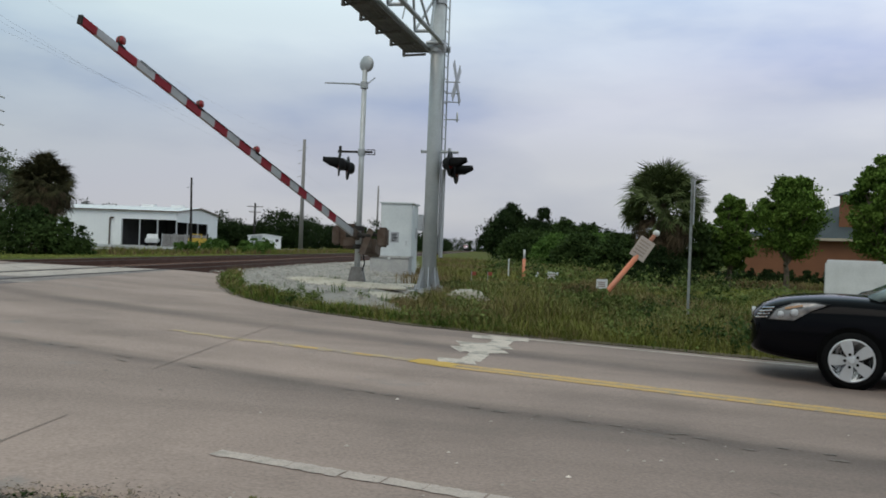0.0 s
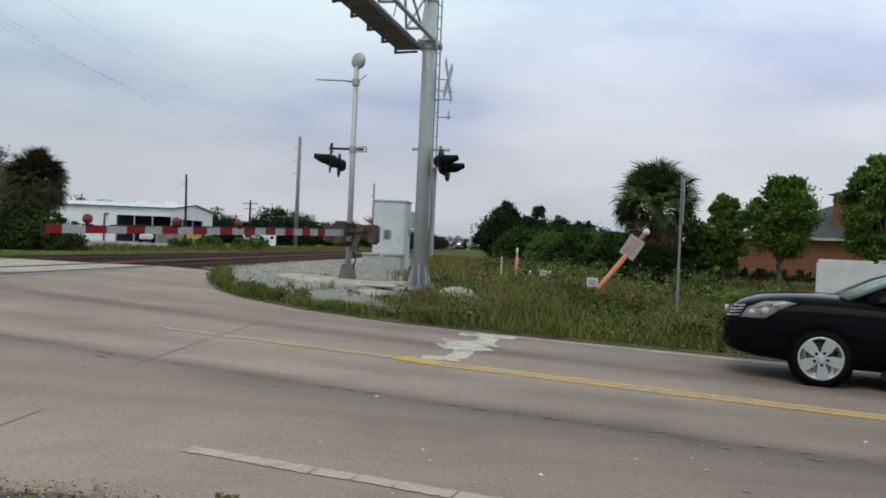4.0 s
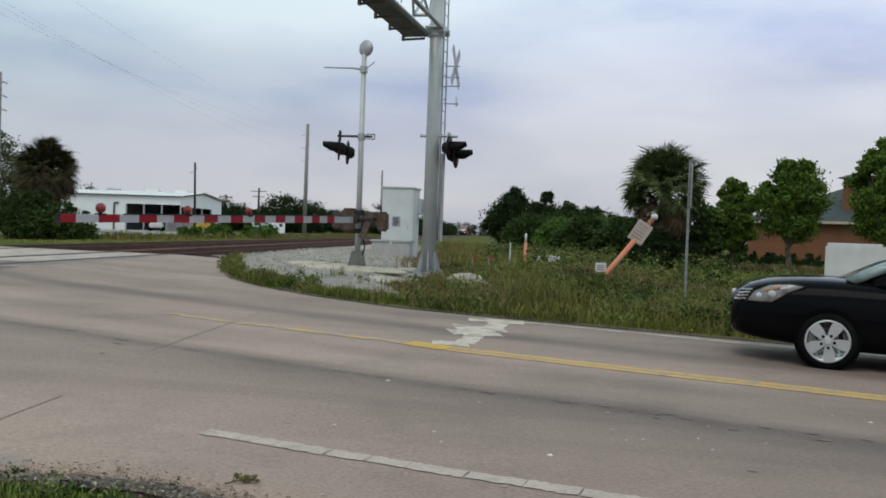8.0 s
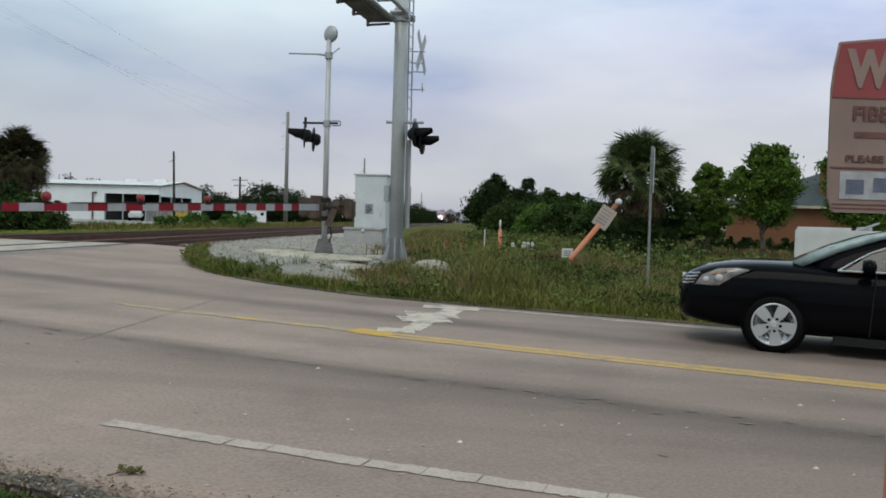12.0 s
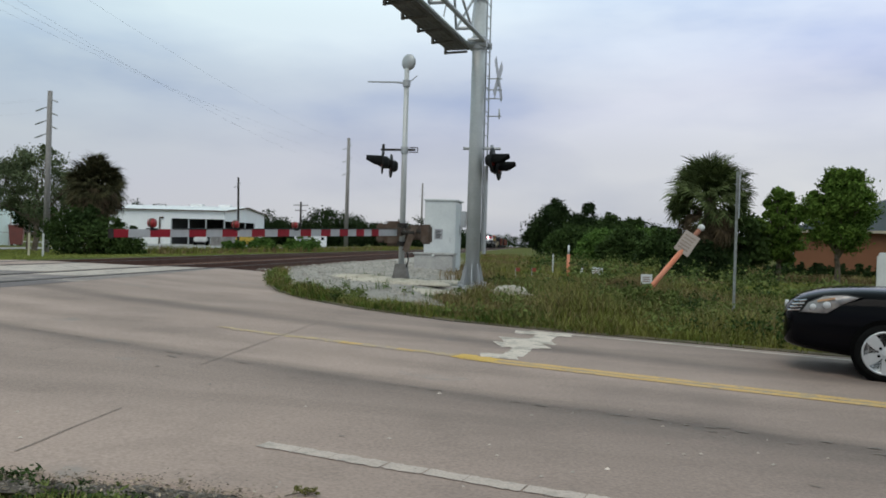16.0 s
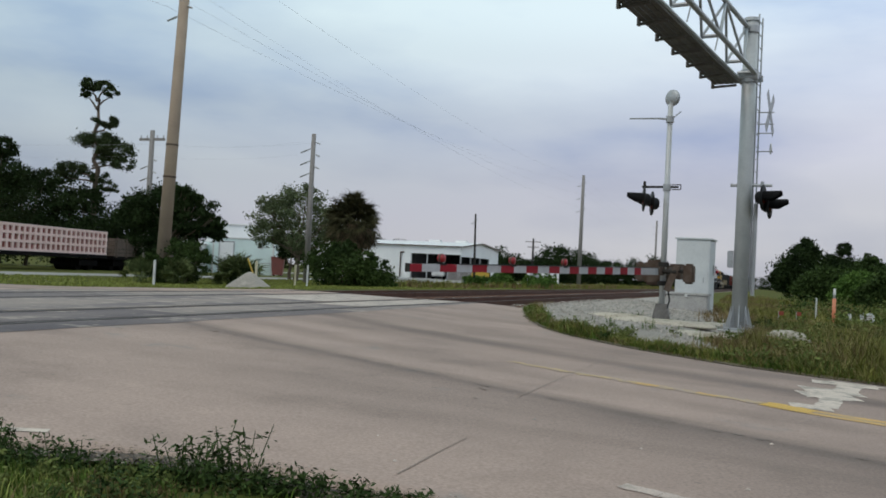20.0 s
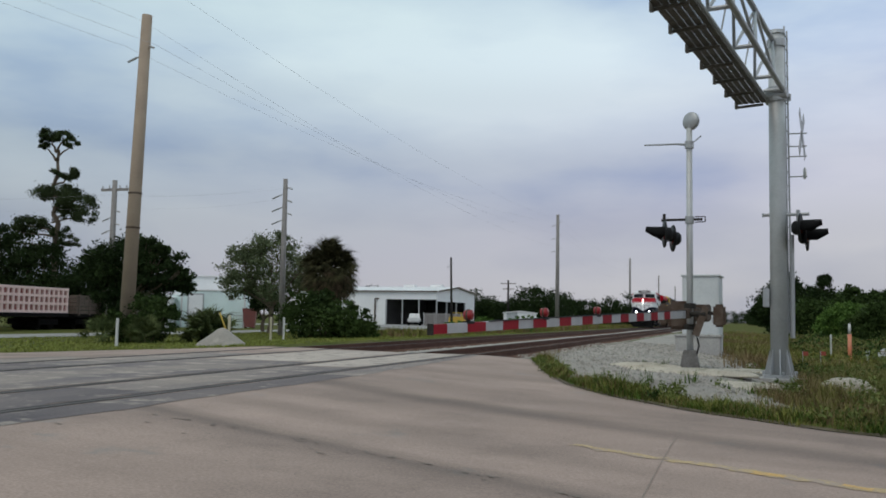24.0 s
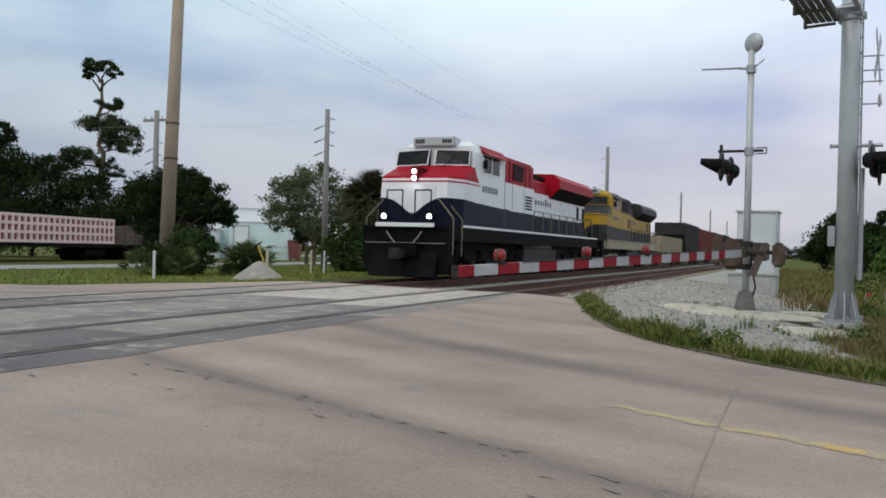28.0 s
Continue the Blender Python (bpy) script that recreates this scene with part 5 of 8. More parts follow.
# nose of the train along the track, by time
TRAIN_ROWS = [(0.0, 652.0), (8.0, 476.0), (11.0, 409.0), (17.0, 274.4), (24.0, 119.0), (25.0, 96.5), (26.0, 74.1), (27.0, 51.7), (28.0, 29.2)]

# ---- the black sedan ----
CARPAINT = mat("black_car_paint", (0.003, 0.003, 0.004), (0.004, 0.004, 0.005), 1, 0.1, 0.0, 0.0, 10, grain=0.05, spec=0.05)
ARCHBLACK = mat("arch_liner_black", (0.003, 0.003, 0.003), (0.004, 0.004, 0.004), 3, 0.9, 0, 0, 30, spec=0.02)
CARTRIM = mat("black_plastic_trim", (0.015, 0.015, 0.015), (0.02, 0.02, 0.02), 3, 0.6, 0, 0.1, 30, spec=0.08)
RUBBER = mat("tyre_rubber", (0.006, 0.006, 0.006), (0.01, 0.01, 0.01), 4, 0.85, 0, 0.1, 30, spec=0.03)
ALLOY = mat("silver_wheel_cover", (0.55, 0.56, 0.57), (0.48, 0.49, 0.5), 3, 0.35, 0.6, 0.02, 20, grain=0.05)
CHROME = mat("chrome", (0.7, 0.7, 0.72), (0.6, 0.6, 0.62), 2, 0.12, 1.0, 0, 10, grain=0.05)
LAMPGLASS = mat("clear_headlamp", (0.34, 0.32, 0.31), (0.12, 0.115, 0.12), 7, 0.1, 0.2, 0, 20, grain=0.05)
AMBER = mat("amber_reflector", (0.42, 0.24, 0.13), None, 5, 0.25, 0, 0, 20)

def sedan():
    """Front at -x, 4.85 m long; local z from the road."""
    t = thing("sedan", "black four-door sedan with silver five-spoke wheel covers", "car")
    W = 0.9
    # stations: x, half width, z of bonnet/belt line, z of lower edge, shoulder bulge
    st = [(-1.07, 0.36, 0.66, 0.33), (-1.03, 0.62, 0.755, 0.28), (-0.88, 0.8, 0.855, 0.24), (-0.62, 0.885, 0.93, 0.21), (-0.25, 0.905, 0.965, 0.18), (0.12, 0.91, 0.972, 0.16), (0.5, 0.91, 0.965, 0.16),
          (1.0, 0.905, 0.955, 0.16), (2.0, 0.905, 0.965, 0.16), (2.8, 0.905, 0.985, 0.18), (3.3, 0.89, 1.0, 0.22), (3.7, 0.85, 0.97, 0.3), (3.9, 0.75, 0.88, 0.4)]
    def ring(x, w, zt, zb):
        h = zt - zb
        half = [(w * 0.86, zb), (w * 0.985, zb + h * 0.14), (w, zb + h * 0.45), (w * 0.985, zb + h * 0.7), (w * 0.93, zb + h * 0.9), (w * 0.78, zt), (w * 0.4, zt + 0.025)]
        return [(x, -a, b) for a, b in half] + [(x, a, b) for a, b in half[::-1]]
    def skin(x, z):
        """Half width of the body at a place along it and a height."""
        w, zt, zb = (float(np.interp(x, [q[0] for q in st], [q[k] for q in st])) for k in (1, 2, 3))
        return w * float(np.interp((z - zb) / (zt - zb), (0, 0.14, 0.45, 0.7, 0.9, 1.0), (0.86, 0.985, 1.0, 0.985, 0.93, 0.78)))
    body = loft([ring(*s) for s in st])
    ob = part("body", body, CARPAINT, t, "glossy black body", True)
    sub = ob.modifiers.new("round", "SUBSURF")
    sub.levels = sub.render_levels = 2
    # greenhouse
    gs = [(0.3, 0.74, 0.93, 0.96), (0.66, 0.71, 0.93, 1.14), (1.02, 0.67, 0.93, 1.28), (1.5, 0.63, 0.94, 1.4), (2.2, 0.61, 0.95, 1.44), (2.8, 0.61, 0.95, 1.4), (3.3, 0.62, 0.96, 1.18), (3.6, 0.62, 0.96, 1.01)]
    def gring(x, w, zb, zt):
        h = zt - zb
        half = [(0.82, zb - 0.03), (0.82 - (0.82 - w) * 0.15, zb + h * 0.1), (w + (0.82 - w) * 0.15, zb + h * 0.85), (w - 0.06, zt), (w * 0.5, zt + 0.02)]
        return [(x, -a, b) for a, b in half] + [(x, a, b) for a, b in half[::-1]]
    g = part("greenhouse", loft([gring(*s) for s in gs]), CARPAINT, t, "black roof and pillars", True)
    sg = g.modifiers.new("round", "SUBSURF")
    sg.levels = sg.render_levels = 2
    # the reflected sky is put into the glass as a pale base colour
    WSH = mat("sky_pale_windscreen", (0.3, 0.37, 0.37), (0.24, 0.3, 0.3), 1, 0.06, 0.0, 0, 10)
    part("windscreen", loft([[(0.16, -0.7, 0.985), (0.16, 0.7, 0.985), (0.26, 0.7, 0.95), (0.26, -0.7, 0.95)], [(0.55, -0.67, 1.185), (0.55, 0.67, 1.185), (0.65, 0.65, 1.14), (0.65, -0.65, 1.14)], [(0.92, -0.63, 1.325), (0.92, 0.63, 1.325), (1.02, 0.61, 1.28), (1.02, -0.61, 1.28)], [(1.34, -0.58, 1.425), (1.34, 0.58, 1.425), (1.42, 0.56, 1.385), (1.42, -0.56, 1.385)]]), WSH, t, "windscreen with the sky's reflection in its pale colour", True)
    for s in (-1, 1):
        # door glass with chrome outline
        zw = lambda f: 0.935 + 0.4 * f
        yo = lambda f: s * (0.826 - 0.15 * f)
        def pane(name, pts):
            bm = bmesh.new()
            a = [bm.verts.new((x, yo(f) + s * 0.008, zw(f))) for x, f in pts]
            b = [bm.verts.new((x, yo(f) - s * 0.02, zw(f))) for x, f in pts]
            bm.faces.new(a)
            bm.faces.new(b[::-1])
            for i in range(len(a)):
                bm.faces.new((a[i], a[(i + 1) % len(a)], b[(i + 1) % len(a)], b[i]))
            bmesh.ops.recalc_face_normals(bm, faces=bm.faces[:])
            return part(name, bm, DARKGLASS, t, "dark tinted side window")
        pane("door_window", [(0.68, 0.02), (2.03, 0.03), (2.0, 0.97), (1.6, 0.92), (1.23, 0.77), (0.92, 0.46)])
        pane("door_window", [(2.1, 0.03), (3.15, 0.05), (2.95, 0.75), (2.6, 0.95), (2.07, 0.97)])
        tip = (0.61, yo(0) + s * 0.016, 0.932)
        k1, k2, k3 = (0.92, yo(0.48) + s * 0.016, zw(0.5)), (1.23, yo(0.79) + s * 0.016, zw(0.81)), (1.6, yo(0.94) + s * 0.016, zw(0.95))
        part("belt_trim", R((tip, (3.2, yo(0) + s * 0.014, 0.96), 0.012, 0.012), (tip, k1, 0.013, 0.012), (k1, k2, 0.012, 0.012), (k2, k3, 0.012, 0.012), seg=6), CHROME, t, "chrome window trim")
        m = part("mirror", lathe([(0.02, -0.07), (0.09, -0.06), (0.11, 0.0), (0.09, 0.05), (0.02, 0.07)], 14, "x"), CARPAINT, t, "black door mirror", True)
        m.matrix_basis = pose(0.9, s * 1.0, 0.995) @ Matrix.Diagonal((1, 1.15, 0.75, 1))
        part("mirror_stalk", B((0.88, 0.95, min(s * 0.82, s * 0.95), max(s * 0.82, s * 0.95), 0.95, 0.99)), CARTRIM, t)
        # headlamp
        def lampface(depth, grow):
            pts = ((-0.85, 0.685), (-0.78, 0.79), (-0.62, 0.868), (-0.43, 0.89), (-0.29, 0.872), (-0.44, 0.8), (-0.54, 0.73), (-0.6, 0.688))
            out = []
            for u, v in pts:
                out.append((u + grow * (u + 0.57), s * (skin(u, v) + depth), v + grow * (v - 0.78)))
            return out
        hl = part("headlamp", loft([lampface(-0.1, 0.05), lampface(0.004, 0.05), lampface(0.013, -0.03)]), LAMPGLASS, t, "clear headlamp cluster", True)
        part("bezel", loft([lampface(-0.1, 0.16), lampface(-0.004, 0.16), lampface(-0.001, 0.1)]), CARTRIM, hl, "black lamp surround")
        for u, v, r in ((-0.74, 0.745, 0.035), (-0.6, 0.775, 0.042)):
            part("reflector", moved(lathe([(0.01, -0.02), (r * 0.8, -0.008), (r, -0.002), (r * 0.9, 0.0)], 16, "y"), pose(u, s * (skin(u, v) + 0.014), v)), LOCO_GREY, hl, "bright lamp reflector", True)
        part("indicator", loft([[(-0.7, s * (skin(-0.7, 0.81) - 0.01), 0.8), (-0.7, s * (skin(-0.7, 0.83) - 0.01), 0.825), (-0.52, s * (skin(-0.52, 0.86) - 0.01), 0.866), (-0.52, s * (skin(-0.52, 0.84) - 0.01), 0.845)], [(-0.7, s * (skin(-0.7, 0.81) + 0.017), 0.8), (-0.7, s * (skin(-0.7, 0.83) + 0.017), 0.825), (-0.52, s * (skin(-0.52, 0.86) + 0.017), 0.866), (-0.52, s * (skin(-0.52, 0.84) + 0.017), 0.845)]]), AMBER, hl)
        part("door_handle", R(((1.95, s * 0.915, 0.86), (2.15, s * 0.915, 0.865), 0.014, 0.014), seg=6), CARPAINT, t)
        part("door_gap", R(((0.95, s * 0.905, 0.25), (0.98, s * 0.905, 0.93), 0.006, 0.006), ((2.15, s * 0.905, 0.25), (2.18, s * 0.905, 0.94), 0.006, 0.006), seg=5), BLACKP, t)
        part("sill", B((0.6, 2.6, min(s * 0.82, s * 0.9), max(s * 0.82, s * 0.9), 0.14, 0.23)), CARTRIM, t)
        for wx in (0.0, 2.78):
            part("wheel_arch", R(((wx, s * 0.55, 0.32), (wx, s * 0.918, 0.32), 0.345, 0.345), seg=36), ARCHBLACK, t, "dark wheel arch")
            w = part("wheel", lathe([(0.22, -0.1), (0.275, -0.105), (0.305, -0.07), (0.31, 0.0), (0.305, 0.07), (0.275, 0.105), (0.22, 0.1)], 36, "y"), RUBBER, t, "black tyre", True)
            w.location = (wx, s * 0.845, 0.308)
            yf = s * 0.108
            rim = part("rim", joined(lathe([(0.23, s * 0.08), (0.236, s * 0.106), (0.222, s * 0.114), (0.212, s * 0.1)], 36, "y"), lathe([(0.035, s * 0.07), (0.068, s * 0.104), (0.06, s * 0.109), (0.01, s * 0.11)], 20, "y")), ALLOY, w, "silver wheel cover rim", True)
            for k in range(5):
                a = radians(72 * k + 9)
                sp = prism([(0.045, -0.03), (0.09, -0.046), (0.14, -0.057), (0.19, -0.06), (0.218, -0.054), (0.224, 0.0), (0.218, 0.054), (0.19, 0.06), (0.14, 0.057), (0.09, 0.046), (0.045, 0.03)], s * 0.085, s * 0.112, "y")
                part("spoke", moved(sp, pose(0, 0, 0, 0, math.degrees(a), 0)), ALLOY, w, "silver spoke")
                part("lug_nut", R(((0.07 * math.cos(a), s * 0.1, -0.07 * math.sin(a)), (0.07 * math.cos(a), s * 0.118, -0.07 * math.sin(a)), 0.018, 0.016), seg=8), ARCHBLACK, w, "dark recessed nut")
            part("hub_cap", R(((0, s * 0.1, 0), (0, s * 0.118, 0), 0.036, 0.03), seg=16), LOCO_GREY, w, "grey hub cap")
            part("hub_back", R(((0, s * 0.05, 0), (0, s * 0.08, 0), 0.225, 0.225), seg=30), ARCHBLACK, w)
    part("grille_well", loft([[(-1.0, -0.5, 0.6), (-1.0, 0.5, 0.6), (-0.84, 0.52, 0.8), (-0.84, -0.52, 0.8)], [(-1.072, -0.46, 0.6), (-1.072, 0.46, 0.6), (-0.94, 0.5, 0.81), (-0.94, -0.5, 0.81)]]), ARCHBLACK, t, "black grille opening")
    for k in range(4):
        pts = [(-1.062 + 0.022 * k, 0.0, 0.665 + k * 0.036), (-1.05 + 0.022 * k, 0.34, 0.665 + k * 0.036)]
        for u in (-1.0, -0.94, -0.87):
            u, v = u + 0.02 * k, 0.68 + k * 0.036 + (u + 1.0) * 0.18
            pts.append((u, skin(u, v) + 0.006, v))
        line = [(x, -y, z) for x, y, z in pts[:0:-1]] + pts
        part("grille_bar", R(*[(a, b, 0.012, 0.012) for a, b in zip(line, line[1:])], seg=6), CHROME, t, "chrome grille bar")
    part("emblem", R(((-1.072, 0, 0.72), (-1.03, 0, 0.72), 0.045, 0.045), seg=16), LOCO_GREY, t)
    part("bumper_lip", R(((-1.05, -0.4, 0.53), (-1.05, 0.4, 0.53), 0.02, 0.02), ((-1.05, 0.4, 0.53), (-0.95, 0.66, 0.53), 0.02, 0.02), ((-1.05, -0.4, 0.53), (-0.95, -0.66, 0.53), 0.02, 0.02), seg=8), CARPAINT, t)
    part("lower_intake", B((-1.05, -0.95, -0.45, 0.45, 0.4, 0.48)), ARCHBLACK, t)
    part("wiper", R(((0.3, -0.45, 1.0), (0.36, 0.2, 1.025), 0.012, 0.01), seg=6), CARTRIM, t, "black wiper")
    part("underbody", B((0.4, 3.5, -0.72, 0.72, 0.2, 0.3)), CARTRIM, t)
    return t
car = sedan()
CAR_YAW = -18.5
CAR_WHEEL = (3.98, 10.35)
def car_at(back):
    """The sedan with its front axle back metres short of its stopping point."""
    a = radians(CAR_YAW)
    x, y = CAR_WHEEL[0] + back * math.cos(a), CAR_WHEEL[1] + back * math.sin(a)
    return pose(x + 0.85 * math.sin(-a), y + 0.85 * math.cos(a), lie(x) + 0.0, 0, 1.3, CAR_YAW)

# ---- trees, bushes and grass ----
def leaf_cloud(rng, blobs, leaf, per_clump=26, spread=0.2):
    """Small folded leaf quads gathered in clumps over ellipsoids (x, y, z, rx, ry, rz, clumps)."""
    P, F = [], []
    nr = np.random.RandomState(rng.randrange(1 << 30))
    for bx, by, bz, rx, ry, rz, n in blobs:
        u = nr.normal(size=(n, 3))
        u /= np.linalg.norm(u, axis=1)[:, None]
        r = nr.uniform(0.45, 1.0, n) ** 0.6
        lump = 1 + 0.16 * np.sin(u[:, 0] * 5 + bx) * np.cos(u[:, 2] * 4 + by)
        c = u * (r * lump)[:, None] * np.array([rx, ry, rz]) + np.array([bx, by, bz])
        s = spread * (rx + ry + rz) / 3
        q = np.repeat(c, per_clump, axis=0) + nr.normal(scale=s, size=(n * per_clump, 3)) * np.array([1, 1, 0.7])
        k = len(q)
        a = nr.normal(size=(k, 3))
        a /= np.linalg.norm(a, axis=1)[:, None]
        b = np.cross(a, nr.normal(size=(k, 3)))
        b /= np.linalg.norm(b, axis=1)[:, None]
        sz = (leaf * nr.uniform(0.6, 1.3, k))[:, None]
        v = np.stack([q - a * sz, q - b * sz * 0.5, q + a * sz, q + b * sz * 0.5], axis=1).reshape(-1, 3)
        f = np.arange(k * 4).reshape(k, 4) + len(P)
        P += v.tolist()
        F += f.tolist()
    return P, F

def limb(bm, p0, p1, r0, r1, rng, k=4):
    """A crooked tapering limb."""
    pts = [Vector(p0).lerp(Vector(p1), i / k) for i in range(k + 1)]
    L = (Vector(p1) - Vector(p0)).length
    for i in range(1, k):
        pts[i] += Vector((rng.uniform(-1, 1), rng.uniform(-1, 1), rng.uniform(-0.5, 0.5))) * L * 0.05
    for i in range(k):
        rod(bm, pts[i], pts[i + 1], r0 + (r1 - r0) * i / k, r0 + (r1 - r0) * (i + 1) / k, 8, False)

def tree(name, label, at, trunk, blobs, leaf, leaves, seed, category="tree", r=0.16, per=44, spread=0.18, group=""):
    """Trunk with limbs to each leafy mass, and a crown of clumped leaves. Blobs are relative to the foot."""
    rng = random.Random(seed)
    t = thing(name, label, category, pose(at[0], at[1], at[2]), group)
    bm = bmesh.new()
    top = (rng.uniform(-0.1, 0.1) * trunk, 0, trunk)
    limb(bm, (0, 0, -0.2), top, r, r * 0.65, rng, 5)
    for b in blobs:
        limb(bm, (top[0] * 0.8, top[1] * 0.8, trunk * 0.8), (b[0], b[1], b[2]), r * 0.5, r * 0.12, rng, 4)
        for _ in range(4):
            e = (b[0] + rng.uniform(-0.7, 0.7) * b[3], b[1] + rng.uniform(-0.7, 0.7) * b[4], b[2] + rng.uniform(-0.3, 0.8) * b[5])
            limb(bm, (b[0] * 0.7, b[1] * 0.7, trunk + (b[2] - trunk) * 0.6), e, r * 0.2, r * 0.06, rng, 3)
    part("trunk", bm, BARK, t, "grey-brown trunk and limbs")
    P, F = leaf_cloud(rng, blobs, leaf, per, spread)
    tagged(raw("crown", P, F, leaves, t, "leafy crown"), kind="stuff")
    return t

def fan_frond(name, material, length, droop, seed):
    """One fan leaf: a stalk and a folded wheel of narrow drooping fingers."""
    rng = random.Random(seed)
    bm = bmesh.new()
    st = length * 0.54
    rod(bm, (0, 0, 0), (st, 0, st * 0.06), 0.02, 0.012, 5, False)
    hub = Vector((st, 0, st * 0.06))
    n = 26
    for i in range(n):
        a = radians(-150 + 300 * i / (n - 1))
        L = length * 0.36 * (0.78 + 0.22 * math.cos(a)) * rng.uniform(0.85, 1.08)
        d = Vector((math.cos(a), math.sin(a), 0.35 * abs(math.sin(a))))
        side = Vector((-math.sin(a), math.cos(a), 0)) * 0.03
        mid = hub + d * L * 0.55 + Vector((0, 0, -droop * L * 0.05))
        tip = hub + d * L + Vector((0, 0, -droop * L * rng.uniform(0.35, 0.7)))
        bm.faces.new([bm.verts.new(p) for p in (hub, mid + side, tip, mid - side)])
    me = bpy.data.meshes.new(name)
    bm.to_mesh(me)
    bm.free()
    me.materials.append(material)
    return me

FROND = [fan_frond("frond", PALM, 1.9, 0.8, k) for k in range(3)]
PALMDARK = leaf_mat("dull_dark_fronds", (0.032, 0.034, 0.016), (0.062, 0.056, 0.028))
DARKFROND = [fan_frond("frond", PALMDARK, 1.9, 0.9, 10 + k) for k in range(3)]
DEADFROND = [fan_frond("dead_frond", PALMDEAD, 1.7, 1.6, k) for k in range(2)]

def palm(label, at, h, crown, dead, seed, trunk_r=0.22, size=1.0, low=-38, fronds=None):
    """A cabbage palm: booted trunk, globe of fan leaves, dead skirt."""
    rng = random.Random(seed)
    t = thing("cabbage_palm", label, "palm tree", pose(*at))
    bm = bmesh.new()
    limb(bm, (0, 0, -0.2), (0.1, 0, h), trunk_r, trunk_r * 0.85, rng, 6)
    for k in range(60):
        a, z = rng.uniform(0, 6.28), rng.uniform(h * 0.3, h)
        c, s = math.cos(a), math.sin(a)
        rod(bm, (c * trunk_r * 0.8, s * trunk_r * 0.8, z), (c * (trunk_r + 0.16), s * (trunk_r + 0.16), z + 0.3), 0.04, 0.015, 5, False)
    part("trunk", bm, BARK, t, "booted trunk")
    for k in range(crown):
        f = new("frond", (fronds or FROND)[k % 3])
        f.parent = t
        el = low + (80 - low) * ((k + 0.5) / crown) ** 0.9 + rng.uniform(-8, 8)
        s = size * rng.uniform(0.85, 1.15)
        f.matrix_basis = pose(0.1, 0, h - 0.1 + rng.uniform(-0.3, 0.3), 0, -el, k * 137.5) @ pose(0, 0, 0, rng.uniform(-65, 65), 0, 0) @ Matrix.Diagonal((s, s, s, 1))
    for k in range(dead):
        f = new("dead_frond", DEADFROND[k % 2])
        f.parent = t
        f.matrix_basis = pose(0.1, 0, h - 0.3 - rng.uniform(0, 0.7), 0, rng.uniform(25 if dead < 60 else -15, 80), k * 137.5 + 20) @ Matrix.Diagonal((size, size, size, 1))
        f["label"] = "brown hanging frond"
    return t

palm("large green cabbage palm in the grass field", (8.1, 41.65, -0.15), 3.85, 130, 46, 3, 0.3, 1.21)
palm("dark shaggy cabbage palm behind roadside bushes", (-23.7, 47.0, 0.0), 3.8, 190, 80, 5, 0.3, 1.05, -80, DARKFROND)

def ell(x, y, z, r, n, flat=0.8):
    return (x, y, z, r, r, r * flat, n)

def open_crown(h0, h1, w, n, seed):
    """Many small leafy masses on an egg-shaped crown, thinner and ragged towards the top."""
    rng = random.Random(seed)
    out = []
    for k in range(n):
        f = (k + 0.5) / n
        reach = w * (math.sin(math.pi * (0.12 + 0.8 * f)) ** 0.8) * rng.uniform(0.45, 1.1)
        a = k * 2.4 + rng.uniform(-0.5, 0.5)
        r = w * rng.uniform(0.26, 0.44) * (1.1 - 0.5 * f)
        out.append((reach * math.cos(a) * 0.8, reach * math.sin(a) * 0.8, h0 + (h1 - h0) * f + rng.uniform(-0.15, 0.15), r, r, r * rng.uniform(0.6, 1.0), 16))
    return out
tree("tree", "rounded bright green street tree", (14.7, 44.05, -0.2), 1.7, open_crown(2.3, 5.4, 1.75, 34, 1), 0.075, LEAF_BRIGHT, 11, per=80, spread=0.3)
tree("tree", "smaller bright green street tree", (13.2, 48.6, -0.2), 1.2, open_crown(1.3, 4.7, 1.25, 28, 2), 0.075, LEAF_BRIGHT, 12, per=80, spread=0.3)
tree("tree", "bright green tree beside the tan building", (16.5, 37.2, -0.2), 2.0, open_crown(2.0, 5.8, 1.6, 36, 3), 0.075, LEAF_BRIGHT, 13, per=80, spread=0.3)
tree("tree", "small dark tree behind the palm", (10.9, 47.5, -0.2), 1.0, [ell(0, 0, 2.4, 1.2, 60, 1.1), ell(0.6, 0, 1.5, 1.0, 40)], 0.13, LEAF_BUSH, 14)
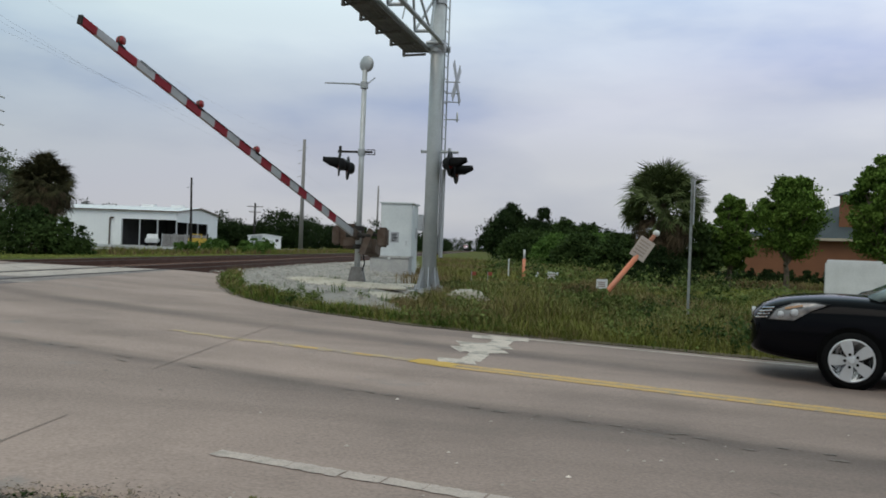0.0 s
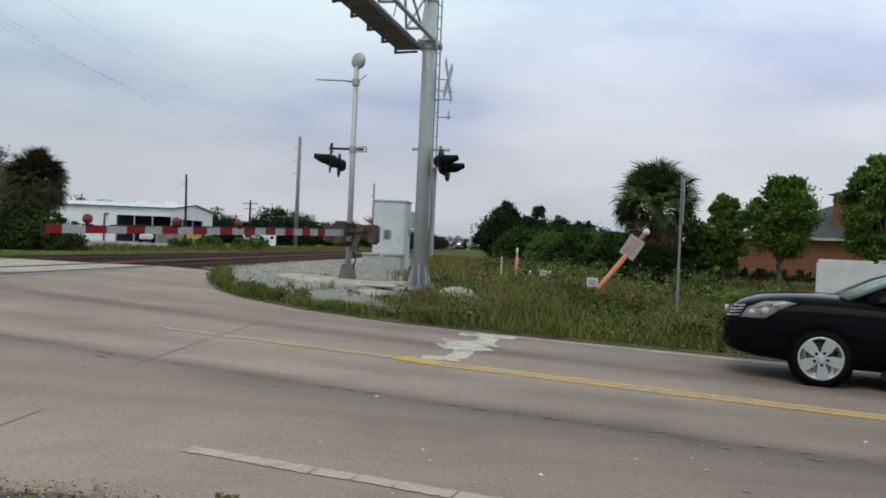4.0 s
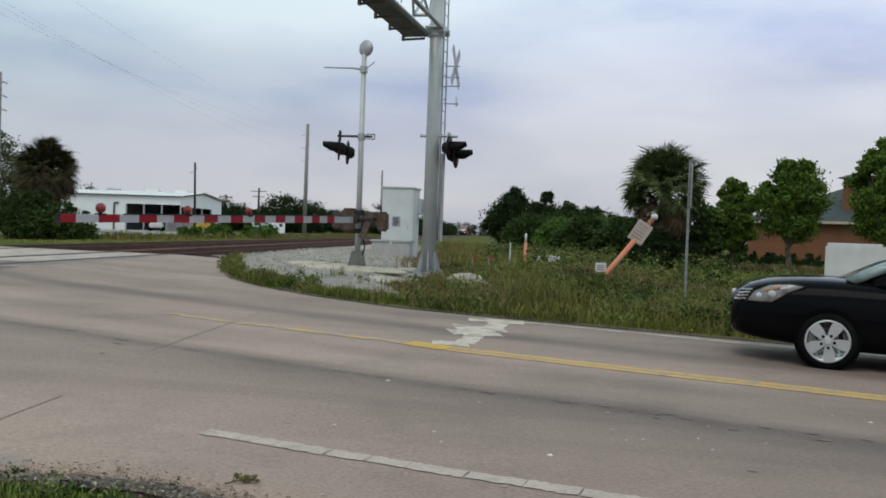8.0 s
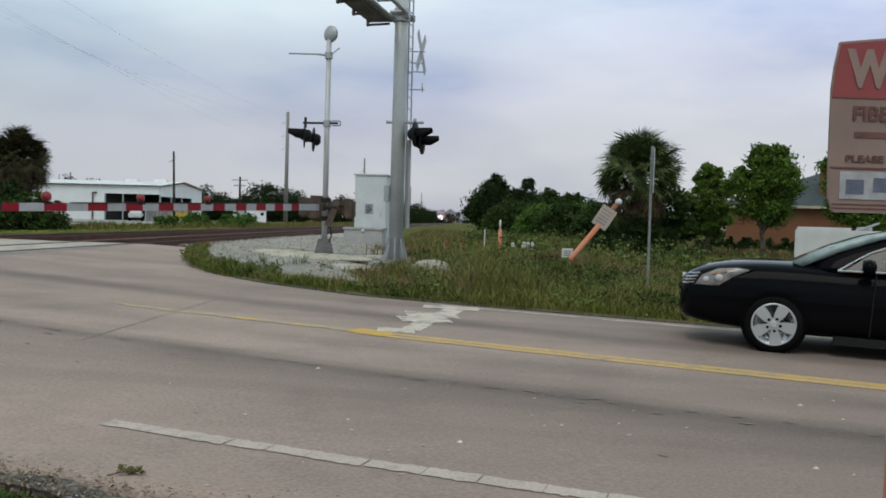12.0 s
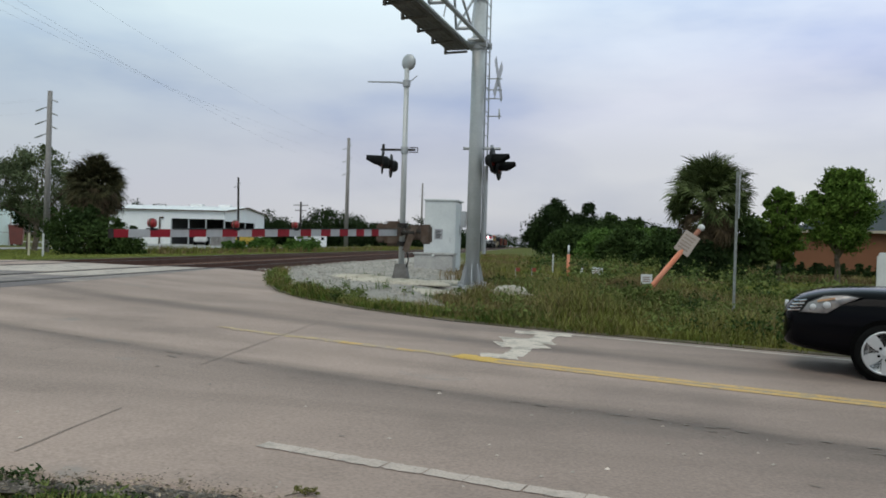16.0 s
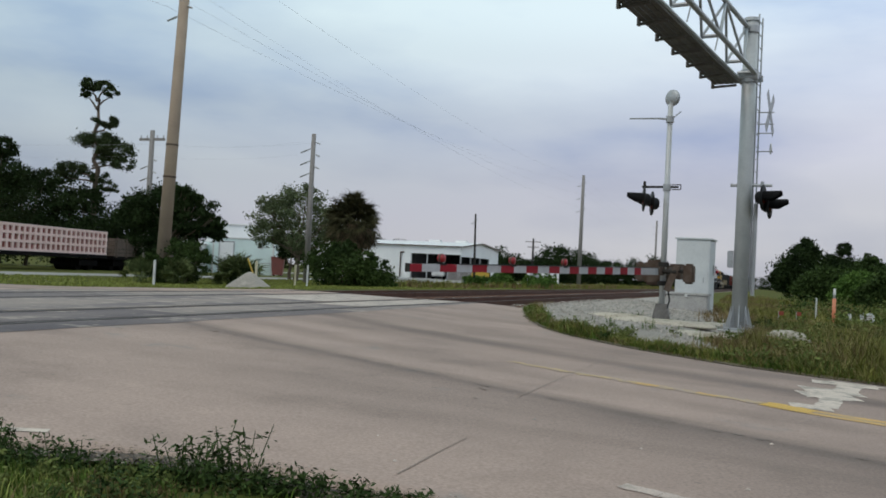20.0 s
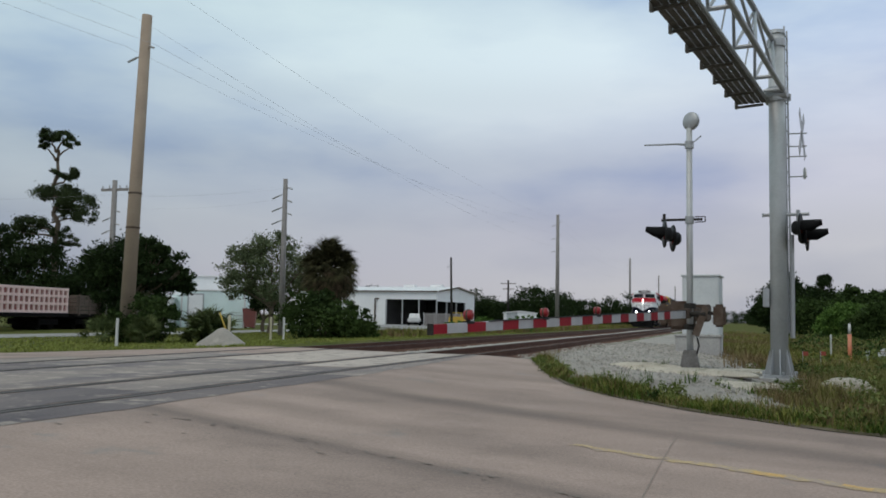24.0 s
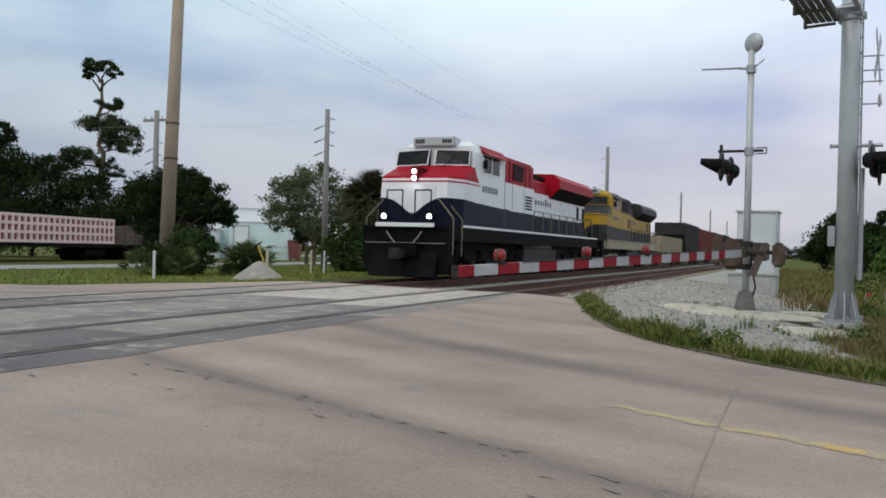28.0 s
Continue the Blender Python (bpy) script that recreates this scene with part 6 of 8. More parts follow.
for k, (x, y, h, w, leafm) in enumerate(((3.2, 118, 6.8, 3.0, LEAF_DARK), (7.2, 118, 7.0, 2.0, LEAF_DARK), (9.8, 114, 5.0, 2.6, LEAF_BUSH), (12.5, 112, 4.6, 2.6, LEAF_BUSH), (15.2, 109, 3.5, 2.4, LEAF_DARK), (5.2, 105, 3.2, 2.6, LEAF_BUSH), (8.2, 100, 2.8, 2.2, LEAF_MID), (11.6, 96, 3.0, 2.4, LEAF_MID), (8.6, 80, 3.0, 1.8, LEAF_BUSH), (10.0, 66, 2.6, 1.6, LEAF_BUSH), (12.0, 60, 2.2, 1.2, LEAF_BUSH))):
    sc = w / 2.0
    tree("tree", "dark green oak at the edge of the field", (x, y, -0.2), h * 0.3, [ell(0, 0, h * 0.62, w * 0.95, 90, 0.8), ell(-w * 0.6, 0, h * 0.45, w * 0.7, 50), ell(w * 0.7, 0, h * 0.5, w * 0.7, 50), ell(w * 0.2, 0, h * 0.95, w * 0.5, 24), ell(0, 0, h * 0.25, w * 0.8, 40)], 0.1 * sc + 0.04, leafm, 30 + k, group="field edge trees", per=80)
# far tree line along the railway
def far_wood(name, label, spans, seed, leafm):
    rng = random.Random(seed)
    blobs = []
    for x0, y0, x1, y1, h, n in spans:
        for k in range(n):
            f = (k + rng.random()) / n
            hh = h * rng.uniform(0.6, 1.1)
            blobs.append((x0 + (x1 - x0) * f, y0 + (y1 - y0) * f, hh * 0.5, hh * 0.6, hh * 0.6, hh * 0.5, 26))
    P, F = leaf_cloud(rng, blobs, 0.24, 70, 0.15)
    t = raw(name, P, F, leafm)
    return tagged(t, label, "woods", kind="stuff")
far_wood("far_woods", "distant dark tree line along the railway", [(8, 640, 40, 560, 11, 16), (3, 420, 16, 300, 7, 12), (4, 300, 14, 200, 6, 12), (14, 190, 40, 120, 7, 12), (-40, 700, 8, 640, 10, 18)], 61, LEAF_DARK)
far_wood("far_woods", "distant dark pine woods behind the warehouse", [(-75, 205, -40, 215, 5.5, 22), (-56, 180, -38, 184, 6.8, 18), (-40, 190, -24, 230, 7, 14), (-140, 120, -70, 190, 8, 18), (-24, 230, -18, 420, 7, 20)], 62, LEAF_DARK)

# west side, beyond the tracks
def tall_pine():
    rng = random.Random(77)
    t = thing("pine_tree", "tall sparse pine with flat clumped foliage", "tree", pose(-50.8, 56.1, 0))
    bm = bmesh.new()
    limb(bm, (0, 0, -0.2), (0.2, 0, 6.8), 0.3, 0.2, rng, 6)
    limb(bm, (0.2, 0, 6.8), (0.1, 0, 13.4), 0.2, 0.09, rng, 7)
    cl = [(-0.8, 0, 14.5, 0.9, 0.4, 16), (0.5, 0, 14.4, 0.8, 0.35, 14), (-1.3, 0, 13.9, 0.6, 0.3, 9), (1.2, 0, 13.8, 0.6, 0.3, 9), (0.9, 0, 11.6, 0.9, 0.45, 14), (1.4, 0, 11.2, 0.5, 0.3, 7), (0.1, 0, 10.2, 1.8, 0.5, 34), (1.9, 0, 9.5, 1.5, 0.6, 30), (-0.9, 0, 10.1, 0.8, 0.4, 10), (2.5, 0, 8.4, 1.1, 0.5, 18), (1.0, 0, 8.6, 0.9, 0.45, 12), (-2.4, 0, 7.7, 1.5, 0.6, 28), (-3.7, 0, 7.3, 1.3, 0.6, 20), (-4.7, 0, 6.5, 1.0, 0.6, 14), (0.8, 0, 7.1, 0.9, 0.45, 12), (1.5, 0, 6.4, 0.7, 0.45, 9)]
    for x, y, z, r, rz, n in cl:
        limb(bm, (-0.2 if z > 8 else 0.1, 0, z - 1.2 if z > 12 else z - 0.5), (x, y, z), 0.09, 0.03, rng, 4)
    part("trunk", bm, BARK, t, "dark crooked trunk and limbs")
    P, F = leaf_cloud(rng, [(x, y, z, r, r, rz, n) for x, y, z, r, rz, n in cl], 0.085, 110, 0.17)
    tagged(raw("crown", P, F, LEAF_PINE, t, "flat clumps of needles"), kind="stuff")
tall_pine()
tree("tree", "dark cedar at the roadside", (-48.1, 44.4, 0), 2.5, [ell(0, 0, 4.0, 2.2, 70, 0.9), ell(0.4, 0, 6.2, 1.6, 50), ell(0.2, 0, 7.8, 0.9, 24)], 0.11, LEAF_DARK, 81, per=90)
for k, (x, y, h, w) in enumerate(((-55.5, 54.5, 7.6, 3.0), (-52.0, 56.0, 6.4, 2.8), (-48.6, 58.5, 5.0, 2.4), (-57.5, 51.0, 6.0, 3.0), (-60.5, 47.0, 6.0, 3.4))):
    tree("tree", "dense dark trees behind the rail yard", (x, y, 0), h * 0.3, [ell(0, 0, h * 0.6, w, 80, 0.9), ell(-w * 0.5, 0, h * 0.35, w * 0.8, 50), ell(w * 0.5, 0, h * 0.35, w * 0.8, 50), ell(w * 0.3, 0, h * 0.85, w * 0.45, 20), ell(-w * 0.4, 0, h * 0.8, w * 0.4, 16)], 0.13, LEAF_DARK, 82 + k, group="rail yard trees", per=70)
tree("oak_tree", "broad dark oak behind the utility pole", (-32.4, 41.6, 0), 1.7, [ell(-0.4, 0, 3.9, 1.7, 90, 0.75), ell(-2.0, 0, 3.6, 1.2, 50, 0.8), ell(1.4, 0.3, 3.6, 1.3, 60, 0.8), ell(2.4, 0.5, 2.9, 0.9, 36, 0.7), ell(0.4, 0, 4.7, 1.0, 30, 0.6), ell(-1.2, 0, 2.5, 1.2, 40), ell(0.8, 0, 2.4, 1.3, 44), ell(-2.6, 0, 4.3, 0.6, 14), ell(1.6, 0, 4.5, 0.6, 14), ell(2.9, 0, 3.4, 0.45, 10)], 0.09, LEAF_DARK, 91, r=0.22, per=80, spread=0.16)
tree("tree", "airy grey-green tree beside a utility pole", (-31.3, 54.3, 0), 2.2, [ell(0, 0, 5.0, 1.8, 60, 0.8), ell(-1.6, -0.6, 4.4, 1.5, 48, 0.8), ell(1.7, 0.7, 4.3, 1.4, 42, 0.8), ell(0.2, 0, 3.0, 1.6, 40, 0.7), ell(2.3, 1.0, 3.2, 1.0, 24), ell(-2.1, -0.9, 3.2, 1.1, 28), ell(-2.0, -0.8, 5.3, 0.7, 14), ell(0.8, 0, 6.1, 0.7, 12), ell(-0.9, 0, 5.8, 0.7, 12), ell(2.4, 0, 4.6, 0.6, 10)], 0.085, LEAF_GREY, 92, r=0.2, per=70, spread=0.2)
def bush(label, at, blobs, leaves, seed, leaf=0.1, per=26):
    rng = random.Random(seed)
    t = thing("bush", label, "bush", pose(*at))
    bm = bmesh.new()
    for b in blobs:
        limb(bm, (b[0] * 0.4, b[1] * 0.4, -0.1), (b[0], b[1], b[2]), 0.05, 0.015, rng, 3)
    tagged(part("stems", bm, BARK, t), kind="stuff")
    sprigs = []
    for b in blobs:
        for _ in range(7):
            a, e = rng.uniform(0, 6.28), rng.uniform(-0.1, 1.2)
            sprigs.append((b[0] + math.cos(a) * math.cos(e) * b[3] * 1.1, b[1] + math.sin(a) * math.cos(e) * b[4] * 1.1, max(0.15, b[2] + math.sin(e) * b[5] * 1.15), b[3] * 0.22, b[4] * 0.22, b[5] * 0.3, 4))
    P, F = leaf_cloud(rng, list(blobs) + sprigs, leaf * 0.7, per * 2, 0.2)
    tagged(raw("foliage", P, F, leaves, t, "dense leaves"), kind="stuff")
    return t
def palmetto(label, at, n, size, seed):
    """A spiky clump of fan leaves rising from the ground."""
    rng = random.Random(seed)
    t = thing("palmetto", label, "bush", pose(*at))
    for k in range(n):
        f = new("frond", FROND[k % 3])
        f.parent = t
        q = size * rng.uniform(0.7, 1.1)
        f.matrix_basis = pose(rng.uniform(-0.3, 0.3), rng.uniform(-0.3, 0.3), 0.05, 0, -rng.uniform(15, 85), k * 137.5) @ pose(0, 0, 0, rng.uniform(-60, 60), 0, 0) @ Matrix.Diagonal((q, q, q, 1))
    return t
palmetto("spiky green palmetto by the gravel pile", (-22.9, 34.1, 0.0), 56, 1.0, 41)
palmetto("spiky palmetto below the utility pole", (-24.4, 32.2, 0.05), 26, 0.75, 42)
palmetto("low palmetto among the roadside brush", (-26.2, 32.0, 0.05), 22, 0.7, 43)
tree("tree", "dark low tree behind the grey-green tree", (-34.5, 59.0, 0), 1.2, [ell(0, 0, 2.5, 1.0, 44, 0.9), ell(0.9, 0.5, 2.0, 0.9, 34), ell(-0.7, -0.3, 3.0, 0.7, 22)], 0.1, LEAF_DARK, 93, per=70)
bush("dense dark green roadside bush below the palm", (-22.0, 43.4, 0.0), [ell(0, 0, 1.0, 1.5, 90, 0.75), ell(1.4, 0, 0.75, 1.1, 60, 0.75), ell(-1.3, 0, 1.2, 1.1, 60, 0.9), ell(2.1, 0, 0.5, 0.7, 30, 0.7), ell(-0.4, 0, 1.9, 0.8, 30, 0.7)], LEAF_BUSH, 101, 0.12)
bush("tangled brush round the foot of the utility pole", (-25.2, 32.6, 0.0), [ell(0.4, 0.5, 0.7, 0.8, 34), ell(-0.8, 0, 0.8, 0.6, 24), ell(1.2, 0.2, 1.1, 0.6, 22), ell(0.1, 0.5, 1.5, 0.7, 24), ell(-0.4, 0.2, 0.3, 0.6, 20)], LEAF_BUSH, 102, 0.09)
bush("ragged low brush at the foot of the palmetto", (-22.6, 33.9, 0.05), [ell(0, 0, 0.4, 0.5, 30, 0.8), ell(0.4, 0, 0.5, 0.35, 16)], LEAF_DARK, 103, 0.09)
bush("dark brush round the foot of the field palm", (7.7, 41.0, -0.2), [ell(0, 0, 0.7, 0.9, 40, 0.9), ell(1.3, -0.2, 0.6, 0.8, 36, 0.8), ell(-1.1, 0, 0.45, 0.7, 30, 0.7), ell(0.2, -0.3, 1.4, 0.6, 20)], LEAF_DARK, 105, 0.09)
bush("olive scrub at the foot of the leaning marker", (2.5, 18.6, -0.05), [ell(0, 0, 0.3, 0.32, 16, 0.9), ell(0.5, 0.1, 0.22, 0.3, 14, 0.8), ell(-0.35, 0, 0.2, 0.25, 12, 0.8)], LEAF_WEED, 106, 0.05)
bush("low bushes beside the far grade", (-20.0, 66.0, 0.0), [ell(0, 0, 0.6, 1.0, 40, 0.6), ell(2, 3, 0.6, 1.0, 40, 0.6), ell(-1.5, -2, 0.5, 0.8, 30, 0.6), ell(0.5, 12, 0.7, 1.1, 40, 0.6)], LEAF_MID, 104, 0.14)

def blades(name, label, spots, h0, h1, width, material, seed, per=7, base=ground_z):
    """Tufts of grass blades at the spots, each blade a bent two-piece strip."""
    nr = np.random.RandomState(seed)
    V, F = [], []
    for x, y, s in spots:
        z = base(x, y)
        for _ in range(per):
            a, l = nr.uniform(0, 6.28), nr.uniform(h0, h1) * s
            ox, oy = nr.normal(scale=0.05, size=2)
            b = nr.uniform(0.15, 0.75) * l
            c, sn = math.cos(a), math.sin(a)
            wx, wy = -sn * width / 2, c * width / 2
            i = len(V)
            V += [(x + ox - wx, y + oy - wy, z), (x + ox + wx, y + oy + wy, z), (x + ox + c * b * 0.35 + wx * 0.7, y + oy + sn * b * 0.35 + wy * 0.7, z + l * 0.6), (x + ox + c * b * 0.35 - wx * 0.7, y + oy + sn * b * 0.35 - wy * 0.7, z + l * 0.6), (x + ox + c * b, y + oy + sn * b, z + l * 0.95)]
            F += [(i, i + 1, i + 2, i + 3), (i + 3, i + 2, i + 4)]
    return tagged(raw(name, V, F, material), label, "grass", kind="stuff")

def in_gravel(x, y):
    return x < apron_right(y) - 0.1 and y > far_edge(x) + 1.5
nr = np.random.RandomState(5)
verge, dry, field = [], [], []
olive, lawn = [], []
while len(verge) + len(dry) + len(olive) < 16500:
    x, y = nr.uniform(-7, 13), nr.uniform(9, 30)
    f = far_edge(x)
    if y < f + 0.02 or (in_gravel(x, y) and nr.rand() > 0.05) or (x > 8.5 and y > 26):
        continue
    n = noise.noise((x * 0.5, y * 0.5, 3.0))
    big = noise.noise((x * 0.22, y * 0.3, 11.0)) + 0.25 * nr.normal()
    d = y - f
    if nr.rand() < (1.0 if d < 5 else 0.6) and nr.rand() < 0.75 + n:
        s = (0.4 + 0.5 * min(1, d / 1.8)) * max(0.35, 1 + 1.1 * n)
        if x < -1.0:
            s *= 0.48
        pick = dry if big > 0.2 and d > 0.6 else olive if big > -0.08 else verge
        pick.append((x, y, s))
verge.sort(key=lambda q: noise.noise((q[0] * 0.45, q[1] * 0.45, 6.0)))
while len(field) < 9500:
    y = nr.uniform(26, 95)
    x = nr.uniform(-2.5 - (y - 26) * 0.03, 6 + y * 0.35)
    if x > 8.3 + 0.5 * math.sin(y) and y < 47:
        lawn.append((x, y, 0.6 + 0.2 * nr.rand()))
    else:
        field.append((x, y, 0.8 + 0.6 * noise.noise((x * 0.2, y * 0.2, 9))))
field.sort(key=lambda q: noise.noise((q[0] * 0.16, q[1] * 0.12, 2.0)) + 0.12 * nr.normal())
fringe = []
while len(fringe) < 3200:
    x = nr.uniform(-6.8, 1.5)
    d = abs(nr.normal(scale=0.75))
    if d < 2.2 and noise.noise((x * 1.3, d * 1.3, 5)) > -0.12 - 0.15 * (d < 0.4):
        fringe.append((x, far_edge(x) + 0.04 + d, (0.36 + 0.32 * nr.rand()) * (1.25 + noise.noise((x * 1.1, d, 2)))))
k = len(verge) * 3 // 5
blades("verge_grass", "tall unmown green verge grass", verge[:k], 0.1, 0.42, 0.014, GRASS, 1, 8)
blades("verge_grass", "darker green patches of verge grass", verge[k:], 0.08, 0.36, 0.016, GRASSDEEP, 11, 8)
blades("verge_grass", "olive seeding grass in the verge", olive, 0.12, 0.46, 0.012, GRASSOLIVE, 21, 8)
blades("lawn_grass", "short mown green lawn before the tan building", lawn, 0.05, 0.14, 0.03, LAWN, 22, 8)
blades("verge_grass", "short green grass fringe at the road edge", fringe[:900], 0.08, 0.3, 0.014, GRASS, 12, 9)
blades("verge_grass", "deep green tufts along the road edge", fringe[900:2500], 0.08, 0.26, 0.016, GRASSDEEP, 16, 9)
blades("verge_grass", "olive tufts along the road edge", fringe[2500:2800], 0.08, 0.3, 0.014, GRASSOLIVE, 24, 9)
blades("dry_verge_grass", "dry stems in the grass fringe at the road edge", fringe[2800:], 0.1, 0.32, 0.012, GRASSDRY, 13, 8)
blades("dry_verge_grass", "dry straw-coloured grass among the verge", dry, 0.18, 0.5, 0.01, GRASSDRY, 2, 7)
k = len(field) // 3
blades("field_grass", "rough green grass of the open field", field[:k], 0.22, 0.48, 0.03, GRASS, 3, 7)
blades("field_grass", "olive and yellowing grass of the open field", field[k:2 * k], 0.25, 0.5, 0.03, GRASSOLIVE, 23, 7)
blades("dry_field_grass", "dry brown grass of the open field", field[2 * k:], 0.28, 0.55, 0.026, GRASSDRY, 4, 6)
# bare dark thatch along the paving
V, F = [], []
xs = np.arange(-6.4, 14, 0.12)
for i, x in enumerate(xs):
    f = far_edge(x)
    w = 0.11 + 0.05 * noise.noise((x * 2.1, 0, 3))
    V += [(x, f - 0.015 + 0.02 * noise.noise((x * 4.3, 1, 1)), lie(x) + 0.008), (x, f + w, lie(x) + 0.028), (x, f + w + 0.14, lie(x) - 0.06)]
    if i:
        j = 3 * i
        F += [(j - 3, j, j + 1, j - 2), (j - 2, j + 1, j + 2, j - 1)]
tagged(raw("verge_thatch", V, F, mat("dark_thatch", (0.07, 0.055, 0.03), (0.11, 0.085, 0.045), 2.5, 0.95, 0, 0.6, 30)), "dark matted thatch edging the paving", "thatch", kind="stuff")
def verge_weeds(label, spots, leaf, leaves, seed):
    rng = random.Random(seed)
    P, F = leaf_cloud(rng, [(x, y, ground_z(x, y) + r * 0.55, r, r, r * 0.8, 5) for x, y, r in spots], leaf, 16, 0.3)
    return tagged(raw("verge_weeds", P, F, leaves), label, "weeds", kind="stuff")
wd = [[], []]
while len(wd[0]) + len(wd[1]) < 1000:
    x, y = nr.uniform(-6.5, 11), nr.uniform(10, 27)
    d = y - far_edge(x)
    if d < 0.25 or (in_gravel(x, y) and nr.rand() > 0.06) or noise.noise((x * 0.35, y * 0.35, 7)) < -0.12:
        continue
    wd[0 if noise.noise((x * 0.6, y * 0.6, 17)) > -0.1 else 1].append((x, y, nr.uniform(0.1, 0.34) * (0.6 if x < -1 else 1.0)))
verge_weeds("low broad-leaved weeds among the verge grass", wd[0], 0.035, LEAF_WEED, 301)
verge_weeds("dark green weeds among the verge grass", wd[1], 0.04, LEAF_BUSH, 302)
shrubs = [[], []]
while len(shrubs[0]) + len(shrubs[1]) < 150:
    y = nr.uniform(27, 62)
    x = nr.uniform(0.3 - (y - 27) * 0.02, 4 + y * 0.2)
    shrubs[int(nr.rand() < 0.35)].append((x, y, nr.uniform(0.25, 0.75)))
verge_weeds("low bright green shrubs scattered in the field", shrubs[0], 0.07, LEAF_WEED, 303)
verge_weeds("low dark green shrubs scattered in the field", shrubs[1], 0.07, LEAF_BUSH, 304)
near, nearleaf = [], []
while len(near) < 2700:
    x, y = nr.uniform(-7.5, 0.3), nr.uniform(2.6, 4.5)
    if x > -1.6 and (x + 2.3) ** 2 / 9 + (y - 3.2) ** 2 / 1.4 > 1.0 and y > 3.4 - 0.3 * (x + 1.6):
        continue
    edge = near_edge(x) - 0.05 + 0.12 * math.sin(x * 3.1) + 0.1 * noise.noise((x * 2.3, 0, 4))
    if y < edge + 0.1 and not (-3.1 < x < -1.9 and y < 3.8) and noise.noise((x * 1.4, y * 1.4, 12)) > -0.22:
        near.append((x, y, 0.5 + 0.6 * max(-0.4, noise.noise((x * 0.8, y * 0.8, 1)))))
        if nr.rand() < 0.16:
            nearleaf.append((x, y, nr.uniform(0.03, 0.075)))
near.sort(key=lambda q: noise.noise((q[0] * 1.1, q[1] * 1.1, 31)) + 0.15 * nr.normal())
blades("near_verge_grass", "weedy green grass at the near road edge", near[:1000], 0.04, 0.12, 0.007, GRASSDEEP, 6, 10)
blades("near_verge_grass", "lighter green grass at the near road edge", near[1000:1800], 0.04, 0.12, 0.007, LAWN, 8, 10)
blades("near_dry_grass", "dry straw grass at the near road edge", near[1800:], 0.04, 0.11, 0.006, GRASSDRY, 9, 9)
verge_weeds("small clover-like weeds at the near road edge", nearleaf, 0.012, LEAF_WEED, 305)
# dark crumbling soil and leaf litter where the paving meets the near verge
V, F = [], []
xs = np.arange(-7.0, 1.2, 0.06)
for i, x in enumerate(xs):
    e = near_edge(x) + 0.1 * math.sin(x * 3.1)
    b = e - 0.16 + 0.08 * noise.noise((x * 2.0, 5, 2))
    a = max(b + 0.03, e + 0.0 + 0.17 * noise.noise((x * 2.4, 0, 1)) + 0.08 * noise.noise((x * 8, 0, 2)))
    for k in range(7):
        y = b + (a - b) * k / 6
        V.append((x, y, lie(x) - 0.015 + 0.028 * math.sin(math.pi * k / 6) ** 0.5 + 0.012 * noise.noise((x * 14, y * 14, 3))))
    if i:
        j = 7 * i
        F += [(j - 7 + k, j + k, j + k + 1, j - 6 + k) for k in range(6)]
tagged(raw("verge_soil", V, F, mat("dark_soil_litter", (0.05, 0.042, 0.036), (0.16, 0.132, 0.11), 14, 0.95, 0, 1.0, 80, wear=(0.33, 0.28, 0.24), wear_at=0.57, grain=0.5)), "dark soil and leaf litter spilling over the road edge", "soil", kind="stuff")
def fallen_twig():
    """A small broken twig with yellowing leaves."""
    rng = random.Random(8)
    t = thing("fallen_twig", "small broken twig with yellow-green leaves on the road edge", "twig", pose(-0.89, 4.46, lie(-0.89) + 0.004, 0, 0, 8) @ Matrix.Diagonal((0.72, 0.72, 0.72, 1)))
    part("stem", R(((-0.09, -0.04, 0.006), (0.02, 0.0, 0.02), 0.005, 0.004), ((0.02, 0.0, 0.02), (0.12, 0.015, 0.008), 0.004, 0.002), ((-0.02, -0.015, 0.015), (0.03, 0.05, 0.012), 0.003, 0.002), ((0.05, 0.004, 0.016), (0.1, -0.025, 0.008), 0.003, 0.002), seg=5), BARK, t)
    P, F = leaf_cloud(rng, [(0.0, 0.01, 0.03, 0.05, 0.03, 0.022, 6), (0.06, 0.01, 0.025, 0.05, 0.028, 0.02, 6), (0.1, 0.01, 0.018, 0.025, 0.015, 0.012, 3)], 0.012, 14, 0.3)
    raw("leaves", P, F, GRASSOLIVE, t, "yellow-green leaves")
    return t
fallen_twig()
bank = []
while len(bank) < 6500:
    x, y = nr.uniform(-11, 9), nr.uniform(-5, 4.4)
    if y < near_edge(x) - 0.05 and noise.noise((x * 0.7, y * 0.7, 4)) > -0.25:
        bank.append((x, y, 0.7 + 0.5 * noise.noise((x * 0.5, y * 0.5, 6))))
blades("bank_grass", "short rough grass on the near roadside", bank, 0.04, 0.13, 0.01, GRASSDEEP, 15, 6)
west = []
while len(west) < 7000:
    x, y = nr.uniform(-34, -16), nr.uniform(20, 62)
    if y > far_edge(x) + 0.05:
        west.append((x, y, 0.5 + 0.3 * noise.noise((x * 0.3, y * 0.3, 2))))
blades("west_verge_grass", "short mown green grass beyond the tracks", west, 0.06, 0.2, 0.03, LAWN, 7, 6)
strip = []
while len(strip) < 3500:
    x, y = nr.uniform(-25, -16.8), nr.uniform(45, 170)
    strip.append((x, y, 0.8 + 0.6 * noise.noise((x * 0.3, y * 0.15, 2))))
blades("trackside_grass", "tall green and dry grass along the tracks", strip[:1900], 0.25, 0.65, 0.05, GRASS, 8, 5)
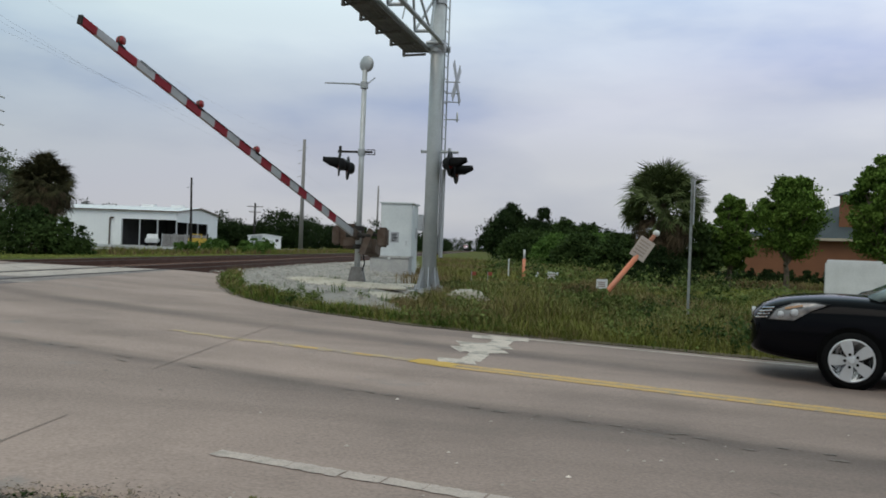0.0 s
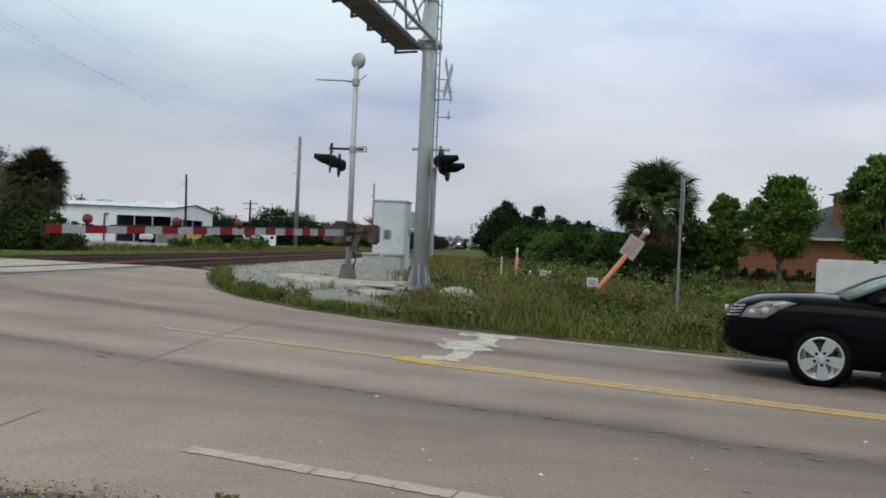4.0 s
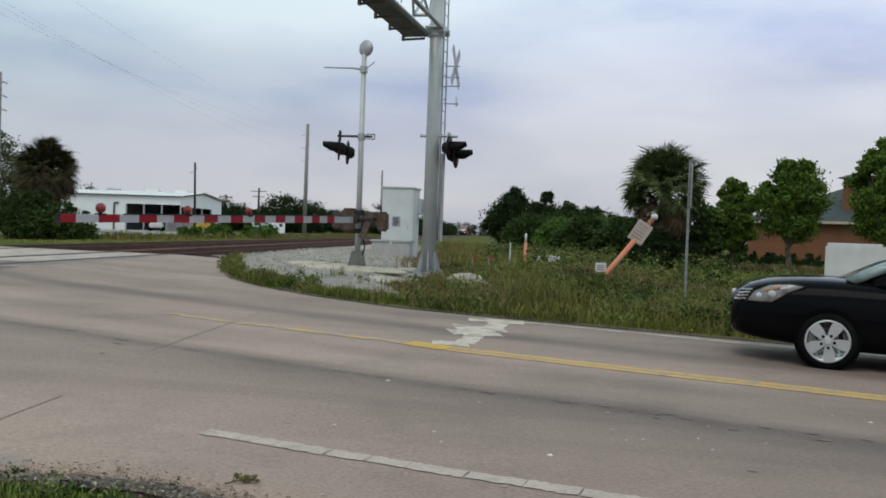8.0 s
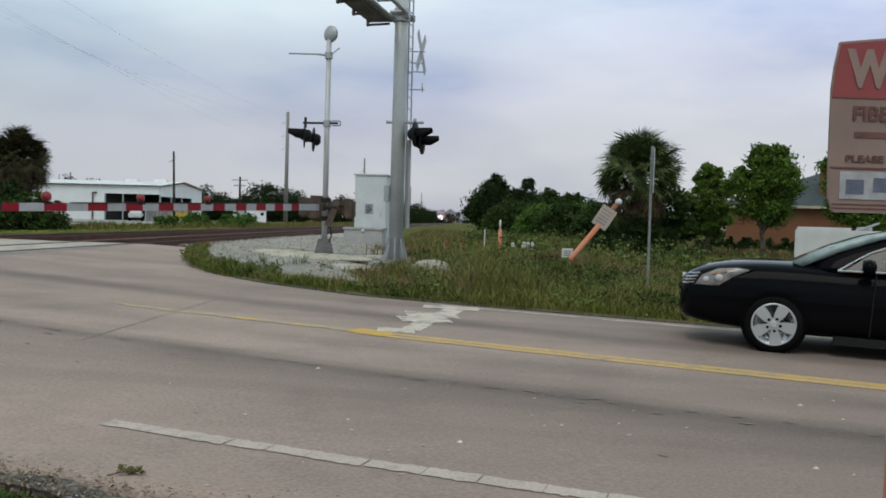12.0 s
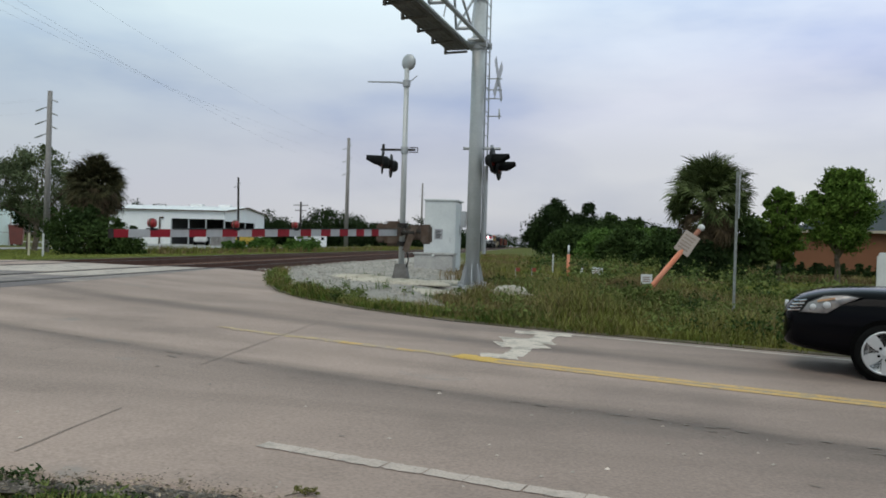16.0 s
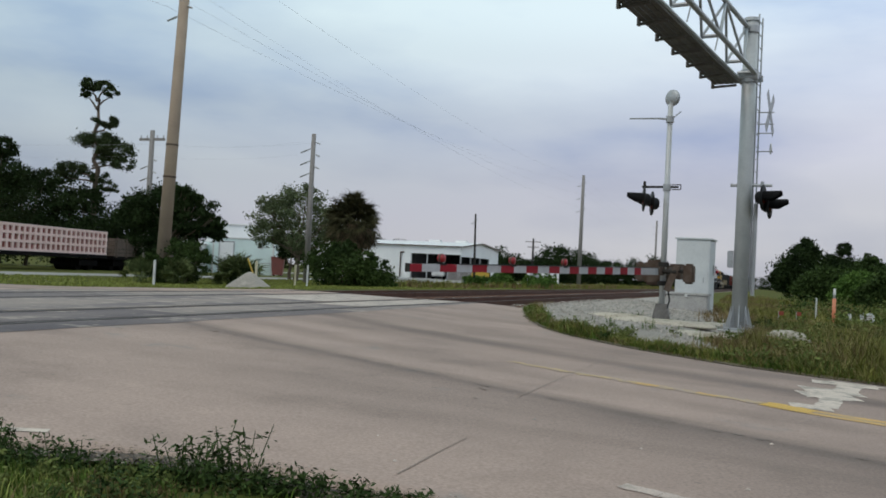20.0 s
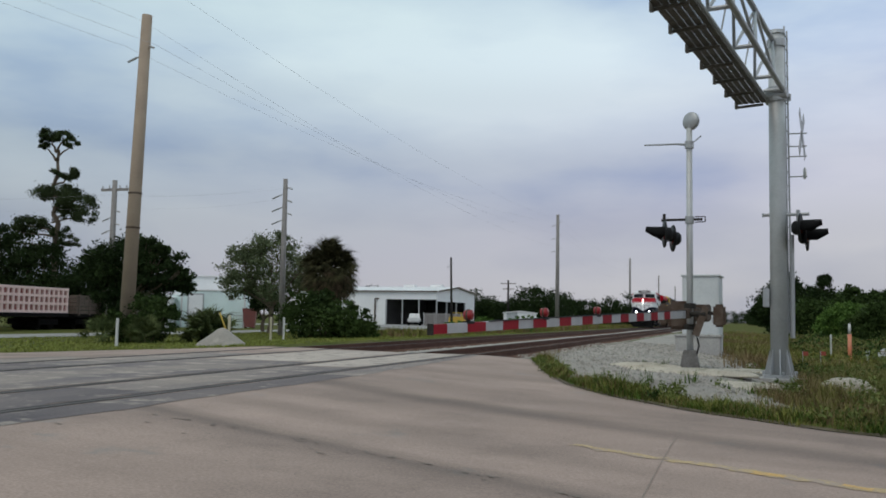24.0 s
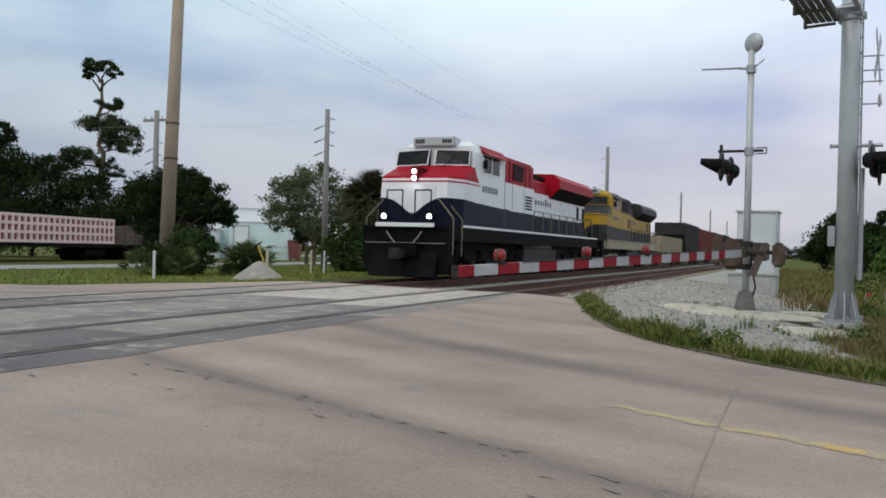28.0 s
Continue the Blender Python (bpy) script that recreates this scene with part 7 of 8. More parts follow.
blades("dry_trackside_grass", "dry brown grass along the tracks", strip[1900:], 0.25, 0.6, 0.05, GRASSDRY, 18, 5)
def weed(at, h, spread, n, seed):
    """A leafy weed: thin stems with many small leaves."""
    rw = random.Random(seed)
    t = thing("roadside_weed", "leafy green weeds at the near road edge", "weed", pose(at[0], at[1], lie(at[0]) - 0.05), "roadside weeds")
    bm, lv, lf = bmesh.new(), [], []
    for k in range(n):
        a, hh, q = rw.uniform(0, 6.28), h * rw.uniform(0.45, 1.0), spread * rw.random() ** 0.6
        bx, by = math.cos(a) * q, math.sin(a) * q * 0.5
        ex, ey = bx + rw.uniform(-0.1, 0.1), by + rw.uniform(-0.06, 0.06)
        limb(bm, (bx, by, -0.05), (ex, ey, hh), 0.004, 0.002, rw, 3)
        for _ in range(34):
            f = rw.uniform(0.1, 1)
            p = Vector((bx + (ex - bx) * f + rw.gauss(0, 0.03), by + (ey - by) * f + rw.gauss(0, 0.03), hh * f + rw.uniform(-0.02, 0.02)))
            d = Vector((rw.uniform(-1, 1), rw.uniform(-1, 1), rw.uniform(-0.3, 0.7))).normalized() * rw.uniform(0.012, 0.028)
            e2 = d.cross(Vector((rw.uniform(-1, 1), rw.uniform(-1, 1), 1))).normalized() * 0.008
            i = len(lv)
            lv += [p - d, p - e2, p + d, p + e2]
            lf.append((i, i + 1, i + 2, i + 3))
    tagged(part("stems", bm, LEAF_BUSH, t), kind="stuff")
    tagged(raw("leaves", lv, lf, LEAF_BUSH, t), kind="stuff")
for k, (x, y, h, sp, n) in enumerate(((-3.95, 3.65, 0.3, 0.3, 26), (-4.4, 3.75, 0.3, 0.3, 22), (-3.45, 3.8, 0.2, 0.28, 22), (-3.2, 3.95, 0.38, 0.2, 22), (-3.05, 4.1, 0.5, 0.14, 9), (-2.8, 4.1, 0.22, 0.22, 22), (-2.5, 4.2, 0.18, 0.22, 20), (-2.2, 4.28, 0.14, 0.2, 16), (-3.3, 3.4, 0.22, 0.4, 26), (-2.7, 3.55, 0.16, 0.4, 24), (-4.9, 3.6, 0.25, 0.4, 20), (-1.85, 4.2, 0.1, 0.25, 14), (-1.5, 4.1, 0.09, 0.25, 12), (-2.0, 3.8, 0.12, 0.35, 16))):
    weed((x, y), h * 0.72, sp, n, 200 + k)

# loose stones on the gravel apron
V, F = [], []
for _ in range(9000):
    y = nr.uniform(15.5, 40)
    x = nr.uniform(-8.0, -0.9)
    if not ballast_keep(x, y) and not (20.6 < y < 24.5 and x < -1.2):
        continue
    s = nr.uniform(0.015, 0.042) * (1.7 if nr.rand() < 0.05 else 1)
    z = max(ballast_z(x, y) if ballast_keep(x, y) else 0, ground_z(x, y)) + s * 0.3
    i = len(V)
    q = nr.uniform(0.6, 1.2, 6) * s
    V += [(x + q[0], y, z), (x, y + q[1], z), (x - q[2], y, z), (x, y - q[3], z), (x, y, z + q[4] * 0.8), (x, y, z - q[5])]
    F += [(i, i + 1, i + 4), (i + 1, i + 2, i + 4), (i + 2, i + 3, i + 4), (i + 3, i, i + 4)]
tagged(raw("loose_stones", V, F, STONE), "loose crushed stones round the signal masts", "stones", kind="stuff")
V, F = [], []
for _ in range(220):
    x = nr.uniform(-7, 4)
    y = near_edge(x) + nr.normal(scale=0.16)
    s = nr.uniform(0.004, 0.011)
    i = len(V)
    z = lie(x) + s * 0.3
    V += [(x + s, y, z), (x, y + s, z), (x - s, y, z), (x, y - s, z), (x, y, z + s * 0.7)]
    F += [(i, i + 1, i + 4), (i + 1, i + 2, i + 4), (i + 2, i + 3, i + 4), (i + 3, i, i + 4)]
tagged(raw("road_grit", V, F, mat("pale_grit", (0.5, 0.44, 0.38), (0.34, 0.28, 0.23))), "pale grit along the near road edge", "grit", kind="stuff")
V, F = [], []
for _ in range(1100):
    x = nr.uniform(-7, 0.8)
    y = near_edge(x) + 0.05 + nr.normal(scale=0.1) + 0.1 * math.sin(x * 3.1)
    s = nr.uniform(0.0025, 0.007)
    i = len(V)
    z = max(lie(x), ground_z(x, y)) + s * 0.2
    V += [(x + s * 1.5, y, z), (x, y + s, z), (x - s * 1.5, y, z), (x, y - s, z), (x, y, z + s * 0.6)]
    F += [(i, i + 1, i + 4), (i + 1, i + 2, i + 4), (i + 2, i + 3, i + 4), (i + 3, i, i + 4)]
tagged(raw("soil_crumbs", V, F, mat("dark_soil", (0.19, 0.152, 0.118), (0.12, 0.098, 0.076))), "dark crumbly soil spilled along the near road edge", "soil", kind="stuff")
V, F = [], []
for _ in range(5200):
    x = nr.uniform(-6.8, 1.0)
    y = near_edge(x) + 0.1 * math.sin(x * 3.1) - 0.06 + nr.normal(scale=0.09)
    z = lie(x) + 0.012 + 0.018 * nr.rand()
    a, c = nr.uniform(0, 6.28), nr.uniform(0.004, 0.016)
    d, e = (math.cos(a) * c, math.sin(a) * c, nr.uniform(-0.4, 0.7) * c), (-math.sin(a) * c * 0.45, math.cos(a) * c * 0.45, nr.uniform(-0.3, 0.3) * c)
    i = len(V)
    V += [(x - d[0], y - d[1], z - d[2]), (x - e[0], y - e[1], z - e[2]), (x + d[0], y + d[1], z + d[2]), (x + e[0], y + e[1], z + e[2])]
    F.append((i, i + 1, i + 2, i + 3))
tagged(raw("leaf_litter", V, F, mat("dead_leaf_litter", (0.1, 0.075, 0.05), (0.3, 0.23, 0.16), 5, 0.9, 0, 0, 20, island=0.6)), "dead leaf litter and chips along the near road edge", "litter", kind="stuff")
def mound(name, label, at, rx, ry, h, material, seed, category):
    bm = bmesh.new()
    bmesh.ops.create_icosphere(bm, subdivisions=4, radius=1.0)
    for v in bm.verts:
        k = 1 + 0.18 * noise.noise(v.co * 2.2 + Vector((seed, 0, 0))) + 0.05 * noise.noise(v.co * 9)
        v.co = Vector((v.co.x * rx * k, v.co.y * ry * k, max(-0.05, v.co.z * h * k)))
    ob = link(name, bm, material, None, "", True)
    ob.matrix_basis = pose(*at)
    return tagged(ob, label, category)
SAND = mat("pale_sandy_gravel", (0.54, 0.48, 0.385), (0.43, 0.38, 0.31), 1.5, 0.95, 0, 0.6, 30, wear=(0.25, 0.24, 0.17), wear_at=0.6)
mound("rock", "pale flat rock in the verge grass", (-0.25, 19.9, 0.1), 0.5, 0.34, 0.27, mat("smooth_pale_rock", (0.42, 0.375, 0.31), (0.33, 0.295, 0.245), 3, 0.9, 0, 0.3, 25), 3, "rock")
mound("gravel_apron", "low heap of crushed stone round the mast foot", (-3.2, 23.3, 0.12), 1.9, 1.2, 0.16, STONE, 9, "gravel")
for k, (x, y, rx, ry) in enumerate(((-3.2, 21.5, 1.5, 0.6), (-2.1, 20.1, 1.4, 0.5), (-2.0, 24.0, 1.3, 0.9), (-4.1, 22.4, 0.8, 0.6))):
    mound("sand_patch", "pale sandy patch among the gravel and grass", (x, y, ballast_z(x, y) - 0.02), rx, ry, 0.11, SAND, 20 + k, "sand")
tufts = [(nr.uniform(-5.2, -0.8), nr.uniform(18.2, 24.5), nr.uniform(0.4, 0.9)) for _ in range(70)] + [(nr.uniform(-4.6, -0.6), nr.uniform(17.6, 20.6), nr.uniform(0.6, 1.3)) for _ in range(60)]
blades("gravel_weeds", "thin weeds growing through the gravel", [p for p in tufts if noise.noise((p[0] * 1.1, p[1] * 1.1, 8)) > (0.12 if p[1] > far_edge(p[0]) + 2.6 else -0.05)], 0.08, 0.26, 0.014, GRASSDEEP, 14, 7, lambda x, y: max(ground_z(x, y), ballast_z(x, y)))
def cone_pile():
    bm = bmesh.new()
    rings = []
    for j, (r, z) in enumerate(((1.0, -0.05), (0.72, 0.16), (0.45, 0.36), (0.2, 0.55), (0.05, 0.63))):
        rings.append([bm.verts.new((r * math.cos(i * 0.2618) * (1 + 0.08 * noise.noise((i, j, 1.5))), r * math.sin(i * 0.2618) * (1 + 0.08 * noise.noise((i, j, 4.5))), z)) for i in range(24)])
    for a, b in zip(rings, rings[1:]):
        for i in range(24):
            bm.faces.new((a[i], a[(i + 1) % 24], b[(i + 1) % 24], b[i]))
    bm.faces.new(rings[-1])
    ob = link("gravel_cone", bm, GRAVEL, None, "", True)
    ob.matrix_basis = pose(-19.2, 29.5, lie(-19.2) - 0.02)
    return tagged(ob, "small cone of grey gravel at the road edge", "gravel pile")
cone_pile()

# ---- poles and wires ----
def utility_pole(label, at, h, r, material, arms=(), side=1, lean=0.0, name="utility_pole"):
    t = thing(name, label, "utility pole", pose(at[0], at[1], at[2], 0, lean, 0))
    part("pole", R(((0, 0, -0.3), (0, 0, h), r, r * 0.7), seg=14), material, t, "", True)
    for z, w in arms:
        if w > 0:
            for u, dz in ((-w, -0.3), (w * 0.55, 0.12)):
                part("insulator_arm", R(((u, 0, z + dz - abs(u) * 0.35), (0, 0, z + dz), 0.028, 0.034), ((u * 0.55, 0, z + dz - abs(u) * 0.19), (u * 1.18, 0, z + dz - abs(u) * 0.42), 0.05, 0.045), seg=6), GALV, t)
        else:
            part("cross_arm", B((w, -w, -0.06, 0.06, z - 0.08, z + 0.08)), WOODPOLE, t)
            for s in (-0.9, -0.4, 0.4, 0.9):
                part("insulator", R(((s * -w, 0, z + 0.08), (s * -w, 0, z + 0.26), 0.05, 0.04), seg=8), GALV, t)
    return t
bp = utility_pole("tall tan concrete utility pole with steel bands", (-26.42, 33.58, 0), 14.0, 0.31, CONCPOLE, ((12.6, 0.7), ), lean=1.6)
part("band", R(((0, 0, 4.82), (0, 0, 4.9), 0.295, 0.295), seg=14), RUSTBROWN, bp, "rusty steel band")
part("band", R(((0, 0, 6.28), (0, 0, 6.36), 0.285, 0.285), seg=14), RUSTBROWN, bp, "rusty steel band")
utility_pole("grey wooden utility pole with angled insulators", (-28.7, 51.1, 0), 9.7, 0.2, WOODPOLE, ((9.1, 0.75), (8.3, 0.75), (7.5, 0.75)))
utility_pole("wooden utility pole with a cross arm", (-39.5, 48.7, 0), 9.6, 0.22, WOODPOLE, ((9.0, -1.0), (7.6, 0.7), (6.8, 0.7), (6.0, 0.7)))
utility_pole("slim dark utility pole before the warehouse", (-37.4, 112.4, 0), 9.1, 0.17, DARKIRON, ((8.3, 0.5), ), lean=-1.5)
utility_pole("tall wooden utility pole beside the railway", (-28.5, 137.5, 0), 17.4, 0.34, WOODPOLE, ((16.2, 0.8), (14.2, 0.8), (12.2, 0.8)))
for x, y, h in ((-29.05, 238.6, 17.5), (-29.3, 330, 17.5), (-29.5, 420, 17.0), (-29.6, 510, 17.0)):
    utility_pole("distant wooden utility pole beside the railway", (x, y, 0), h, 0.32, WOODPOLE, ((h - 1.2, 0.8), (h - 3, 0.8)))
utility_pole("short utility pole with a transformer behind the warehouse", (-46.5, 178, 0), 9.0, 0.25, DARKIRON, ((8.3, -1.6), (7.2, -1.2)))
def wire(p0, p1, sag, parent, r=0.0045):
    bm = bmesh.new()
    p0, p1 = Vector(p0), Vector(p1)
    prev = p0
    for i in range(1, 15):
        f = i / 14
        p = p0.lerp(p1, f) - Vector((0, 0, sag * 4 * f * (1 - f)))
        rod(bm, prev, p, r, r, 4, False)
        prev = p
    tagged(part("wire", bm, WIRE, parent), kind="stuff")
wires = thing("overhead_wires", "thin overhead power wires strung along the railway", "wires")
for dx, z0, z1 in ((-0.7, 12.7, 16.3), (0.7, 12.7, 14.3), (0.0, 13.8, 12.3), (0.7, 15.5, 16.4)):
    wire((-26.3 + dx, 33.6, z0), (-28.5 + dx, 137.5, z1), 1.4, wires)
    wire((-28.5 + dx, 137.5, z1), (-29.05 + dx, 238.6, z1), 1.5, wires)
    wire((-26.3 + dx, 33.6, z0), (-27 + dx, -40, z0), 1.2, wires)
for dx, z in ((-0.75, 9.2), (0.75, 9.2), (-0.75, 8.4)):
    wire((-28.7 + dx, 51.1, z), (-39.5 + dx, 48.7, z - 0.5), 0.3, wires, 0.0025)
    wire((-39.5 + dx, 48.7, z - 0.5), (-75, 38, z), 0.8, wires, 0.003)

# ---- buildings ----
CLADW = mat("white_metal_cladding", (0.8, 0.81, 0.82), (0.75, 0.76, 0.77), 0.5, 0.5, 0, 0.05, 8, wear=(0.44, 0.43, 0.42), wear_at=0.7, grain=0.07)
ROOFW = mat("pale_metal_roof", (0.8, 0.8, 0.8), (0.72, 0.72, 0.72), 0.4, 0.5, 0.1, 0.05, 8, grain=0.07)
SHADEIN = mat("interior_shade", (0.03, 0.03, 0.032), (0.045, 0.045, 0.045), 1, 0.9, 0, 0, 10)
TANWALL = mat("tan_orange_stucco", (0.2, 0.082, 0.038), (0.165, 0.066, 0.031), 0.5, 0.85, 0, 0.2, 18, grain=0.07)
TEALROOF = mat("dark_teal_roof", (0.035, 0.045, 0.05), (0.05, 0.06, 0.065), 0.8, 0.75, 0, 0.2, 12)
def warehouse():
    """A wide metal building, open at one corner, with a low gabled end."""
    t = thing("warehouse", "long white metal warehouse with a wide dark opening", "warehouse", pose(-44.29, 126.2, 0, 0, 0, -4))
    L, D, H, UP = 24.0, 15.6, 5.0, 0.75
    mid = D / 2
    part("front_wall", B((-L, -8.2, -0.1, 0.1, 0, H), (-8.2, 0, -0.1, 0.1, 3.85, H)), CLADW, t, "white clad front wall")
    part("gable_wall", joined(prism([(0, 3.6), (D, 3.6), (D, H), (mid, H + UP), (0, H)], 0.02, 0.2, "x"), B((0.02, 0.2, 11.6, D, 0, 3.6))), CLADW, t, "white gable end")
    part("roof", joined(prism([(-0.4, H), (mid, H + UP + 0.1), (mid, H + UP + 0.22), (-0.4, H + 0.14)], -L, 0.5, "x"), prism([(mid, H + UP + 0.1), (D + 0.4, H), (D + 0.4, H + 0.14), (mid, H + UP + 0.22)], -L, 0.5, "x")), ROOFW, t, "pale metal roof")
    for x in (-7.2, -2.6):
        part("ridge_vent", prism([(mid - 0.6, H + UP), (mid + 0.6, H + UP), (mid + 0.5, H + UP + 0.55), (mid - 0.5, H + UP + 0.55)], x - 1.5, x + 0.4, "x"), ROOFW, t, "low white roof vent")
    # shade behind the opening is put into these near-black walls
    part("back_wall", B((-L, 0, D - 0.1, D + 0.1, 0, H - 0.1)), SHADEIN, t)
    part("partition", B((-8.3, -8.2, 0.1, D - 0.1, 0, H - 0.1)), SHADEIN, t, "inner wall painted dark for the hall's shade")
    part("far_side", B((-L - 0.1, -L, 0, D, 0, H)), CLADW, t)
    part("floor_slab", B((-L, 0, 0.2, D, -0.1, 0.06)), CONC, t)
    for x, y in ((-8.1, -0.05), (-5.4, -0.05), (-2.7, -0.05), (0.1, 0.0), (0.1, 3.9), (0.1, 7.8), (0.1, 11.5)):
        part("post", B((x - 0.09, x + 0.09, y - 0.09, y + 0.09, 0, 3.85 if y <= 0 else 3.6)), GALV, t)
    part("downpipe", R(((-9.9, -0.25, 0), (-9.9, -0.25, 3.9), 0.11, 0.11), ((-9.9, -0.25, 3.9), (-9.3, -0.25, 3.95), 0.11, 0.11), seg=8), RUSTBROWN, t)
    for k in range(30):
        x = -L + 0.4 + k * 0.5
        part("seam", B((x, x + 0.04, -0.13, -0.1, 0.1, H - 0.1)), CLADW, t)
    part("eave_gutter", B((-L, 0.4, -0.5, -0.38, H - 0.02, H + 0.14)), RUSTBROWN, t, "dark eave gutter")
    for k in range(2):
        g = prism([(-0.4 + k * (D + 0.8), H - 0.04), (mid, H + UP + 0.05), (mid, H + UP + 0.24), (-0.4 + k * (D + 0.8), H + 0.15)], 0.5, 0.56, "x")
        part("barge_board", g, RUSTBROWN, t, "dark edge trim of the gable")
    for k in range(20):
        x = -L + 1.0 + k * 1.2
        part("roof_seam", prism([(-0.4, H + 0.14), (mid, H + UP + 0.22), (mid, H + UP + 0.27), (-0.4, H + 0.19)], x, x + 0.05, "x"), ROOFW, t)
    return t
def yard_fence():
    """Grey slatted fence panels before the warehouse opening."""
    t = thing("yard_fence", "weathered grey slatted fence before the warehouse", "fence", pose(-43.6, 119.0, 0, 0, 0, 28))
    for k in range(5):
        part("post", B((k * 1.5 - 0.05, k * 1.5 + 0.05, -0.05, 0.05, 0, 1.9)), GALV, t)
    for z in (0.35, 1.65):
        part("rail", B((0, 6.0, -0.03, 0.03, z - 0.04, z + 0.04)), GALV, t)
    for k in range(28):
        part("slat", B((0.06 + k * 0.213, 0.24 + k * 0.213, -0.055, -0.034, 0.1, 1.8)), WOODPOLE, t)
    return t
yard_fence()
warehouse()
def truck_white():
    t = thing("pickup_truck", "white pickup parked before the warehouse", "truck", pose(-46.8, 124.0, 0, 0, 0, 108))
    part("body", B((-2.6, 2.6, -0.9, 0.9, 0.5, 1.15), bevel=0.12), WHITEP, t)
    part("cab", loft([[(-0.9, -0.8, 1.1), (1.3, -0.8, 1.1), (1.3, 0.8, 1.1), (-0.9, 0.8, 1.1)], [(-0.5, -0.7, 1.75), (0.7, -0.7, 1.75), (0.7, 0.7, 1.75), (-0.5, 0.7, 1.75)]]), WHITEP, t)
    part("window", B((-0.4, 0.7, -0.79, -0.75, 1.2, 1.6)), DARKGLASS, t)
    for x in (-1.7, 1.7):
        for y0 in (-0.95, 0.7):
            part("wheel", R(((x, y0, 0.38), (x, y0 + 0.25, 0.38), 0.38, 0.38), seg=16), RUBBER, t)
    return t
truck_white()
YMACH = mat("machine_yellow", (0.5, 0.33, 0.03), (0.42, 0.28, 0.04), 2, 0.5, 0, 0, 10, grain=0.07)
def yellow_machine():
    t = thing("forklift", "yellow forklift beside the warehouse", "forklift", pose(-37.6, 115.6, 0, 0, 0, 20))
    part("body", B((-1.2, 1.2, -0.7, 0.7, 0.4, 1.4), bevel=0.1), YMACH, t)
    part("canopy", joined(B((-0.9, 0.5, -0.6, 0.6, 1.85, 1.95)), R(((-0.9, -0.6, 1.3), (-0.9, -0.6, 1.86), 0.05, 0.05), ((0.5, -0.6, 1.3), (0.5, -0.6, 1.86), 0.05, 0.05), ((-0.9, 0.6, 1.3), (-0.9, 0.6, 1.86), 0.05, 0.05), ((0.5, 0.6, 1.3), (0.5, 0.6, 1.86), 0.05, 0.05))), YMACH, t)
    part("mast", B((1.2, 1.35, -0.5, -0.35, 0.1, 2.0), (1.2, 1.35, 0.35, 0.5, 0.1, 2.0)), DARKIRON, t)
    for x in (-0.8, 0.8):
        part("wheel", R(((x, -0.8, 0.4), (x, 0.8, 0.4), 0.4, 0.4), seg=16), RUBBER, t)
yellow_machine()
def shed(label, at, w, d, h, yaw, ridge=0.9, roof=ROOFW, wall=CLADW, doors=1):
    t = thing("shed", label, "building", pose(*at, 0, 0, yaw))
    part("wall", prism([(-w / 2, 0), (w / 2, 0), (w / 2, h), (0, h + ridge), (-w / 2, h)], 0, d, "y"), wall, t)
    part("roof", joined(prism([(-w / 2 - 0.2, h - 0.05), (0, h + ridge), (0, h + ridge + 0.12), (-w / 2 - 0.2, h + 0.07)], -0.2, d + 0.2, "y"), prism([(w / 2 + 0.2, h - 0.05), (0, h + ridge), (0, h + ridge + 0.12), (w / 2 + 0.2, h + 0.07)], -0.2, d + 0.2, "y")), roof, t)
    for k in range(doors):
        x = -w * 0.25 + k * w * 0.4
        f = part("door", B((x - 0.9, x + 0.9, -0.05, -0.004, 0.05, 2.3)), mat("pale_door", (0.45, 0.48, 0.5)), t)
        part("door_frame", B((x - 1.0, x + 1.0, -0.07, -0.004, 2.3, 2.42)), WHITEP, f)
    part("window", B((w * 0.33, w * 0.33 + 0.5, -0.04, -0.004, h - 0.9, h - 0.4)), DARKGLASS, t)
    return t
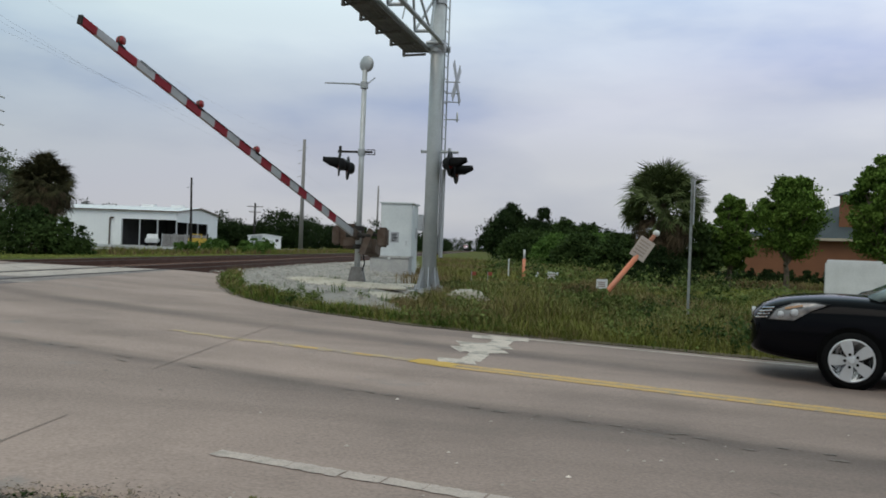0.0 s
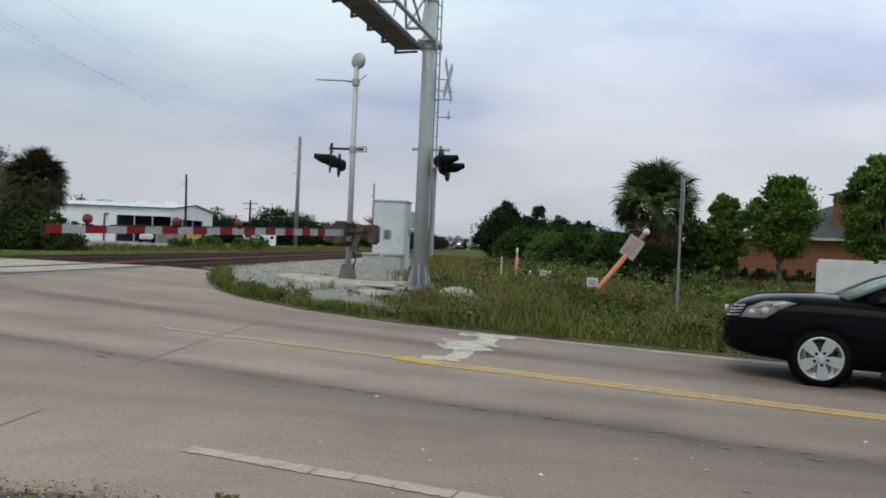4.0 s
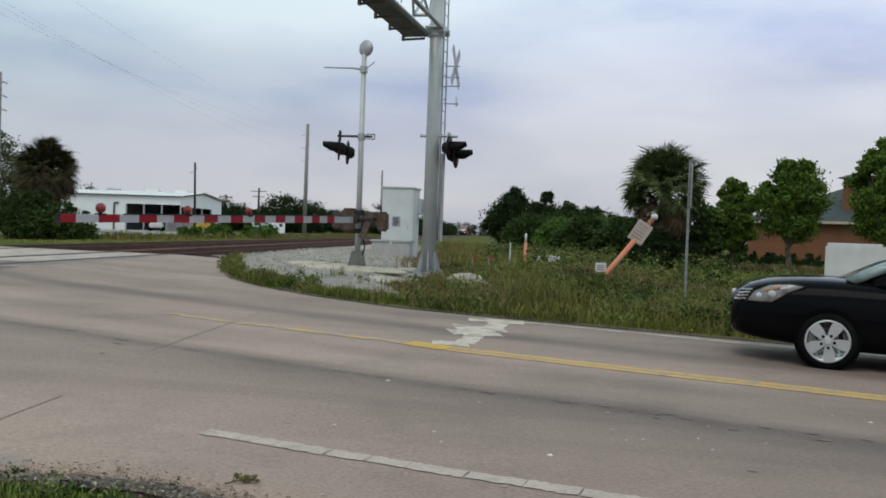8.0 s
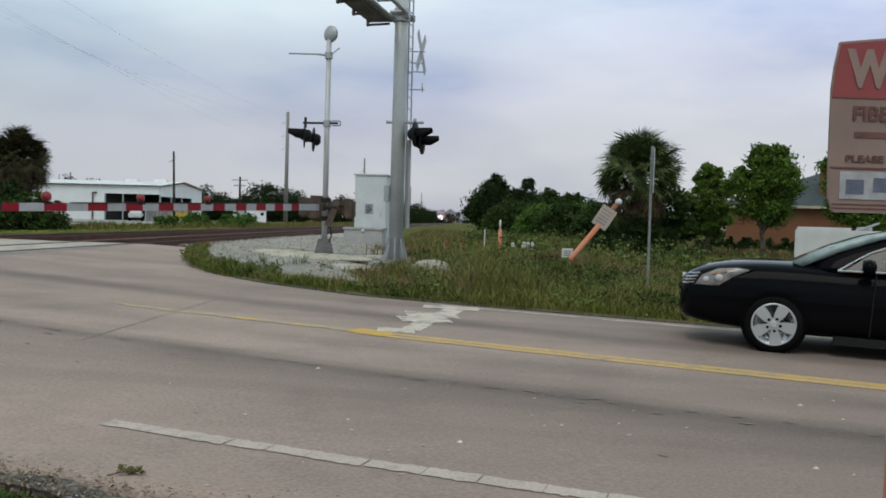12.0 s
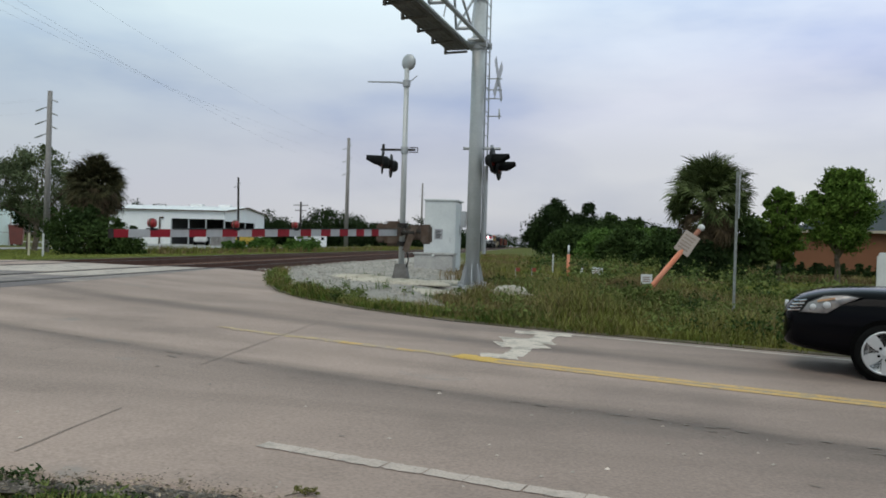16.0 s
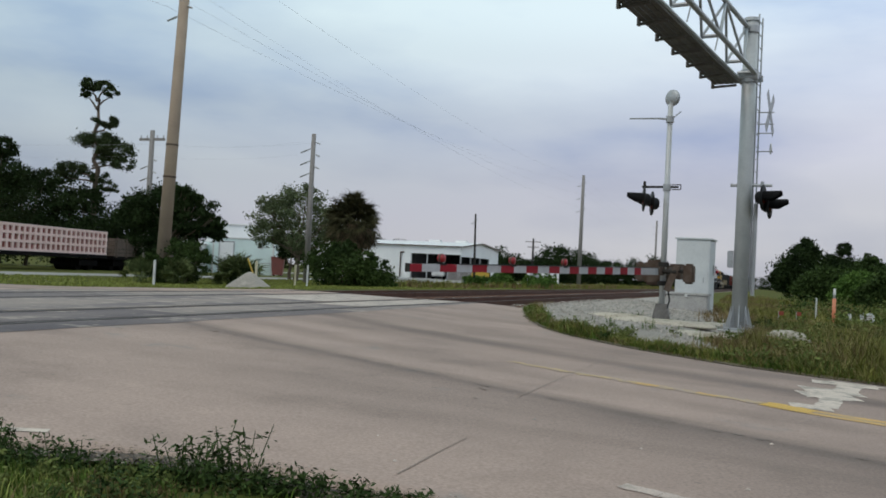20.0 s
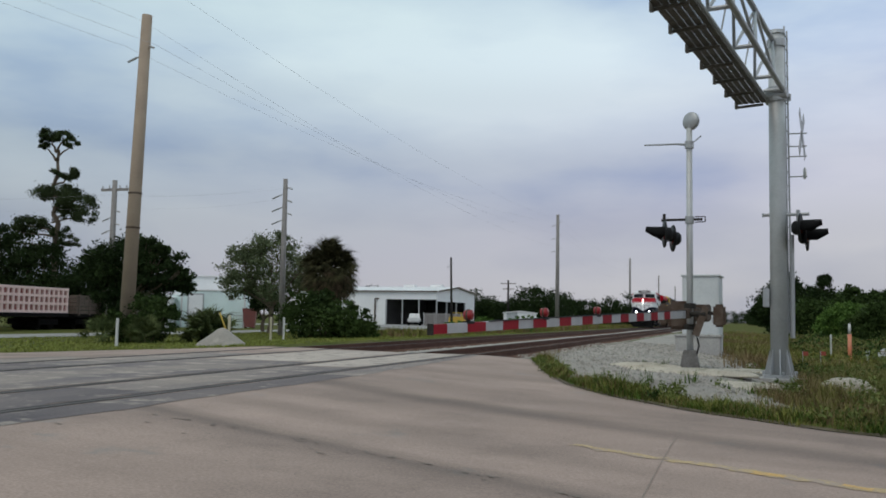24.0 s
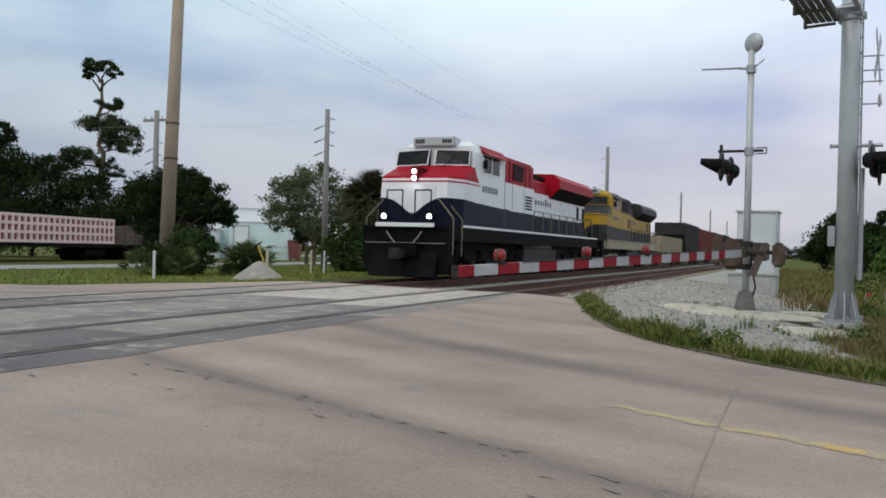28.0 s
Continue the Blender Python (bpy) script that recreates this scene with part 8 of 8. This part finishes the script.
def workshop():
    """A low pale teal front with a taller white gabled hall behind it."""
    TEAL = mat("pale_teal_cladding", (0.68, 0.8, 0.79), (0.62, 0.74, 0.73), 0.6, 0.6, 0, 0.05, 10, wear=(0.5, 0.58, 0.57), wear_at=0.66, grain=0.07)
    t = thing("workshop", "pale teal metal workshop with a white hall behind", "building", pose(-46.6, 72.8, 0, 0, 0, 24))
    part("front_block", B((-3.6, 2.0, 0, 4.0, 0, 3.3)), TEAL, t, "pale teal clad front")
    part("parapet", B((-3.66, 2.06, -0.06, 4.05, 3.3, 3.42)), WHITEP, t, "white roof edge")
    for x in (-3.62, 2.0):
        part("corner_trim", B((x - 0.05, x + 0.07, -0.07, 0.06, 0, 3.3)), WHITEP, t)
    part("hall", prism([(-5.2, 0), (0.6, 0), (0.6, 3.9), (-0.3, 4.75), (-5.2, 4.75)], 4.1, 10.0, "y"), CLADW, t, "white gabled hall")
    part("hall_roof", joined(prism([(-5.3, 4.77), (-0.28, 4.77), (-0.28, 4.87), (-5.3, 4.87)], 3.95, 10.1, "y"), prism([(-0.28, 4.77), (0.75, 3.8), (0.75, 3.9), (-0.28, 4.87)], 3.95, 10.1, "y")), ROOFW, t)
    part("side_annex", B((-4.9, -3.7, 0.6, 4.0, 0, 2.9)), TEAL, t, "lower annex")
    d = part("roller_door", B((-3.0, -1.75, -0.05, -0.004, 0.05, 2.95)), CLADW, t, "white roller door")
    for k in range(9):
        part("door_slat", B((-2.98, -1.77, -0.062, -0.051, 0.2 + k * 0.3, 0.44 + k * 0.3)), CLADW, d)
    part("door_frame", B((-3.1, -1.65, -0.075, -0.004, 2.95, 3.07), (-3.1, -3.0, -0.075, -0.004, 0, 2.95), (-1.75, -1.65, -0.075, -0.004, 0, 2.95)), GALV, d)
    w = part("window", B((0.55, 0.95, -0.04, -0.004, 2.55, 2.95)), DARKGLASS, t)
    part("window_frame", B((0.49, 1.01, -0.06, -0.004, 2.95, 3.0), (0.49, 1.01, -0.06, -0.004, 2.5, 2.55)), WHITEP, w)
    for k in range(13):
        x = -1.5 + k * 0.27
        part("seam", B((x, x + 0.025, -0.02, -0.002, 0.05, 2.4)), TEAL, t)
    part("fence_rail", B((-1.4, 1.95, -0.35, -0.31, 1.1, 1.15), (-1.4, -1.35, -0.35, -0.31, 0, 1.15), (0.3, 0.35, -0.35, -0.31, 0, 1.15), (1.9, 1.95, -0.35, -0.31, 0, 1.15)), GALV, t, "low pipe rail")
    return t
workshop()
def red_bin():
    t = thing("storage_bin", "dull red steel storage bin beside the workshop", "bin", pose(-44.2, 73.6, 0, 0, 0, 24))
    m = mat("dull_red_steel", (0.2, 0.06, 0.05), (0.16, 0.055, 0.05), 2, 0.6, 0, 0.1, 20, grain=0.1)
    part("body", loft([[(-0.45, -0.5, 0.1), (0.45, -0.5, 0.1), (0.45, 0.5, 0.1), (-0.45, 0.5, 0.1)], [(-0.6, -0.6, 1.7), (0.6, -0.6, 1.7), (0.6, 0.6, 1.7), (-0.6, 0.6, 1.7)]]), m, t)
    part("rim", B((-0.64, 0.64, -0.64, 0.64, 1.7, 1.8), bevel=0.02), m, t)
    for x in (-0.35, 0.35):
        part("skid", B((x - 0.06, x + 0.06, -0.5, 0.5, 0, 0.1)), DARKIRON, t)
    return t
red_bin()
shed("small white building beside distant trees", (-37.3, 150.0, 0), 5.5, 6, 2.2, 15, 0.3, doors=1)
shed("small pale building behind the oak tree", (-50.5, 66.0, 0), 5.0, 5, 2.6, 30, 0.8, doors=0)
def tan_building():
    t = thing("building", "long tan stucco building with a dark roof and small cupola", "building", pose(21.3, 74.0, -0.3, 0, 0, -40))
    part("wall", B((0, 26, 0, 12, 0, 3.5)), TANWALL, t, "tan orange stucco wall")
    part("roof", loft([[(-0.6, -0.6, 3.45), (26.6, -0.6, 3.45), (26.6, 12.6, 3.45), (-0.6, 12.6, 3.45)], [(5.5, 5.6, 6.4), (20.5, 5.6, 6.4), (20.5, 6.4, 6.4), (5.5, 6.4, 6.4)]]), TEALROOF, t, "dark hipped roof")
    part("fascia", B((-0.62, 26.62, -0.64, -0.6, 3.3, 3.5)), mat("cream_trim", (0.5, 0.42, 0.32)), t)
    c = part("cupola", B((6.8, 8.6, 1.5, 3.3, 4.3, 6.9)), TANWALL, t)
    part("cupola_roof", loft([[(6.4, 1.1, 6.9), (9.0, 1.1, 6.9), (9.0, 3.7, 6.9), (6.4, 3.7, 6.9)], [(7.6, 2.3, 7.4), (7.8, 2.3, 7.4), (7.8, 2.5, 7.4), (7.6, 2.5, 7.4)]]), TEALROOF, c)
    for x in (17, 22):
        w = part("window", B((x, x + 1.4, -0.04, -0.004, 1.2, 2.5)), DARKGLASS, t)
        for z in (1.1, 2.5):
            part("window_frame", B((x - 0.08, x + 1.48, -0.06, -0.004, z, z + 0.1)), mat("cream_trim", (0.5, 0.42, 0.32)), w)
    return t
tan_building()
bush("clipped dark hedge before the tan building", (17.5, 56.0, -0.25), [ell(k * 1.1, k * -0.55, 0.4, 0.6, 26, 0.8) for k in range(-2, 12)], LEAF_DARK, 110, 0.12)

def white_tank():
    t = thing("utility_trailer", "white box-sided utility trailer parked beyond the verge", "trailer", pose(10.68, 28.55, -0.2, 0, 0, -20))
    part("body", B((0, 4.2, 0, 1.8, 0.45, 1.5), bevel=0.03), WHITEP, t, "white smooth body")
    part("lid", B((0.05, 1.6, 0.1, 1.7, 1.5, 1.58), bevel=0.02), WHITEP, t)
    part("hatch", joined(R(((2.0, 0.9, 1.5), (2.0, 0.9, 1.62), 0.22, 0.22), seg=14), R(((1.75, 0.6, 1.5), (2.4, 0.6, 1.75), 0.03, 0.03))), GALV, t)
    for x in (1.2, 3.0):
        for y0 in (-0.02, 1.6):
            part("wheel", R(((x, y0, 0.33), (x, y0 + 0.22, 0.33), 0.33, 0.33), seg=16), RUBBER, t)
    return t
white_tank()

# ---- rail cars standing in the yard ----
LATTICE = mat("faded_pink_white_panel", (0.85, 0.64, 0.6), (0.78, 0.56, 0.52), 1.5, 0.7, 0, 0.1, 12, grain=0.07)
def yard_car_lattice():
    t = thing("stake_railcar", "parked railcar with a pale pink lattice of red-holed panels", "railcar", pose(-47.6, 52.6, 0, 0, 0, 180 + 12))
    L = 15.0
    part("deck", B((-1.4, 1.4, 0, L, 0.9, 1.15)), UNDER, t)
    for yc in (2.0, L - 2.0):
        part("truck", joined(B((-1.1, 1.1, yc - 1.2, yc + 1.2, 0.35, 0.75)), R(((-0.8, yc - 0.8, 0.42), (0.8, yc - 0.8, 0.42), 0.42, 0.42), ((-0.8, yc + 0.8, 0.42), (0.8, yc + 0.8, 0.42), 0.42, 0.42), seg=16)), UNDER, t)
    part("core", B((-1.2, 1.2, 0.1, L, 1.15, 2.75)), mat("dull_red_panel", (0.28, 0.06, 0.05), (0.22, 0.06, 0.05), 2, 0.8, 0, 0.1, 10), t, "dull red inner wall")
    n = 26
    for i in range(n + 1):
        y = i * L / n
        for s in (-1, 1):
            part("upright", B((s * 1.26 - 0.05, s * 1.26 + 0.05, y, y + 0.22, 1.15, 2.8)), LATTICE, t)
    for z in (1.15, 1.68, 2.2, 2.68):
        part("rail", B((-1.33, -1.2, 0, L + 0.3, z, z + 0.17), (1.2, 1.33, 0, L + 0.3, z, z + 0.17)), LATTICE, t)
    return t
yard_car_lattice()
WOODCAR = mat("weathered_brown_boards", (0.1, 0.075, 0.06), (0.15, 0.11, 0.09), 2, 0.85, 0, 0.2, 12)
def yard_car_brown():
    t = thing("gondola", "weathered brown gondola parked in the yard", "railcar", pose(-47.7, 53.2, 0, 0, 0, 14))
    part("deck", B((-1.4, 1.4, 0.3, 14, 0.85, 1.1)), UNDER, t)
    for k in range(5):
        part("board", B((-1.42, 1.42, 0.3, 14, 1.1 + k * 0.27, 1.34 + k * 0.27)), WOODCAR, t)
    for k in range(9):
        for x0 in (1.42, -1.5):
            part("stake", B((x0, x0 + 0.08, 0.5 + k * 1.6, 0.62 + k * 1.6, 1.0, 2.5)), WOODCAR, t)
    for yc in (2.0, 12.0):
        part("truck", joined(B((-1.1, 1.1, yc - 1.2, yc + 1.2, 0.35, 0.75)), R(((-0.8, yc - 0.8, 0.42), (0.8, yc - 0.8, 0.42), 0.42, 0.42), ((-0.8, yc + 0.8, 0.42), (0.8, yc + 0.8, 0.42), 0.42, 0.42), seg=16)), UNDER, t)
    return t
yard_car_brown()
side_street = sheet("side_street", list(np.arange(-38.5, -33.4, 1.0)), list(np.arange(-60, 200, 4.0)), lambda x, y: lie(x) + 0.03, mat("pale_asphalt", (0.3, 0.29, 0.28), (0.25, 0.24, 0.23), 0.5, 0.9, 0, 0.2, 20))
tagged(side_street, "pale asphalt side street along the rail yard", "road", kind="structure")
apron = sheet("yard_apron", list(np.arange(-62, -27.9, 2.0)), list(np.arange(95, 126, 4.0)), lambda x, y: 0.05, mat("pale_asphalt", (0.3, 0.29, 0.28)))
tagged(apron, "pale concrete yard before the warehouse", "yard", kind="structure")

# ---- marker posts and small signs ----
def bollard(label, at, h, r=0.06, material=None, group="white marker posts"):
    t = thing("marker_post", label, "post", pose(*at), group)
    part("post", R(((0, 0, -0.1), (0, 0, h), r, r), seg=10), material or WHITEP, t)
    part("cap", R(((0, 0, h), (0, 0, h + 0.04), r * 1.1, r * 0.6), seg=10), material or WHITEP, t)
    return t
CREAMP = mat("cream_post_paint", (0.55, 0.5, 0.36), (0.48, 0.43, 0.3), 3, 0.6, 0, 0.05, 20, grain=0.07)
bollard("white marker post among roadside brush", (-22.9, 28.6, 0.1), 0.95, 0.05)
bollard("cream marker post near the gravel pile", (-20.3, 31.7, 0.12), 1.1, 0.055, CREAMP)
bollard("thin white marker post at the verge", (-22.4, 38.6, 0.05), 1.1, 0.05, CREAMP)
bollard("thin white marker post at the verge", (-21.9, 38.9, 0.05), 1.1, 0.045)
def marking_flag(at):
    t = thing("marking_flag", "small red utility flag in the field grass", "flag", pose(*at), "red marking flags")
    part("wire_stem", R(((0, 0, -0.1), (0, 0, 0.55), 0.008, 0.008), seg=5), GALV, t)
    part("flag", B((0, 0.15, -0.004, 0.004, 0.42, 0.54)), mat("faded_flag_red", (0.3, 0.06, 0.035)), t, "red plastic flag")
marking_flag((-0.3, 30.6, -0.03))
marking_flag((0.25, 31.4, -0.04))
def guy_guard():
    t = thing("guy_wire", "yellow guarded guy wire leaning beside the gravel heap", "guy wire")
    part("guard", R(((-20.6, 32.4, 0.1), (-21.3, 32.6, 1.35), 0.03, 0.03), seg=8), YMACH, t, "yellow plastic guard")
    part("anchor", R(((-20.55, 32.39, -0.1), (-20.6, 32.4, 0.1), 0.015, 0.015), seg=6), GALV, t)
guy_guard()
def sign_post():
    t = thing("sign_post", "thin galvanised sign post seen edge on in the verge", "sign post", pose(4.08, 17.89, -0.15))
    part("post", B((-0.022, 0.022, -0.02, 0.02, -0.2, 2.95)), mat("weathered_post_steel", (0.2, 0.21, 0.2), (0.26, 0.27, 0.26), 3, 0.6, 0.3, 0.05, 20), t)
    part("sign_plate", B((0.035, 0.05, -0.3, 0.3, 2.05, 2.9)), GALV, t, "bare metal back of a sign edge on").matrix_basis = pose(0, 0, 0, 0, 0, -12)
    part("bolt", R(((-0.05, 0, 2.3), (0.06, 0, 2.3), 0.012, 0.012), ((-0.05, 0, 2.7), (0.06, 0, 2.7), 0.012, 0.012), seg=6), GALV, t)
sign_post()
CREAM = mat("sun_bleached_sign", (0.47, 0.4, 0.35), (0.4, 0.33, 0.29), 5, 0.6, 0, 0.03, 30, grain=0.07)
def leaning_marker():
    a, b = Vector((2.22, 18.82, -0.05)), Vector((3.71, 19.4, 1.74))
    t = thing("cable_marker", "faded orange cable marker post leaning over with a bleached sign", "marker post")
    part("post", R((a, a.lerp(b, 0.82), 0.055, 0.055), seg=14), ORANGE, t, "orange tube", True)
    part("post_top", R((a.lerp(b, 0.82), a.lerp(b, 0.97), 0.05, 0.05), seg=14), mat("brown_tube", (0.3, 0.12, 0.07)), t, "", True)
    cap = bmesh.new()
    bmesh.ops.create_icosphere(cap, subdivisions=2, radius=0.075)
    part("cap", moved(cap, pose(*b)), WHITEP, t, "white cap", True)
    c = a.lerp(b, 0.8)
    sg = part("sign", B((-0.17, 0.17, -0.008, 0.008, -0.23, 0.23), bevel=0.004), CREAM, t, "bleached sign board")
    sg.matrix_basis = pose(c.x - 0.02, c.y - 0.09, c.z + 0.02, 0, 32, -5)
    for k in range(5):
        part("bar", B((-0.13, 0.1, -0.012, -0.009, -0.15 + k * 0.07, -0.12 + k * 0.07)), mat("bleached_print", (0.36, 0.29, 0.25)), sg)
leaning_marker()
def small_marker(label, at, w, h, z, post, boardm, yaw=0, name="small_sign"):
    t = thing(name, label, "small sign", pose(at[0], at[1], at[2], 0, 0, yaw))
    part("post", R(((0, 0.02, -0.2), (0, 0.02, z + h), 0.025, 0.025), seg=8), post, t)
    bd = part("board", B((-w / 2, w / 2, -0.012, 0.0, z, z + h), bevel=0.003), boardm, t)
    for k in range(3):
        part("bar", B((-w * 0.35, w * 0.3, -0.016, -0.0125, z + h * (0.2 + 0.22 * k), z + h * (0.3 + 0.22 * k))), mat("faded_brown_print", (0.25, 0.17, 0.13)), bd)
    return t
small_marker("small white sign leaning beside the orange marker", (2.9, 21.6, 0.0), 0.28, 0.22, 0.45, GALV, WHITEP, 15)
small_marker("small grey sign low in the grass", (3.0, 38.3, -0.1), 0.52, 0.36, 0.2, GALV, CAB_WHITE)
def orange_marker(at, h, label):
    t = thing("cable_marker", label, "marker post", pose(*at))
    part("post", R(((0, 0, -0.2), (0, 0, h * 0.72), 0.07, 0.07), seg=12), ORANGE, t, "orange tube", True)
    part("top", R(((0, 0, h * 0.72), (0, 0, h), 0.05, 0.045), seg=12), WHITEP, t, "white top", True)
orange_marker((1.8, 38.35, -0.05), 1.4, "upright orange and white cable marker post")
bollard("thin pale stake in the field grass", (1.15, 38.2, -0.05), 0.95, 0.03, WHITEP, "")
bollard("white stub in the field grass", (2.35, 38.0, -0.05), 0.42, 0.07, WHITEP, "")

def text_mesh(body, width, height, material, parent, at, label="", bold=0.025):
    cu = bpy.data.curves.new("lettering", "FONT")
    cu.body, cu.size, cu.extrude, cu.offset = body, 1.0, 0.001, bold
    tmp = bpy.data.objects.new("lettering", cu)
    scene.collection.objects.link(tmp)
    dg = bpy.context.evaluated_depsgraph_get()
    me = bpy.data.meshes.new_from_object(tmp.evaluated_get(dg))
    bpy.data.objects.remove(tmp)
    bpy.data.curves.remove(cu)
    lo = [min(v.co[k] for v in me.vertices) for k in (0, 1)]
    hi = [max(v.co[k] for v in me.vertices) for k in (0, 1)]
    for v in me.vertices:
        v.co.x, v.co.y = (v.co.x - lo[0]) / (hi[0] - lo[0]) * width, (v.co.y - lo[1]) / (hi[1] - lo[1]) * height
    me.materials.clear()
    me.materials.append(material)
    ob = new("lettering", me)
    ob.parent = parent
    ob.matrix_basis = pose(at[0], at[1], at[2], 90, 0, 0)
    if label:
        ob["label"] = label
    return ob
def warning_sign():
    """An orange utility marker: tube post with a curved-top board."""
    t = thing("warning_sign", "bleached red and cream cable warning board on an orange post", "warning sign", pose(SIGN_AT[0], SIGN_AT[1], lie(SIGN_AT[0]) + 0.058, 0, 0, SIGN_YAW))
    w, z0, z1, zr = 0.255, 1.258, 1.638, 1.514
    # cream board and red header are darkened to carry the backlit shade
    BOARD = mat("shaded_sign_board", (0.3, 0.2, 0.17), (0.24, 0.155, 0.135), 5, 0.6, 0, 0.03, 30, wear=(0.2, 0.13, 0.11), wear_at=0.66, grain=0.07)
    part("post", R(((0, 0.065, -0.35), (0, 0.065, 1.58), 0.055, 0.055), seg=20), ORANGE, t, "orange tube post", True)
    n = 10
    arc = [(-w + 0.015 + (2 * w - 0.03) * i / n, z1 + 0.018 * math.sin(math.pi * i / n)) for i in range(n + 1)]
    side = [(w - 0.014, z0), (w - 0.002, z0 + 0.03), (w, z0 + 0.1), (w, zr + 0.02), (w - 0.005, zr + 0.07)]
    part("board", prism([(-u, v) for u, v in side[::-1]] + side + arc[::-1], -0.004, 0.004, "y"), BOARD, t, "sun-bleached board darkened for shade")
    REDF = mat("faded_red_sign", (0.25, 0.04, 0.045), (0.31, 0.06, 0.06), 6, 0.6, 0, 0.02, 40, grain=0.07)
    part("red_header", prism([(-w + 0.002, zr), (w - 0.002, zr), (w - 0.003, zr + 0.02), (w - 0.008, zr + 0.07)] + [(u * 0.99, v - 0.005) for u, v in arc[::-1]] + [(-w + 0.008, zr + 0.07), (-w + 0.003, zr + 0.02)], -0.0062, -0.0042, "y"), REDF, t, "faded red header")
    DK = mat("faded_red_print", (0.13, 0.05, 0.045), (0.17, 0.07, 0.06), 8, 0.7, 0, 0, 30)
    text_mesh("WARNING", 0.43, 0.088, BOARD, t, (-0.225, -0.0075, zr + 0.022), "pale lettering", 0.05)
    text_mesh("FIBER OPTIC CABLE", 0.415, 0.034, DK, t, (-0.205, -0.006, 1.463), "faded red lettering")
    for z, a, b in ((1.426, -0.2, -0.12), (1.426, -0.105, 0.0), (1.426, 0.02, 0.17), (1.4, -0.09, 0.06)):
        part("print_bar", B((a, b, -0.006, -0.0042, z, z + 0.013)), DK, t)
    text_mesh("PLEASE CALL", 0.16, 0.016, DK, t, (-0.218, -0.006, 1.371), "faded red lettering")
    part("print_bar", B((-0.04, 0.2, -0.006, -0.0042, 1.372, 1.386)), DK, t)
    part("joint_line", B((-w + 0.004, w - 0.004, -0.006, -0.0042, 1.356, 1.36)), DK, t)
    stk = part("sticker", B((-w + 0.026, w - 0.026, -0.0062, -0.0042, z0 + 0.03, z0 + 0.092)), mat("dusty_sticker", (0.42, 0.4, 0.42), (0.34, 0.33, 0.36), 14, 0.6, 0, 0, 40), t, "pale sticker with grey bars")
    for k in range(7):
        part("bar", B((-w + 0.04 + k * 0.062, -w + 0.08 + k * 0.062, -0.0075, -0.0062, z0 + 0.042 + 0.006 * (k % 3), z0 + 0.074 + 0.005 * (k % 2))), mat("blue_grey_print", (0.12, 0.13, 0.18)), stk)
    for k in range(2):
        part("crease", B((-w + 0.01, w - 0.01, -0.0055, -0.0042, z0 + 0.008 + k * 0.009, z0 + 0.011 + k * 0.009)), DK, t)
    for z in (1.42, 1.48):
        part("rivet", R(((-0.085, -0.009, z), (-0.085, 0.0, z), 0.009, 0.009), seg=8), DARKIRON, t)
SIGN_AT, SIGN_YAW = (1.71, 2.55), 3.0
warning_sign()

# ---- what moves ----
def motions():
    walk(gate_arm, [(t, pose(*GATE_PIVOT, 0, -a, 260)) for t, a in GATE_ROWS])
    for ob, back in TRAIN:
        walk(ob, [(t, pose(TRACKS[1], y + back, RAIL_Z + 0.006)) for t, y in TRAIN_ROWS])
    roll = ((0.0, 0.14), (0.3, 0.05), (0.6, 0.0), (28.0, 0.0))
    walk(car, [(t, car_at(b)) for t, b in roll])
    for w in car.children:
        if w.name.split(".")[0] == "wheel":
            x, y, z = w.location
            walk(w, [(t, pose(x, y, z, 0, math.degrees(b / 0.31), 0)) for t, b in roll])
motions()
